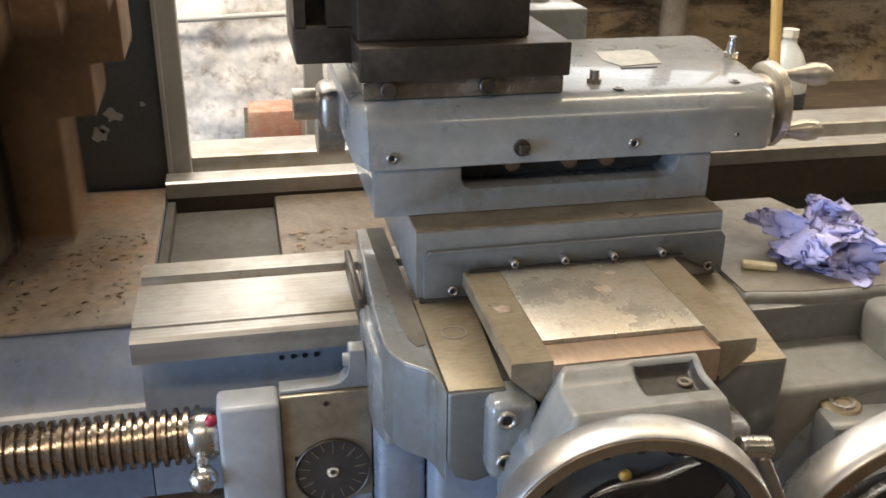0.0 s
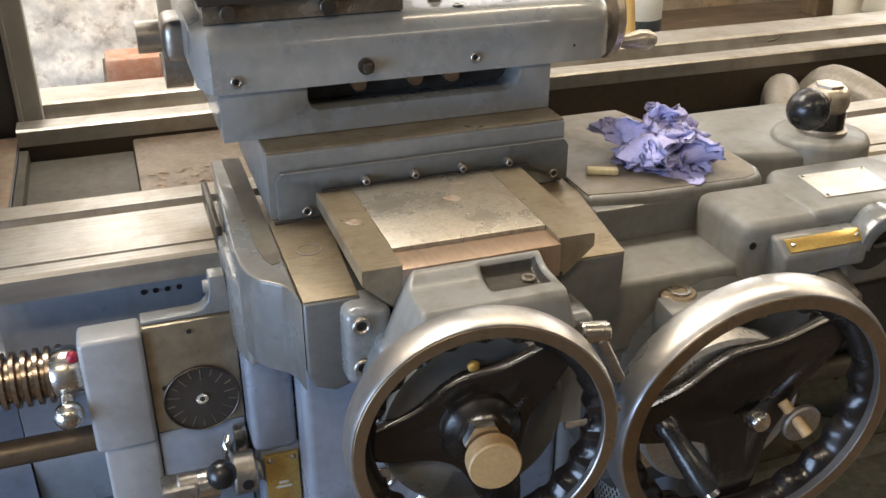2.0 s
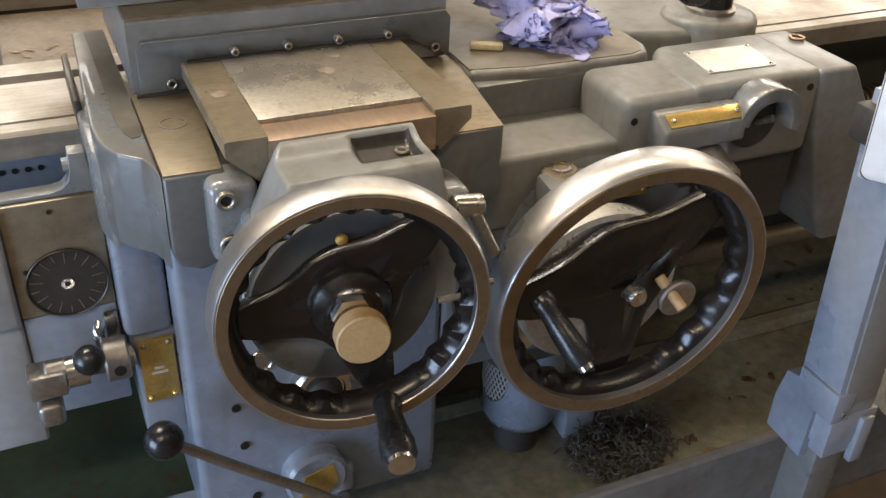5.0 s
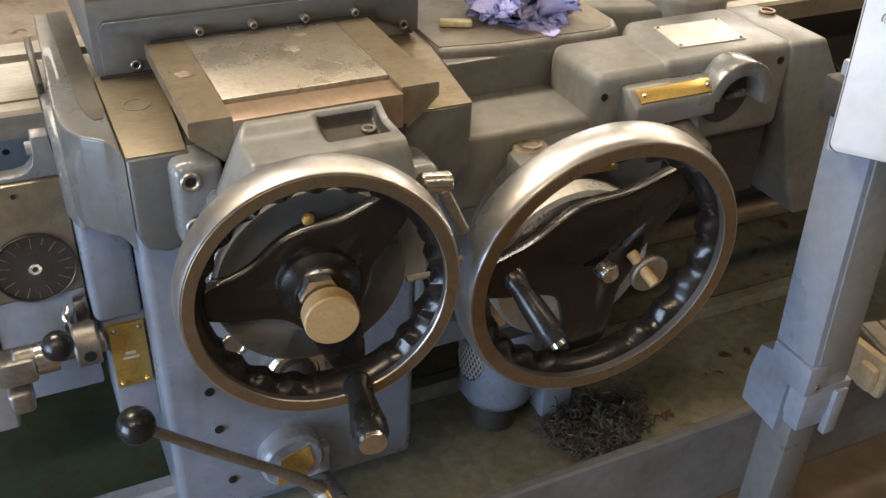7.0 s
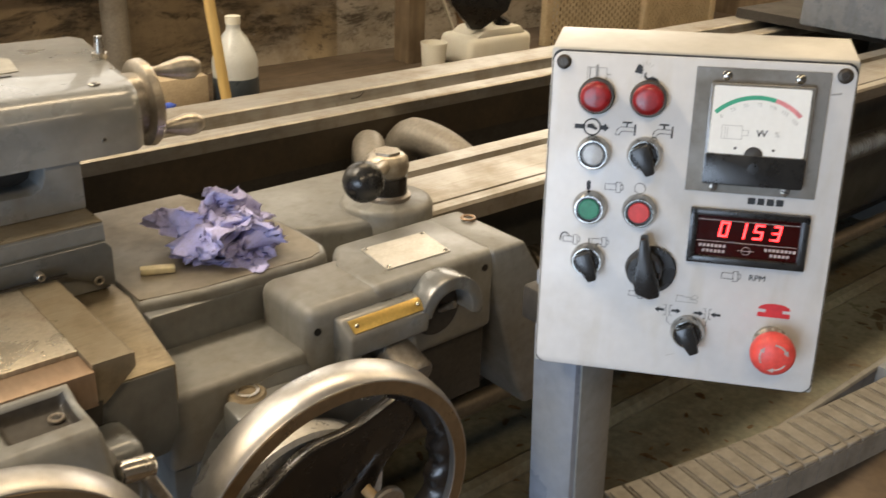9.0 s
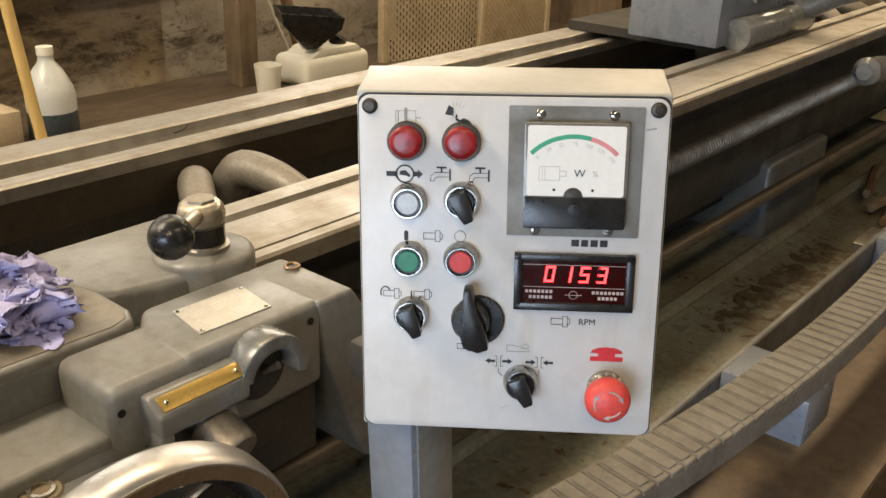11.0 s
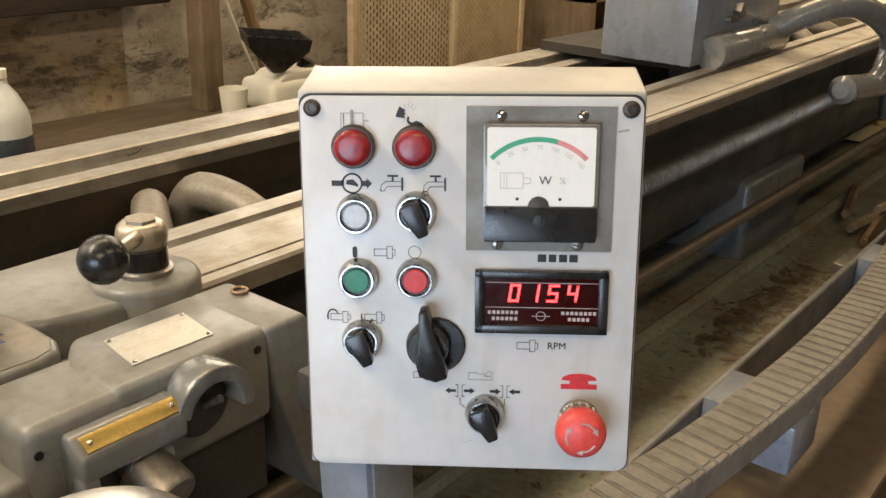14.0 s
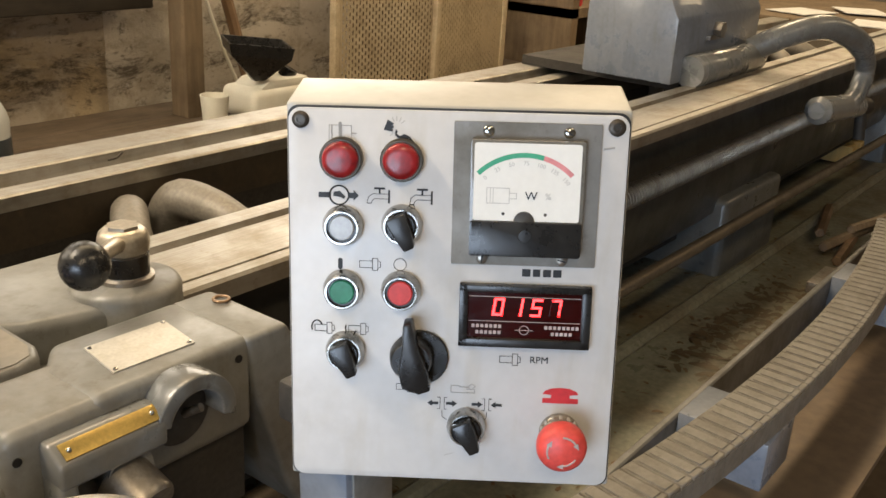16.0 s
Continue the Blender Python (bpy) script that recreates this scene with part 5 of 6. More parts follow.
part("oil_nipple", joined(cyl((0.122, 0.243, 1.152), (0.122, 0.243, 1.157), 0.008, seg=6), cyl((0.122, 0.243, 1.157), (0.122, 0.243, 1.166), 0.005)), DULL, ts)
part("oil_nipple", joined(cyl((0.318, 0.33, 1.152), (0.318, 0.33, 1.158), 0.009, seg=6), cyl((0.318, 0.33, 1.158), (0.318, 0.33, 1.176), 0.006, 0.004)), STEEL, ts)
for p in ((0.138, 0.216), (0.268, 0.224)):
    screw((p[0], p[1], 1.1525), (0, 0, 1), 0.006, ts, head=0.0012)
sl = part("slot_plate", prism([(0.172, 0.375), (0.225, 0.38), (0.236, 0.37), (0.226, 0.312), (0.176, 0.304), (0.166, 0.335)], "z", 1.1526, 1.1533), mat("rubbed_tan_paint", (0.27, 0.25, 0.20), 0.4, 0.0, (0.19, 0.20, 0.20), 0.9, 60), ts, "rubbed tan patch")
part("slot", box(0.172, 0.213, 0.294, 0.2975, 1.1528, 1.1534), INK, sl)
hw = part("slide_handwheel", lathe([(0.025, -0.006), (0.042, -0.006), (0.046, -0.004), (0.047, 0.003), (0.045, 0.006), (0.038, 0.007), (0.034, 0.001), (0.020, 0.003), (0.017, 0.012), (0.0, 0.013)], (0.334, 0.268, 1.114), (1, 0, 0), 56), WORN, ts, "small polished handwheel", smooth=40)
part("collar", cyl((0.295, 0.268, 1.114), (0.330, 0.268, 1.114), 0.033), DULL, hw)
for p, d in (((0.337, 0.252, 1.150), (1, -0.10, 0.0)), ((0.337, 0.250, 1.088), (1, -0.05, 0.0))):
    part("crank_grip", lathe([(0.005, 0.0), (0.0055, 0.010), (0.008, 0.018), (0.0125, 0.036), (0.0115, 0.048), (0.006, 0.056), (0.0, 0.057)], p, d, 24), WORN, hw, smooth=60)
part("tail_nut", joined(cyl((-0.150, 0.40, 1.07), (-0.12, 0.40, 1.07), 0.03), box(-0.15, -0.12, 0.33, 0.40, 1.085, 1.13, 0.01, 3), cyl((-0.175, 0.40, 1.10), (-0.13, 0.40, 1.10), 0.018)), DULL, ts)

# tool post
tp = thing("tool_post", "dark oily tool post with a square tool holder", "tool post", (-0.02, 0.32, 1.153))
part("clamp_plate", prism([(-0.122, 0.206), (0.083, 0.206), (0.083, 0.42), (-0.122, 0.42)], "z", 1.170, 1.203, 0.002), TOOLBLK, tp)
part("packing", box(-0.118, 0.078, 0.212, 0.42, 1.1527, 1.1705), mat("oily_black_brown_steel", (0.12, 0.095, 0.065), 0.22, 0.5, (0.40, 0.36, 0.30), 0.7, 30, edge=0.56), tp)
part("post_block", joined(box(-0.120, 0.048, 0.232, 0.42, 1.203, 1.33, 0.003)), TOOLBLK, tp)
part("tool_holder", joined(box(-0.176, -0.118, 0.27, 0.42, 1.175, 1.213, 0.002), box(-0.176, -0.118, 0.27, 0.42, 1.245, 1.33, 0.002), box(-0.176, -0.165, 0.27, 0.42, 1.21, 1.25), box(-0.145, -0.118, 0.27, 0.42, 1.21, 1.25), box(-0.17, -0.14, 0.30, 0.42, 1.21, 1.25)), TOOLBLK, tp)
for x in (-0.095, 0.0):
    part("clamp_screw", cyl((x, 0.213, 1.163), (x, 0.202, 1.163), 0.0078, bev=0.001), TOOLBLK, tp)
part("rear_block", joined(box(0.10, 0.20, 0.48, 0.60, 1.09, 1.185, 0.006), cyl((0.15, 0.54, 1.185), (0.15, 0.54, 1.190), 0.016)), PAINT, tp, "grey block with a bolt behind the slide")

# ---------------------------------------------------------------- control panel
R3 = Vector((0.5738, -0.8187, 0.0200)).normalized()
U3 = Vector((0.0847, 0.0836, 0.9929))
U3 = (U3 - R3 * U3.dot(R3)).normalized()
N3 = R3.cross(U3)
PM = Matrix.Translation((0.586, -0.2545, 1.086)) @ Matrix((R3, U3, N3)).transposed().to_4x4() @ Matrix.Rotation(radians(1.05), 4, "Z")
panel = thing("control_panel", "white lathe control panel with buttons, meter and red display", "control panel", m=PM)


def pl(name, bm, material, parent=None, label="", smooth=38):
    return part(name, bm, material, parent or panel, label, True, smooth)


def out(profile, x, y, seg=36, close=True):
    return lathe([(r / 1000, h / 1000) for r, h in profile], (x / 1000, y / 1000, 0), (0, 0, 1), seg, close)


def flat(x0, x1, y0, y1, z0, z1, r=0.0):
    return box(x0 / 1000, x1 / 1000, y0 / 1000, y1 / 1000, z0 / 1000, z1 / 1000, r / 1000)


def rrect(x0, x1, y0, y1, r, n=6):
    pts = []
    for cx, cy, a0 in ((x1 - r, y1 - r, 0), (x0 + r, y1 - r, 90), (x0 + r, y0 + r, 180), (x1 - r, y0 + r, 270)):
        pts += [((cx + r * math.cos(radians(a0 + 90 * k / n))) / 1000, (cy + r * math.sin(radians(a0 + 90 * k / n))) / 1000) for k in range(n + 1)]
    return pts


pl("enclosure", prism([(-0.144, -0.006), (0.147, -0.006), (0.1605, -0.070), (0.158, -0.074), (-0.144, -0.074)], "x", -0.124, 0.124, 0.0025, 3), GREYP, label="pale grey steel enclosure", smooth=30)
pl("gasket", prism(rrect(-122.5, 122.5, -142.5, 145.5, 8), "z", -0.007, -0.0024), INK)
pl("faceplate", prism(rrect(-121.5, 121.5, -141.5, 144, 9), "z", -0.003, 0.0, 0.0006), WHITEP, label="white painted front plate", smooth=30)
for x in (-112.5, 112.5):
    sc = pl("corner_screw", out([(6.2, 0.0), (6.2, 1.2), (4.5, 2.2), (2.6, 2.2), (2.6, 0.8), (0, 0.8)], x, 135.5, 24), TOOLBLK)
for x in (-83, -39.5):
    b = pl("indicator_lamp", out([(15.5, 0), (15.5, 6), (14.4, 8), (13, 8)], x, 108.5), TOOLBLK)
    pl("lens", out([(13, 4), (13, 10.5), (11.8, 12.2), (8, 13), (0, 13.2)], x, 108.5), LAMP_RED, b, "dark red lamp lens", 50)
for x, y, m, lab in ((-82, 59, BTN_WHITE, "grey"), (-82, 10.5, BTN_GREEN, "green"), (-39, 11, BTN_RED, "red")):
    b = pl("push_button", out([(15, 0), (15, 3), (13.6, 9), (12.2, 11.5), (11.2, 11.5), (10.6, 7.5)], x, y, 40, False), CHROME, label="", smooth=30)
    pl("well", out([(11, 2), (11, 8.5), (9.4, 8.5)], x, y), BLACK, b)
    pl("cap", out([(9.2, 6), (9.2, 9.6), (8.4, 10.4), (0, 10.5)], x, y), m, b, lab + " button cap")


def selector(x, y, turn, disc=12.5):
    b = pl("selector_switch", out([(15, 0), (15, 3), (13.8, 8), (12.6, 10.5), (11.4, 10.5), (10.8, 8.5)], x, y, 40, False), CHROME, smooth=30)
    pl("knob_base", out([(11, 3), (11, 10), (10, 11.5), (0, 11.5)], x, y), BLACK, b)
    k = prism([(-0.0075, -0.0095), (0.0075, -0.0095), (0.0070, 0.003), (0.0040, 0.0165), (-0.0040, 0.0165), (-0.0070, 0.003)], "z", 0.010, 0.0195, 0.0014)
    k.transform(Matrix.Translation((x / 1000, y / 1000, 0)) @ Matrix.Rotation(radians(turn), 4, "Z"))
    pl("knob_grip", k, BLACK, b)


selector(-39, 61, 205)
selector(-80.5, -37.5, 205)
selector(12.5, -95.5, 205)
big = pl("rotary_switch", out([(21.5, 0), (21.5, 2.4), (20.5, 3.2), (0, 3.2)], -24, -41, 56), BLACK, label="black rotary switch")
pl("knob_base", out([(17, 3), (15.5, 13), (14, 15), (0, 15)], -30, -40, 40), BLACK, big)
g = prism([(-0.0035, 0.030), (0.003, 0.030), (0.0055, 0.012), (0.012, -0.010), (0.0130, -0.0225), (0.004, -0.025), (-0.008, -0.020), (-0.010, -0.006), (-0.0055, 0.012)], "z", 0.006, 0.024, 0.0018)
g.transform(Matrix.Translation((-0.0295, -0.038, 0)) @ Matrix.Rotation(radians(5), 4, "Z"))
pl("knob_grip", g, BLACK, big)
es = pl("emergency_stop", out([(15.5, 0), (15.5, 5), (14.6, 6), (14.6, 10), (15.2, 11), (14.2, 13), (0, 13)], 83.5, -98), DULL, label="red mushroom emergency stop button")
for k in range(16):
    b = flat(14.2, 16.2, -1.1, 1.1, 5.5, 11, 0.4)
    b.transform(Matrix.Translation((0.0835, -0.098, 0)) @ Matrix.Rotation(radians(22.5 * k), 4, "Z"))
    pl("collar_rib", b, GREYP, es)
pl("stem", out([(12.4, 12), (12.4, 18), (0, 18)], 83.5, -98), ESTOP, es)
pl("mushroom", out([(13, 15), (16.6, 17), (18.6, 21), (18.8, 26), (17.8, 30), (15, 33), (10, 35), (0, 35.8)], 83.5, -98, 56), ESTOP, es, "red mushroom head", 60)
for k in range(3):
    a0 = 90 + 120 * k
    arc = [((83.5 + 11.2 * math.cos(radians(a0 - 6 * j))) / 1000, (-98 + 11.2 * math.sin(radians(a0 - 6 * j))) / 1000, 0.0347) for j in range(11)]
    pl("arrow", tube(arc, 0.0008, 6), PALE, es, "pale turning arrow")
    e, q = Vector(arc[-1]), Vector(arc[-2])
    d = (e - q).normalized()
    v = Vector((-d.y, d.x, 0))
    bm = bmesh.new()
    bm.faces.new([bm.verts.new(e + w + Vector((0, 0, 0.001))) for w in (d * 0.004, v * 0.0022 - d * 0.001, -v * 0.0022 - d * 0.001)])
    pl("arrow_tip", bm, PALE, es)

# power meter
mt = pl("power_meter", prism(rrect(-2.5, 102.5, 33, 137.5, 1), "z", 0.0, 0.0016), mat("bare_grey_steel_plate", (0.22, 0.20, 0.172), 0.42, 0.6, (0.09, 0.075, 0.052), 0.75, 16, 0.05, (90, 90, 90), 0.0, 0.05), label="square power meter on a bare steel plate")
for x, y in ((22, 131), (79, 131), (20, 38), (78, 38)):
    sc = pl("meter_screw", out([(4, 1.5), (4, 3), (2.8, 4), (0, 4.2)], x, y, 20), CHROME if y > 100 else DULL, mt)
    s = flat(-3, 3, -0.5, 0.5, 4.1, 4.35)
    s.transform(Matrix.Translation((x / 1000, y / 1000, 0)) @ Matrix.Rotation(x + y, 4, "Z"))
    pl("screw_slot", s, INK, sc)
pl("meter_case", prism(rrect(10, 90.5, 42, 126, 2), "z", 0.0015, 0.011, 0.0012), mat("smoky_case", (0.16, 0.15, 0.13), 0.2, clear=0.4), mt)
pl("meter_base", prism(rrect(10.5, 90, 42.5, 68, 2), "z", 0.010, 0.0135, 0.0012), BLACK, mt, "black lower cover")
pl("meter_card", prism(rrect(12.5, 88, 68.3, 124, 2), "z", 0.0108, 0.0114), DIALFACE, mt, "cream scale card")


def sweep(a0, a1, r0, r1, cx, cy, z, n=20):
    bm = bmesh.new()
    pr = None
    for k in range(n + 1):
        a = radians(a0 + (a1 - a0) * k / n)
        cur = [bm.verts.new(((cx + r * math.cos(a)) / 1000, (cy + r * math.sin(a)) / 1000, z)) for r in (r0, r1)]
        if pr:
            bm.faces.new((pr[0], pr[1], cur[1], cur[0]))
        pr = cur
    return bm


pl("green_scale", sweep(135, 74, 45, 48.5, 48.5, 69, 0.01165), GREENINK, mt)
pl("red_scale", sweep(74, 44.5, 45, 48.5, 48.5, 69, 0.01165), PINKINK, mt)
FADED = mat("faded_print", (0.50, 0.48, 0.44), 0.6)
for k in range(7):
    a = radians(133 - 14.7 * k)
    words(str(25 * k), 0.0042, FADED, mt, Matrix.Translation(((48.5 + 41 * math.cos(a)) / 1000, (69 + 41 * math.sin(a)) / 1000, 0.0116)) @ Matrix.Rotation(a - math.pi / 2, 4, "Z"), "scale_figure")
words("W", 0.0085, INK, mt, pose(0.0535, 0.0865, 0.0116), "lettering")
words("%", 0.0065, FADED, mt, pose(0.0655, 0.0865, 0.0116), "lettering")


def outline(pts, parent, material, w=0.45, z=0.0004, name="symbol", closed=True):
    """A thin printed line through points in millimetres."""
    bm = bmesh.new()
    n = len(pts)
    for i in range(n if closed else n - 1):
        a, b = Vector((*pts[i], 0)), Vector((*pts[(i + 1) % n], 0))
        d = (b - a).normalized() * w / 2
        v = Vector((-d.y, d.x, 0))
        bm.faces.new([bm.verts.new(((q.x) / 1000, (q.y) / 1000, z)) for q in (a - d + v, a - d - v, b + d - v, b + d + v)])
    return pl(name, bm, material, parent)


def fill(pts, parent, material, z=0.0004, name="symbol"):
    bm = bmesh.new()
    bm.faces.new([bm.verts.new((x / 1000, y / 1000, z)) for x, y in pts])
    bmesh.ops.recalc_face_normals(bm, faces=bm.faces)
    return pl(name, bm, material, parent)


def circle(x, y, r, n=28):
    return [(x + r * math.cos(2 * math.pi * k / n), y + r * math.sin(2 * math.pi * k / n)) for k in range(n)]


outline([(22, 81), (38, 81), (38, 92), (22, 92)], mt, FADED, 0.5, 0.01165)
for x in (24.5, 26.5):
    outline([(x, 81), (x, 92)], mt, FADED, 0.4, 0.01165, closed=False)
outline([(38, 88.5), (43, 88.5), (43, 84.5), (38, 84.5)], mt, FADED, 0.5, 0.01165, closed=False)
pl("needle_boss", out([(7.5, 11.4), (7.2, 12.6), (0, 13)], 49, 68, 28), TOOLBLK, mt)
pl("zero_screw", out([(5, 13.4), (4.6, 14.4), (0, 14.6)], 50, 58, 24), BLACK, mt)
for x in (34, 64):
    fill(circle(x, 73.5, 1.2, 10), mt, TOOLBLK, 0.0117)
for k, w in enumerate((7.4, 6.6, 7.0, 7.2)):
    x = 53 + k * 7.6
    pl("maker_mark_bar", flat(x - w / 2 + 0.6, x + w / 2 - 0.6, 24.6, 30.2, 0.1, 0.5), INK, panel)

# digital speed display
dd = pl("speed_display", joined(flat(4.5, 101.5, 13.5, 18.8, 0, 7, 0.8), flat(4.5, 101.5, -29, -22.5, 0, 7, 0.8), flat(4.5, 11, -29, 18.8, 0, 7, 0.8), flat(95, 101.5, -29, 18.8, 0, 7, 0.8)), BLACK, label="digital speed display with red figures, reading 0154")
pl("display_window", flat(10.5, 95.5, -23, 14, 0.5, 3.2), LEDGLASS, dd, "dark red window")
outline([(12, 9.4), (94, 9.4)], dd, PALE, 0.5, 0.0034, "display_line", False)
outline([(12, -9.6), (94, -9.6)], dd, PALE, 0.5, 0.0034, "display_line", False)
SEG = {"0": "abcdef", "1": "bc", "5": "acdfg", "-": "abcdefg"}
FLAPS = {}
for k, ch in enumerate("015-"):
    cx, cy, w, h, sl_ = 33.5 + 14.1 * k, 1.6, 6.6, 12.6, 0.14

    def sp(x, y):
        return (cx + x + (y) * sl_, cy + y)

    ends = {"a": ((-w / 2, h / 2), (w / 2, h / 2)), "b": ((w / 2, h / 2), (w / 2, 0)), "c": ((w / 2, 0), (w / 2, -h / 2)), "d": ((-w / 2, -h / 2), (w / 2, -h / 2)),
            "e": ((-w / 2, 0), (-w / 2, -h / 2)), "f": ((-w / 2, h / 2), (-w / 2, 0)), "g": ((-w / 2, 0), (w / 2, 0))}
    for sg in SEG[ch]:
        (xa, ya), (xb, yb) = ends[sg]
        a, b = sp(xa * 0.92, ya * 0.94), sp(xb * 0.92, yb * 0.94)
        if ch != "-":
            outline([a, b], dd, LED, 1.7, 0.0036, "digit_segment", False)
            continue
        # the last figure changes: each of its bars is lit on one face and turns over
        p, e = (Vector(a) + Vector(b)) / 2000, Vector(b) - Vector(a)
        bm = box(-e.length / 2000 - 0.0007, e.length / 2000 + 0.0007, -0.00085, 0.00085, -0.0002, 0.0002)
        for f in bm.faces:
            f.material_index = 0 if f.normal.z > 0.5 else 1
        flap = pl("digit_segment", bm, LED, dd)
        flap.data.materials.append(LEDGLASS)
        FLAPS[sg] = (flap, Matrix.Translation((p.x, p.y, 0.00345)) @ Matrix.Rotation(math.atan2(e.y, e.x), 4, "Z"))
for x0, x1, y in ((14, 37, -13.5), (17, 34, -18.3), (68, 93, -13.5), (73, 89, -18.3)):
    x = x0
    while x < x1:
        pl("lettering_bar", flat(x, x + 2.3, y - 1.3, y + 1.3, 3.2, 3.5), PALE, dd)
        x += 3.3
outline(circle(53, -16, 3.4), dd, PALE, 0.6, 0.0036, "maker_symbol")
outline([(46.5, -16), (59.5, -16)], dd, PALE, 0.5, 0.0037, "maker_symbol", False)

# printed symbols


def spindle(x, y, s=1.0, m=INK):
    outline([(x - 8 * s, y - 2.6 * s), (x + 1.5 * s, y - 2.6 * s), (x + 1.5 * s, y + 2.6 * s), (x - 8 * s, y + 2.6 * s)], panel, m)
    outline([(x + 1.5 * s, y - 4.6 * s), (x + 5.5 * s, y - 4.6 * s), (x + 5.5 * s, y + 4.6 * s), (x + 1.5 * s, y + 4.6 * s)], panel, m)
    outline([(x + 5.5 * s, y + 2.8 * s), (x + 7.5 * s, y + 2 * s), (x + 7.5 * s, y - 2 * s), (x + 5.5 * s, y - 2.8 * s)], panel, m, closed=False)


spindle(-62, 30)
spindle(44, -40.5)
spindle(-34.5, -65.5, 0.9)
for x in (-96, -70.5):
    spindle(x, -20.5, 0.95)
    outline([(x - 6 + 4 * math.cos(radians(200 - 22 * k)), -20 + 5.5 * math.sin(radians(200 - 22 * k)) * (1 if x < -80 else -1)) for k in range(9)], panel, INK, 1.0, 0.0006, closed=False)
words("RPM", 0.0075, INK, panel, pose(0.0655, -0.0405, 0.0004))
outline(circle(-40, 30.5, 4.6), panel, INK)
pl("symbol", prism(rrect(-86, -82.6, 25.6, 34.2, 1.6), "z", 0.0, 0.0005), INK, panel)
# arrow through a ring
fill([(-100, 79.3), (-91, 79.3), (-91, 83.3), (-100, 83.3)], panel, INK)
fill([(-78.5, 79.3), (-74.5, 79.3), (-74.5, 77.4), (-70.5, 81.3), (-74.5, 85.2), (-74.5, 83.3), (-78.5, 83.3)], panel, INK)
outline(circle(-85, 81.3, 7), panel, INK, 1.2)
fill([(-89, 83.6), (-84.5, 84.4), (-80.5, 80.4), (-81.2, 78.6), (-84, 79.8), (-89.4, 80.6)], panel, INK)
# taps
for x, wet in ((-55.5, False), (-24.5, True)):
    outline([(x - 9, 76), (x - 8.2, 80.5), (x - 5, 83), (x + 6.5, 83), (x + 6.5, 79.4), (x - 3.6, 79.4), (x - 5.4, 78), (x - 6, 76)], panel, INK)
    fill([(x + 6.2, 76.2), (x + 7.6, 76.2), (x + 7.6, 86), (x + 6.2, 86)], panel, INK)
    fill([(x - 4, 86.3), (x + 4, 86.3), (x + 4, 87.8), (x - 4, 87.8)], panel, INK)
    fill([(x - 0.7, 83), (x + 0.7, 83), (x + 0.7, 86.6), (x - 0.7, 86.6)], panel, INK)
    if wet:
        outline([(x - 9, 75.6), (x - 6, 75.6), (x - 5, 72), (x - 10.4, 72)], panel, INK)
# motor and broken plug
outline([(-92, 121), (-76, 121), (-76, 132), (-92, 132)], panel, FAINT, 0.5)
outline([(-90, 121), (-90, 132)], panel, INK, 0.5, closed=False)
outline([(-76, 126.5), (-72.5, 126.5)], panel, FAINT, 0.8, closed=False)
pl("symbol", prism(rrect(-85.2, -82.9, 121, 134.5, 1), "z", 0.0, 0.0005), FAINT, panel)
fill([(-53, 129.6), (-50, 137), (-45.5, 134.2), (-46.8, 133), (-45.4, 131.6), (-46.8, 130.6), (-46, 128.5)], panel, INK)
fill([(-44, 130.4), (-42.8, 128.6), (-43.4, 127), (-41.2, 125.4), (-38, 127), (-34, 125.2), (-30.4, 120.6), (-31, 120.2), (-34.8, 123.6), (-39, 122.8), (-43.6, 124.4), (-45, 127)], panel, INK)
for a in (40, 65, 90, 115, 235, 260):
    outline([(-43.6 + 4.6 * math.cos(radians(a)), 131.6 + 4.6 * math.sin(radians(a))), (-43.6 + 7.6 * math.cos(radians(a)), 131.6 + 7.6 * math.sin(radians(a)))], panel, FAINT, 0.4, closed=False)
# chuck jaw arrows
for x, inward in ((-6.5, False), (27.5, True)):
    for sgn in (-1, 1):
        outline([(x + sgn * 3.6, -73), (x + sgn * 1.6, -73), (x + sgn * 1.6, -82.5), (x + sgn * 3.6, -82.5)], panel, INK, 0.45, closed=False)
        tip, tail = (11.5, 3) if not inward else (3, 11.5)
        nk = tip + (tail - tip) * 0.45
        fill([(x + sgn * tip, -77.8), (x + sgn * nk, -80.4), (x + sgn * nk, -78.9), (x + sgn * tail, -78.9), (x + sgn * tail, -76.7), (x + sgn * nk, -76.7), (x + sgn * nk, -75.2)], panel, INK)
outline([(-6.5, -84), (-6.5, -88.5), (-3, -91)], panel, INK, closed=False)
outline([(27.5, -84), (27.5, -88.5), (25.5, -91)], panel, INK, closed=False)
outline([(0, -68.6), (18, -68.6), (18, -65.8), (12, -65.8), (12, -64), (7, -64), (6, -63), (0, -63)], panel, FAINT, 0.5)
outline([(12.6, -64), (15.6, -61.2), (18.4, -63.2), (15.4, -66)], panel, FAINT, 0.5)
# mushroom sign
fill([(69.5, -67.2), (71, -64.6), (76, -62.4), (83, -61.8), (90, -62.4), (95, -64.6), (96.5, -67.2), (90, -67.6), (90, -70.2), (96.5, -70.4), (96.5, -74.4), (69.5, -74.4), (69.5, -70.4), (76, -70.2), (76, -67.6)], panel, REDINK)
fill([(104, 119.2), (112, 120.6), (111.8, 122), (104, 120.6)], panel, FAINT)
outline([(-4, -121), (3, -118.5)], panel, FAINT, 0.4, closed=False)

# post of the panel
post = thing("panel_post", "grey square steel post of the control panel, tinted blue for cool light", "post", (0.60, -0.145, 0.34))
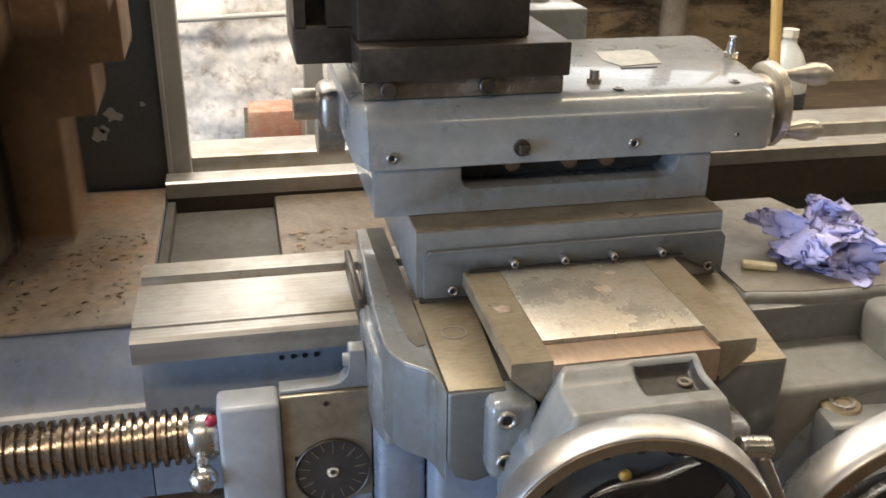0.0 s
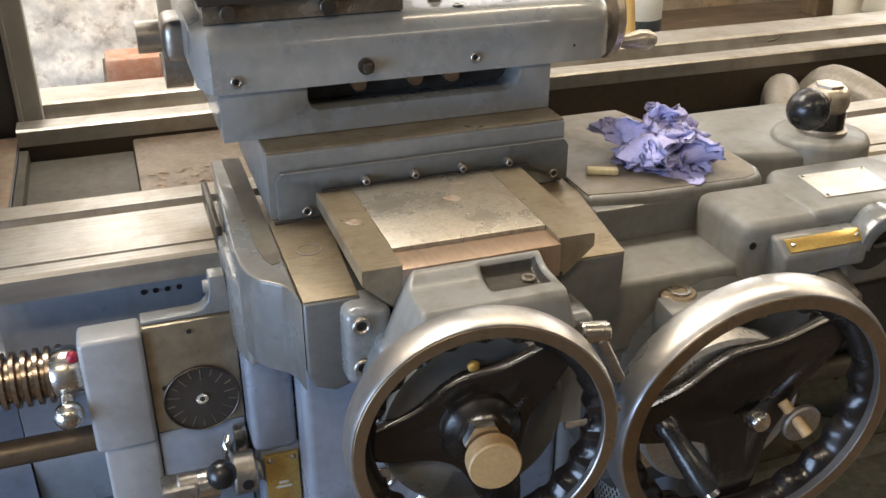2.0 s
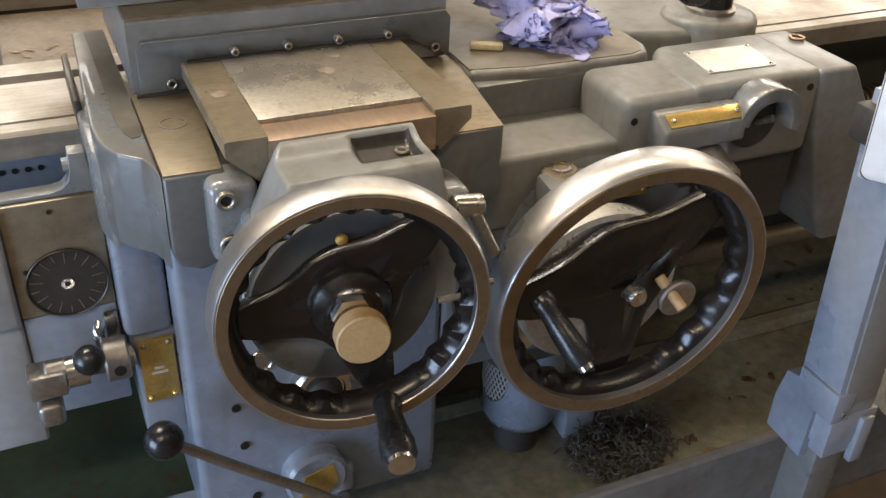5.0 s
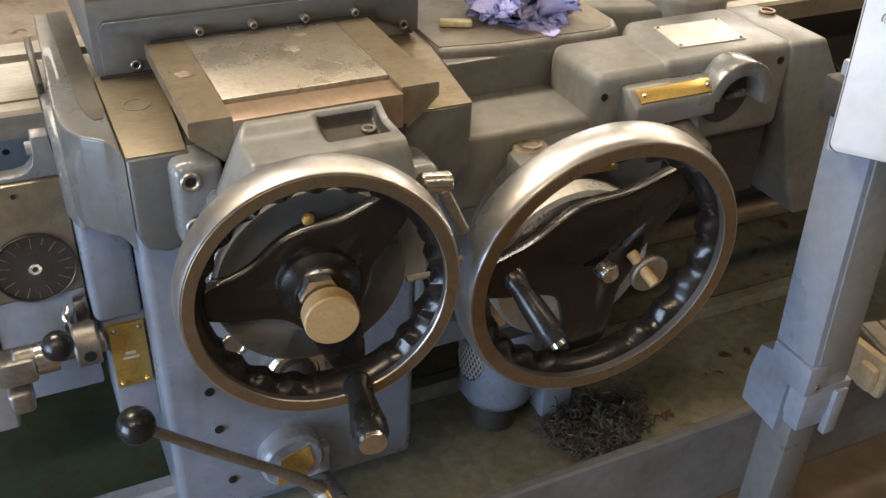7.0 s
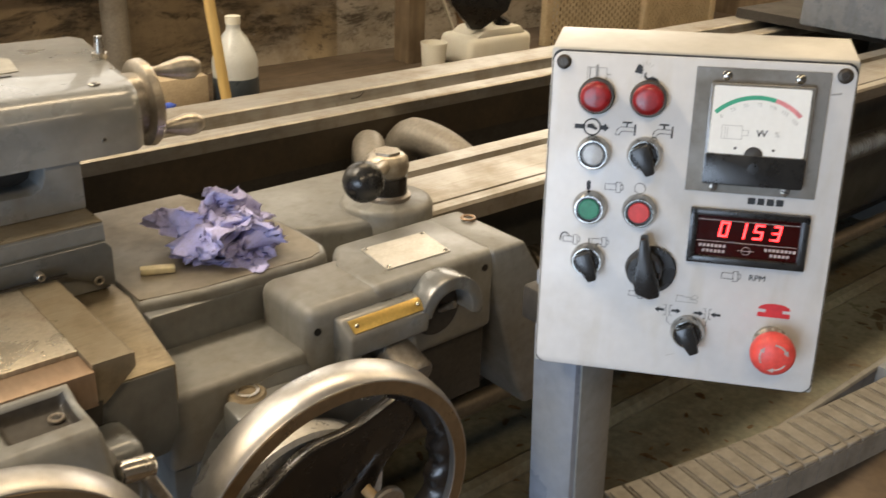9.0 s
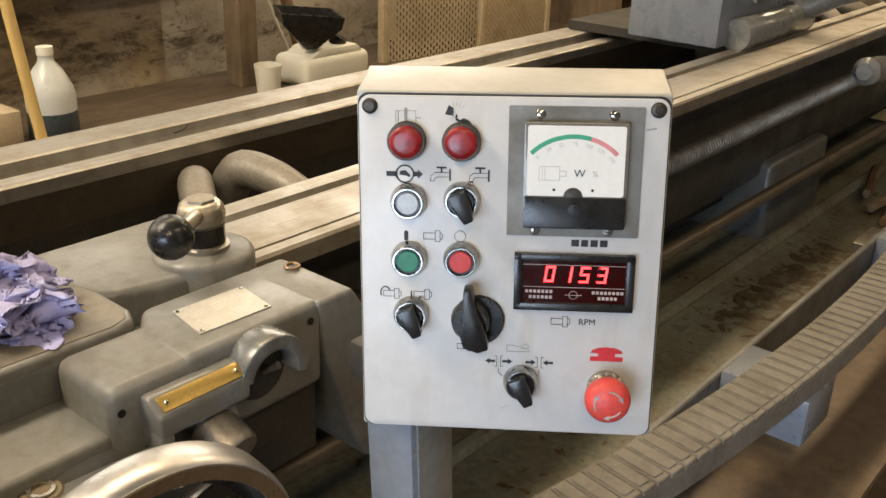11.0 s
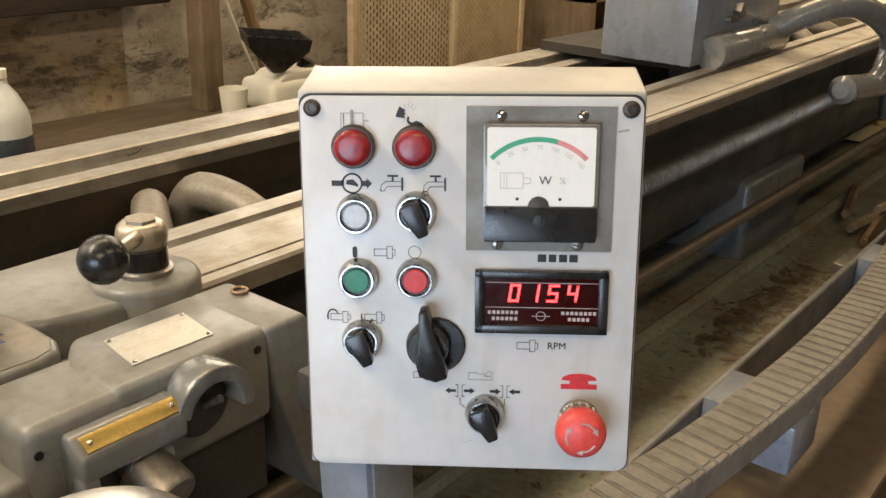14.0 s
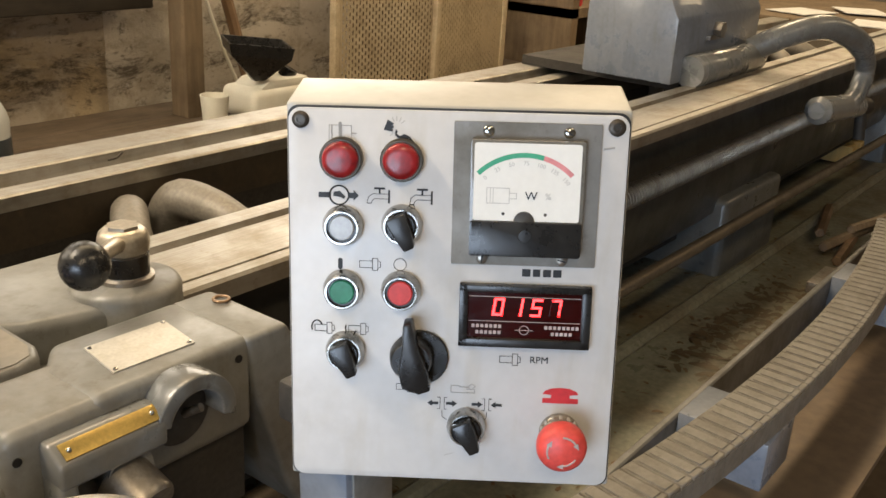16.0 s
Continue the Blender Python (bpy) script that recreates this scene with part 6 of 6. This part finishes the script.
# the column's blue is cool light put into the paint
part("column", prism([(0.5845, 0.56), (0.6445, 0.56), (0.616, 1.0), (0.557, 1.0)], "y", -0.172, -0.114, 0.002), PAINT_B, post)
# warmer grey strip: the front face's different lighting painted on
part("face_tone_strip", prism([(0.587, 0.64), (0.637, 0.64), (0.6145, 0.985), (0.565, 0.985)], "y", -0.1745, -0.1715, 0.001), PAINT_M, post)
part("clamp_block", joined(prism([(-0.1762, 0.62), (-0.150, 0.62), (-0.150, 0.548), (-0.093, 0.552), (-0.093, 0.600), (-0.10, 0.640), (-0.118, 0.645), (-0.118, 0.66), (-0.1762, 0.66)], "x", 0.5735, 0.60, 0.001), box(0.580, 0.648, -0.1745, -0.10, 0.575, 0.622, 0.002)), PAINT_B, post)
part("clamp_ear", box(0.622, 0.640, -0.1805, -0.1705, 0.548, 0.615, 0.002), PAINT_B, post)
part("arm", box(0.585, 0.628, -0.165, -0.12, 0.34, 0.60, 0.004), PAINT_D, post)
screw((0.590, -0.1762, 0.630), (0, -1, 0), 0.004, post)
# dark iron colour here stands for the shade below the enclosure
part("top_bracket", box(0.545, 0.66, -0.205, -0.108, 0.948, 0.985, 0.004), IRON, post, "steel bracket, darkened for the shade under the panel")

# ---------------------------------------------------------------- things lying on the saddle


def crumpled(c, size, seed, level=6, tips=()):
    """Crumpled paper: one closed skin pushed about sideways, so that it folds over itself in creases."""
    bm = bmesh.new()
    bmesh.ops.create_icosphere(bm, subdivisions=level, radius=1)
    o = Vector((seed * 1.7, -seed * 2.3, seed * 0.6))

    def push(p, f, k):
        v = Vector((noise.noise(p * f + o + Vector((k, 0, 0))), noise.noise(p * f - o + Vector((0, k, 0))), noise.noise(p * f + o * 2 + Vector((0, 0, k)))))
        return Vector([0.55 * (abs(a) - 0.22) * (1 if a > 0 else -1) + 0.7 * a for a in v])

    for v in bm.verts:
        p = v.co.copy()
        q = p * 0.80 + 0.62 * push(p, 1.5, 3)
        q += 0.50 * push(q, 2.9, 7)
        q += 0.10 * push(q, 6.0, 11)
        q += 0.025 * push(q, 15.0, 17)
        for d, reach, sharp in tips:
            k = p.dot(Vector(d).normalized())
            if k > 0:
                q += p * reach * k ** sharp
        q.z = -0.5 + abs(q.z + 0.5) * (1.0 if q.z > -0.5 else 0.08)
        v.co = Vector((q.x * size[0], q.y * size[1], (q.z + 0.5) * size[2]))
    bm.transform(Matrix.Translation(c))
    return bm


rag = crumpled((0.368, 0.160, 0.974), (0.054, 0.060, 0.032), 4, 6, (((-0.70, 0.66, 0.28), 0.62, 20), ((0.62, -0.78, -0.2), 0.30, 14), ((0.5, 0.6, 0.62), 0.22, 8)))
single("paper_towel", rag, RAG, "crumpled lavender paper towel stained with black oil, on the saddle", "paper towel", smooth=40, where=(0.36, 0.16, 0.974))
chalk = box(-0.017, 0.017, -0.0055, 0.0055, 0, 0.007, 0.002)
chalk.transform(Matrix.Rotation(radians(-24), 4, "Z"))
ob = single("plastic_strip", chalk, IVORY, "small ivory plastic strip beside the towel", "plastic strip")
ob.location = (0.281, 0.146, 0.9745)

curl = tube(curve([(1.000, 0.814, 0.8945), (1.020, 0.818, 0.8950), (1.036, 0.824, 0.9005), (1.040, 0.834, 0.8950)]), 0.0018, 6)
single("steel_chip", curl, TOOLBLK, "dark curled steel chip on the rear way", "chip", where=(1.020, 0.818, 0.8925))


def blot(name, c, r, seed, material, parent, axis):
    """A thin stain with a ragged edge."""
    bm = bmesh.new()
    vs = []
    for k in range(30):
        a = math.pi * k / 15
        g = r * (0.75 + 0.45 * noise.noise((math.cos(a) * 1.5 + seed, math.sin(a) * 1.5, seed)) + 0.2 * noise.noise((math.cos(a) * 5, math.sin(a) * 5, seed)))
        vs.append(bm.verts.new((c[0] + g * math.cos(a), c[1] + (g * 0.8 * math.sin(a) if axis == "z" else 0), c[2] + (g * math.sin(a) if axis == "y" else 0))))
    bm.faces.new(vs)
    bmesh.ops.recalc_face_normals(bm, faces=bm.faces)
    return part(name, bm, material, parent)


STAIN = mat("red_brown_rust_stain", (0.30, 0.22, 0.16), 0.45, 0.5, (0.42, 0.37, 0.31), 0.9, 60, 0.1, (200, 200, 200), 0.0, 0.1, edge=0.45)
blot("rust_stain", (0.0850, 0.0820, 1.0008), 0.012, 3, STAIN, cs, "z")
blot("rust_stain", (0.1030, 0.1120, 1.0008), 0.007, 9, STAIN, cs, "z")
blot("oil_stain", (-0.018, 0.06, 1.0005), 0.011, 7, STAIN, cs, "z")

# ---------------------------------------------------------------- tailstock
tail = thing("tailstock", "grey tailstock with a long curved clamp lever", "tailstock", (2.6, 0.5, 0.93))
part("body", joined(prism([(0.385, 0.933), (0.385, 1.10), (0.43, 1.18), (0.58, 1.18), (0.65, 1.12), (0.65, 0.933)], "x", 2.37, 2.95, 0.008), box(2.40, 2.9, 0.43, 0.59, 1.17, 1.5, 0.04, 4)), PAINT_B, tail, smooth=40)
part("base_roll", lathe([(0.0, 0.0), (0.040, 0.0), (0.044, 0.006), (0.044, 0.45), (0.034, 0.464), (0.0, 0.468)], (2.43, 0.362, 0.965), (1, 0, 0), 28), PAINT, tail)
part("clamp_bolt", joined(cyl((2.62, 0.386, 1.06), (2.62, 0.362, 1.06), 0.022, seg=6), box(2.56, 2.66, 0.372, 0.386, 1.035, 1.045)), DULL, tail)
part("base_plate", box(2.46, 3.05, 0.40, 0.90, 0.906, 0.932), IRON, tail)
lv = part("clamp_lever", tube(curve([(2.84, 0.36, 0.985), (2.89, 0.27, 1.04), (2.98, 0.19, 1.062), (3.12, 0.13, 1.01), (3.20, 0.12, 0.93), (3.16, 0.12, 0.86), (3.08, 0.12, 0.83)]), [0.036] * 20 + [0.030] * 17, 16), PAINT, tail, "thick curved cast lever")
part("lever_boss", cyl((2.84, 0.14, 0.845), (3.20, 0.12, 0.815), 0.040, 0.036, bev=0.016), PAINT, lv)
part("lever_pin", joined(cyl((3.19, 0.12, 0.815), (3.30, 0.12, 0.80), 0.028), cyl((3.26, 0.12, 0.80), (3.26, 0.11, 0.70), 0.018)), IRON, lv)

# ---------------------------------------------------------------- behind the lathe
bench = thing("rear_bench", "dark dirty wooden bench along the wall", "bench", (1.5, 1.5, 0))
for k in range(5):
    part("top_board", box(-0.235, 4.2, 1.12 + 0.155 * k, 1.272 + 0.155 * k, 0.645, 0.6885 + 0.0015 * (k % 2), 0.003), BENCH, bench)
part("front_board", box(-0.235, 4.2, 1.12, 1.16, 0.0, 0.6445), BENCH, bench)
single("wall_timber", box(0.30, 1.80, 1.76, 1.885, 1.005, 1.17, 0.006), mat("black_old_timber", (0.035, 0.027, 0.019), 0.8, 0, (0.015, 0.011, 0.008), 0.7, 7, 0.3, (10, 80, 60), 0.2, 0.25), "blackened old timber along the wall", "timber", where=(1.0, 1.82, 1.0))
for x, w, m, lab in ((1.862, 0.068, WOOD, "weathered square timber post against the wall"), (0.93, 0.07, RAWIRON, "grey pipe post against the wall")):
    single("timber_post" if m is WOOD else "pipe_post", (box(x - w / 2, x + w / 2, 1.66, 1.735, 0.69, 2.2, 0.004) if m is WOOD else cyl((x, 1.78, 0.69), (x, 1.78, 2.2), w / 2)), m, lab, "post", "wall posts", where=(x, 1.78, 0.69))
single("batten", cyl((2.125, 1.70, 0.69), (2.03, 1.80, 1.25), 0.019, seg=8, bev=0.002), mat("brown_batten_wood", (0.17, 0.10, 0.05), 0.7, 0, (0.09, 0.055, 0.03), 0.6, 12, 0.2, (90, 90, 9)), "thin brown batten leaning on the wall", "batten", where=(2.125, 1.70, 0.69))
single("pole", cyl((1.03, 1.36, 0.66), (0.93, 1.42, 1.7), 0.013, seg=14), PINE, "yellow pine pole leaning on the bench", "pole", where=(1.0, 1.4, 0.66))
bo = thing("plastic_bottle", "cloudy plastic bottle half full of dark fluid", "bottle", (1.155, 1.56, 0.69))
part("bottle_body", lathe([(0.0, 0.0), (0.056, 0.0), (0.060, 0.008), (0.060, 0.115), (0.055, 0.135), (0.036, 0.175), (0.020, 0.195), (0.018, 0.205), (0.018, 0.215), (0.0, 0.215)], (1.155, 1.56, 0.69), (0, 0, 1), 28), BOTTLE, bo, smooth=50)
part("fluid", lathe([(0.0, 0.001), (0.057, 0.001), (0.0610, 0.008), (0.0610, 0.075), (0.0, 0.075)], (1.155, 1.56, 0.69), (0, 0, 1), 28), FLUID, bo, "dark fluid")
part("cap", cyl((1.155, 1.56, 0.902), (1.155, 1.56, 0.922), 0.020), CANWHITE, bo)
jc = thing("jerrycan", "milky white plastic jerrycan with a black cap", "jerrycan", (2.09, 1.56, 0.69))
part("can_body", box(1.95, 2.23, 1.50, 1.66, 0.6905, 0.785, 0.025, 4), CANWHITE, jc, smooth=50)
part("can_shoulder", prism([(1.97, 0.775), (2.02, 0.806), (2.18, 0.806), (2.215, 0.775)], "y", 1.51, 1.64, 0.01), CANWHITE, jc)
part("cap", cyl((2.13, 1.56, 0.80), (2.14, 1.55, 0.826), 0.026), BLACK, jc)
fu = bmesh.new()
top = [(1.84, 1.50, 0.952), (2.06, 1.42, 0.925), (2.13, 1.56, 0.935), (1.91, 1.63, 0.962)]
mid = [(1.85, 1.505, 0.912), (2.055, 1.43, 0.885), (2.12, 1.56, 0.895), (1.915, 1.625, 0.922)]
low = [(1.975, 1.525, 0.808), (2.005, 1.515, 0.808), (2.015, 1.545, 0.808), (1.985, 1.555, 0.808)]
core = Vector((2.0, 1.53, 0.808))
top, mid = [[tuple(core + (Vector(p) - core) * 0.86) for p in L] for L in (top, mid)]
hub = Vector((1.985, 1.53, 0.91))
inn = [tuple(Vector(p) * 0.94 + hub * 0.06) for p in top]
bot = [tuple(Vector(p) * 0.90 + hub * 0.10 + Vector((0, 0, 0.010))) for p in mid]
loops = [[fu.verts.new(p) for p in L] for L in (low, mid, top, inn, bot)]
for A, B in zip(loops, loops[1:]):
    for k in range(4):
        fu.faces.new((A[k], A[(k + 1) % 4], B[(k + 1) % 4], B[k]))
fu.faces.new(loops[-1])
bmesh.ops.recalc_face_normals(fu, faces=fu.faces)
single("funnel", fu, BLACK, "black rectangular plastic funnel on the jerrycan", "funnel", where=(1.985, 1.53, 0.808), smooth=20)
single("paper_cup", lathe([(0.0, 0.0), (0.034, 0.0), (0.042, 0.09), (0.039, 0.09), (0.033, 0.01), (0.0, 0.01)], (1.84, 1.55, 0.69), (0, 0, 1), 24), CANWHITE, "white plastic cup on the bench", "cup", where=(1.84, 1.55, 0.69))
single("wall_cable", tube(curve([(1.99, 1.84, 1.5), (2.00, 1.83, 1.2), (2.03, 1.81, 1.02), (2.07, 1.78, 0.86), (2.12, 1.74, 0.70)]), 0.0052, 8), CANWHITE, "white cable hanging down the wall", "cable", where=(2.0, 1.8, 0.7))
single("hanging_hose", tube(curve([(1.98, 1.86, 1.5), (1.96, 1.85, 1.2), (2.0, 1.84, 1.05), (2.03, 1.84, 0.98)]), 0.008, 8), IRON, "dark hose hanging on the wall", "hose", where=(2.0, 1.85, 1.0))
single("round_tin", joined(ring((1.28, 1.22, 0.69), (0, 0, 1), 0.085, 0.079, 0.06, 40, 0.002), cyl((1.28, 1.22, 0.69), (1.28, 1.22, 0.70), 0.08)), DULL, "shallow round tin on the bench", "tin", where=(1.28, 1.22, 0.69))
single("wood_block", box(0.93, 1.07, 1.55, 1.70, 0.69, 0.78, 0.004), CARD, "pale offcut of wood on the bench", "wood block", where=(1.0, 1.6, 0.69))
single("wood_block", box(0.98, 1.12, 1.30, 1.42, 0.69, 0.74, 0.004), CARD, "pale offcut of wood on the bench", "wood block", where=(1.05, 1.36, 0.69))
single("blue_rag", crumpled((0.80, 1.32, 0.69), (0.07, 0.06, 0.09), 12, 4), BLUECLOTH, "small blue rag on the bench", "rag", where=(0.8, 1.32, 0.69))
single("old_brick", box(-0.225, -0.105, 1.50, 1.60, 0.69, 0.785, 0.008), BRICKRED, "reddish brick standing on the bench", "brick", where=(-0.12, 1.55, 0.69))
single("conduit", cyl((-0.42, 1.86, 0.93), (0.05, 1.86, 0.945), 0.008, seg=10), GREYP, "thin conduit on the white wall", "conduit", where=(-0.2, 1.86, 0.93))
single("steel_upright", box(-0.106, -0.066, 1.30, 1.34, 0.69, 1.7, 0.003), GREYP, "grey steel upright behind the bed", "upright", where=(0.03, 1.32, 0.69))

# perforated guard cage
cage = thing("perforated_cage", "tan cage of perforated sheet steel", "cage", (3.0, 1.6, 0.5))


def mesh_sheet(p0, p1, z0, z1, pitch=0.022):
    """Perforated sheet: a lattice of narrow strips with slot holes between."""
    p0, p1 = Vector((*p0, 0)), Vector((*p1, 0))
    d = p1 - p0
    n = int(d.length / pitch)
    dv = d.normalized()
    nrm = Vector((-dv.y, dv.x, 0)) * 0.002
    bm = bmesh.new()

    def bar(a, b, za, zb):
        q = [a - nrm, b - nrm, b + nrm, a + nrm]
        lo = [bm.verts.new((p.x, p.y, za)) for p in q]
        hi = [bm.verts.new((p.x, p.y, zb)) for p in q]
        bm.faces.new((lo[0], lo[1], hi[1], hi[0])), bm.faces.new((lo[2], lo[3], hi[3], hi[2]))

    for k in range(n + 1):
        a = p0 + dv * (k * pitch)
        bar(a, a + dv * pitch * 0.42, z0, z1)
    rows = int((z1 - z0) / (pitch * 1.7))
    for k in range(n):
        for r in range(rows):
            z = z0 + (r + 0.5 * (k % 2)) * pitch * 1.7
            a = p0 + dv * ((k + 0.42) * pitch)
            bar(a, a + dv * pitch * 0.58, z, z + pitch * 0.7)
    return bm


part("perforated_sheet", mesh_sheet((2.44, 1.62), (2.86, 1.56), 0.60, 1.45, 0.0145), CAGE, cage)
part("perforated_sheet", mesh_sheet((2.90, 1.55), (3.34, 1.58), 0.60, 1.45, 0.0145), CAGE, cage)
for x, y in ((2.425, 1.63), (2.88, 1.555), (3.355, 1.585)):
    part("cage_post", box(x - 0.014, x + 0.014, y - 0.014, y + 0.014, 0.0, 1.5, 0.003), CAGE, cage)
# added sheet behind the holes, standing in for the dim inside
part("shade_backing", box(2.6, 3.4, 1.72, 1.73, 0.6, 1.5), WOOD, cage)
single("plank", box(2.95, 3.75, 1.15, 1.30, 0.6905, 0.73, 0.003), PINE, "pale plank behind the bed", "plank", where=(3.3, 1.2, 0.69))
single("shelf_unit", joined(box(3.6, 3.65, 1.4, 1.8, 0, 1.6), box(4.2, 4.25, 1.4, 1.8, 0, 1.6), box(3.6, 4.25, 1.4, 1.8, 0.9, 0.94), box(3.6, 4.25, 1.4, 1.8, 0.4, 0.44)), WOOD, "brown wooden shelf unit far behind", "shelf", where=(3.9, 1.6, 0))
single("red_can", cyl((3.75, 1.5, 0.94), (3.75, 1.5, 1.05), 0.05), REDINK, "red can on the wooden shelf", "can", where=(3.75, 1.5, 0.94))
tb2 = thing("work_table", "wooden table at the far end with papers", "table", (4.9, 0.9, 0))
part("tabletop", box(4.7, 6.2, 0.3, 1.6, 0.86, 0.90, 0.004), WOOD, tb2)
for x, y in ((4.75, 0.35), (6.1, 0.35), (4.75, 1.5), (6.1, 1.5)):
    part("leg", box(x, x + 0.06, y, y + 0.06, 0, 0.86), WOOD, tb2)
for k, (x, y, a) in enumerate(((4.85, 0.5, 10), (5.0, 0.9, -15), (5.3, 0.7, 30))):
    b = box(-0.15, 0.15, -0.11, 0.11, 0, 0.004)
    b.transform(Matrix.Rotation(radians(a), 4, "Z"))
    o = single("paper_sheet", b, PAPER, "white paper sheets on the table", "paper", "papers")
    o.location = (x, y, 0.901 + 0.005 * k)
single("wood_crate", joined(box(4.02, 4.32, 0.30, 0.50, 0.43, 0.46), box(4.02, 4.06, 0.30, 0.50, 0.46, 0.50), box(4.15, 4.19, 0.30, 0.50, 0.46, 0.50), box(4.28, 4.32, 0.30, 0.50, 0.46, 0.50)), PINE, "small pale wooden crate under the bed", "crate", where=(4.17, 0.4, 0.43))


def motions():
    rows, t = [], 0.0
    while t < 16.0 + 1e-6:
        rows.append((t, Matrix.Translation(CHUCK) @ Matrix.Rotation(radians(924.0 * t), 4, "X")))
        t += 0.0666666667
    walk(chuck, rows)
    # the display's last figure: 3, 4, 3, 6, 4, 7
    steps = ((9.1, "bcfg"), (10.15, "abcdg"), (11.3, "acdefg"), (13.1, "bcfg"), (15.1, "abc"))
    for sg, (flap, place) in FLAPS.items():
        on = sg in "abcdg"
        turn = 0 if on else 180
        rows = [(0.0, place @ Matrix.Rotation(radians(turn), 4, "X"))]
        for t, lit in steps:
            if (sg in lit) != on:
                on = not on
                for k in range(4):
                    rows.append((t + k / 30, place @ Matrix.Rotation(radians(turn + 60 * k), 4, "X")))
                turn += 180
        rows.append((16.0, place @ Matrix.Rotation(radians(turn), 4, "X")))
        walk(flap, rows)


motions()
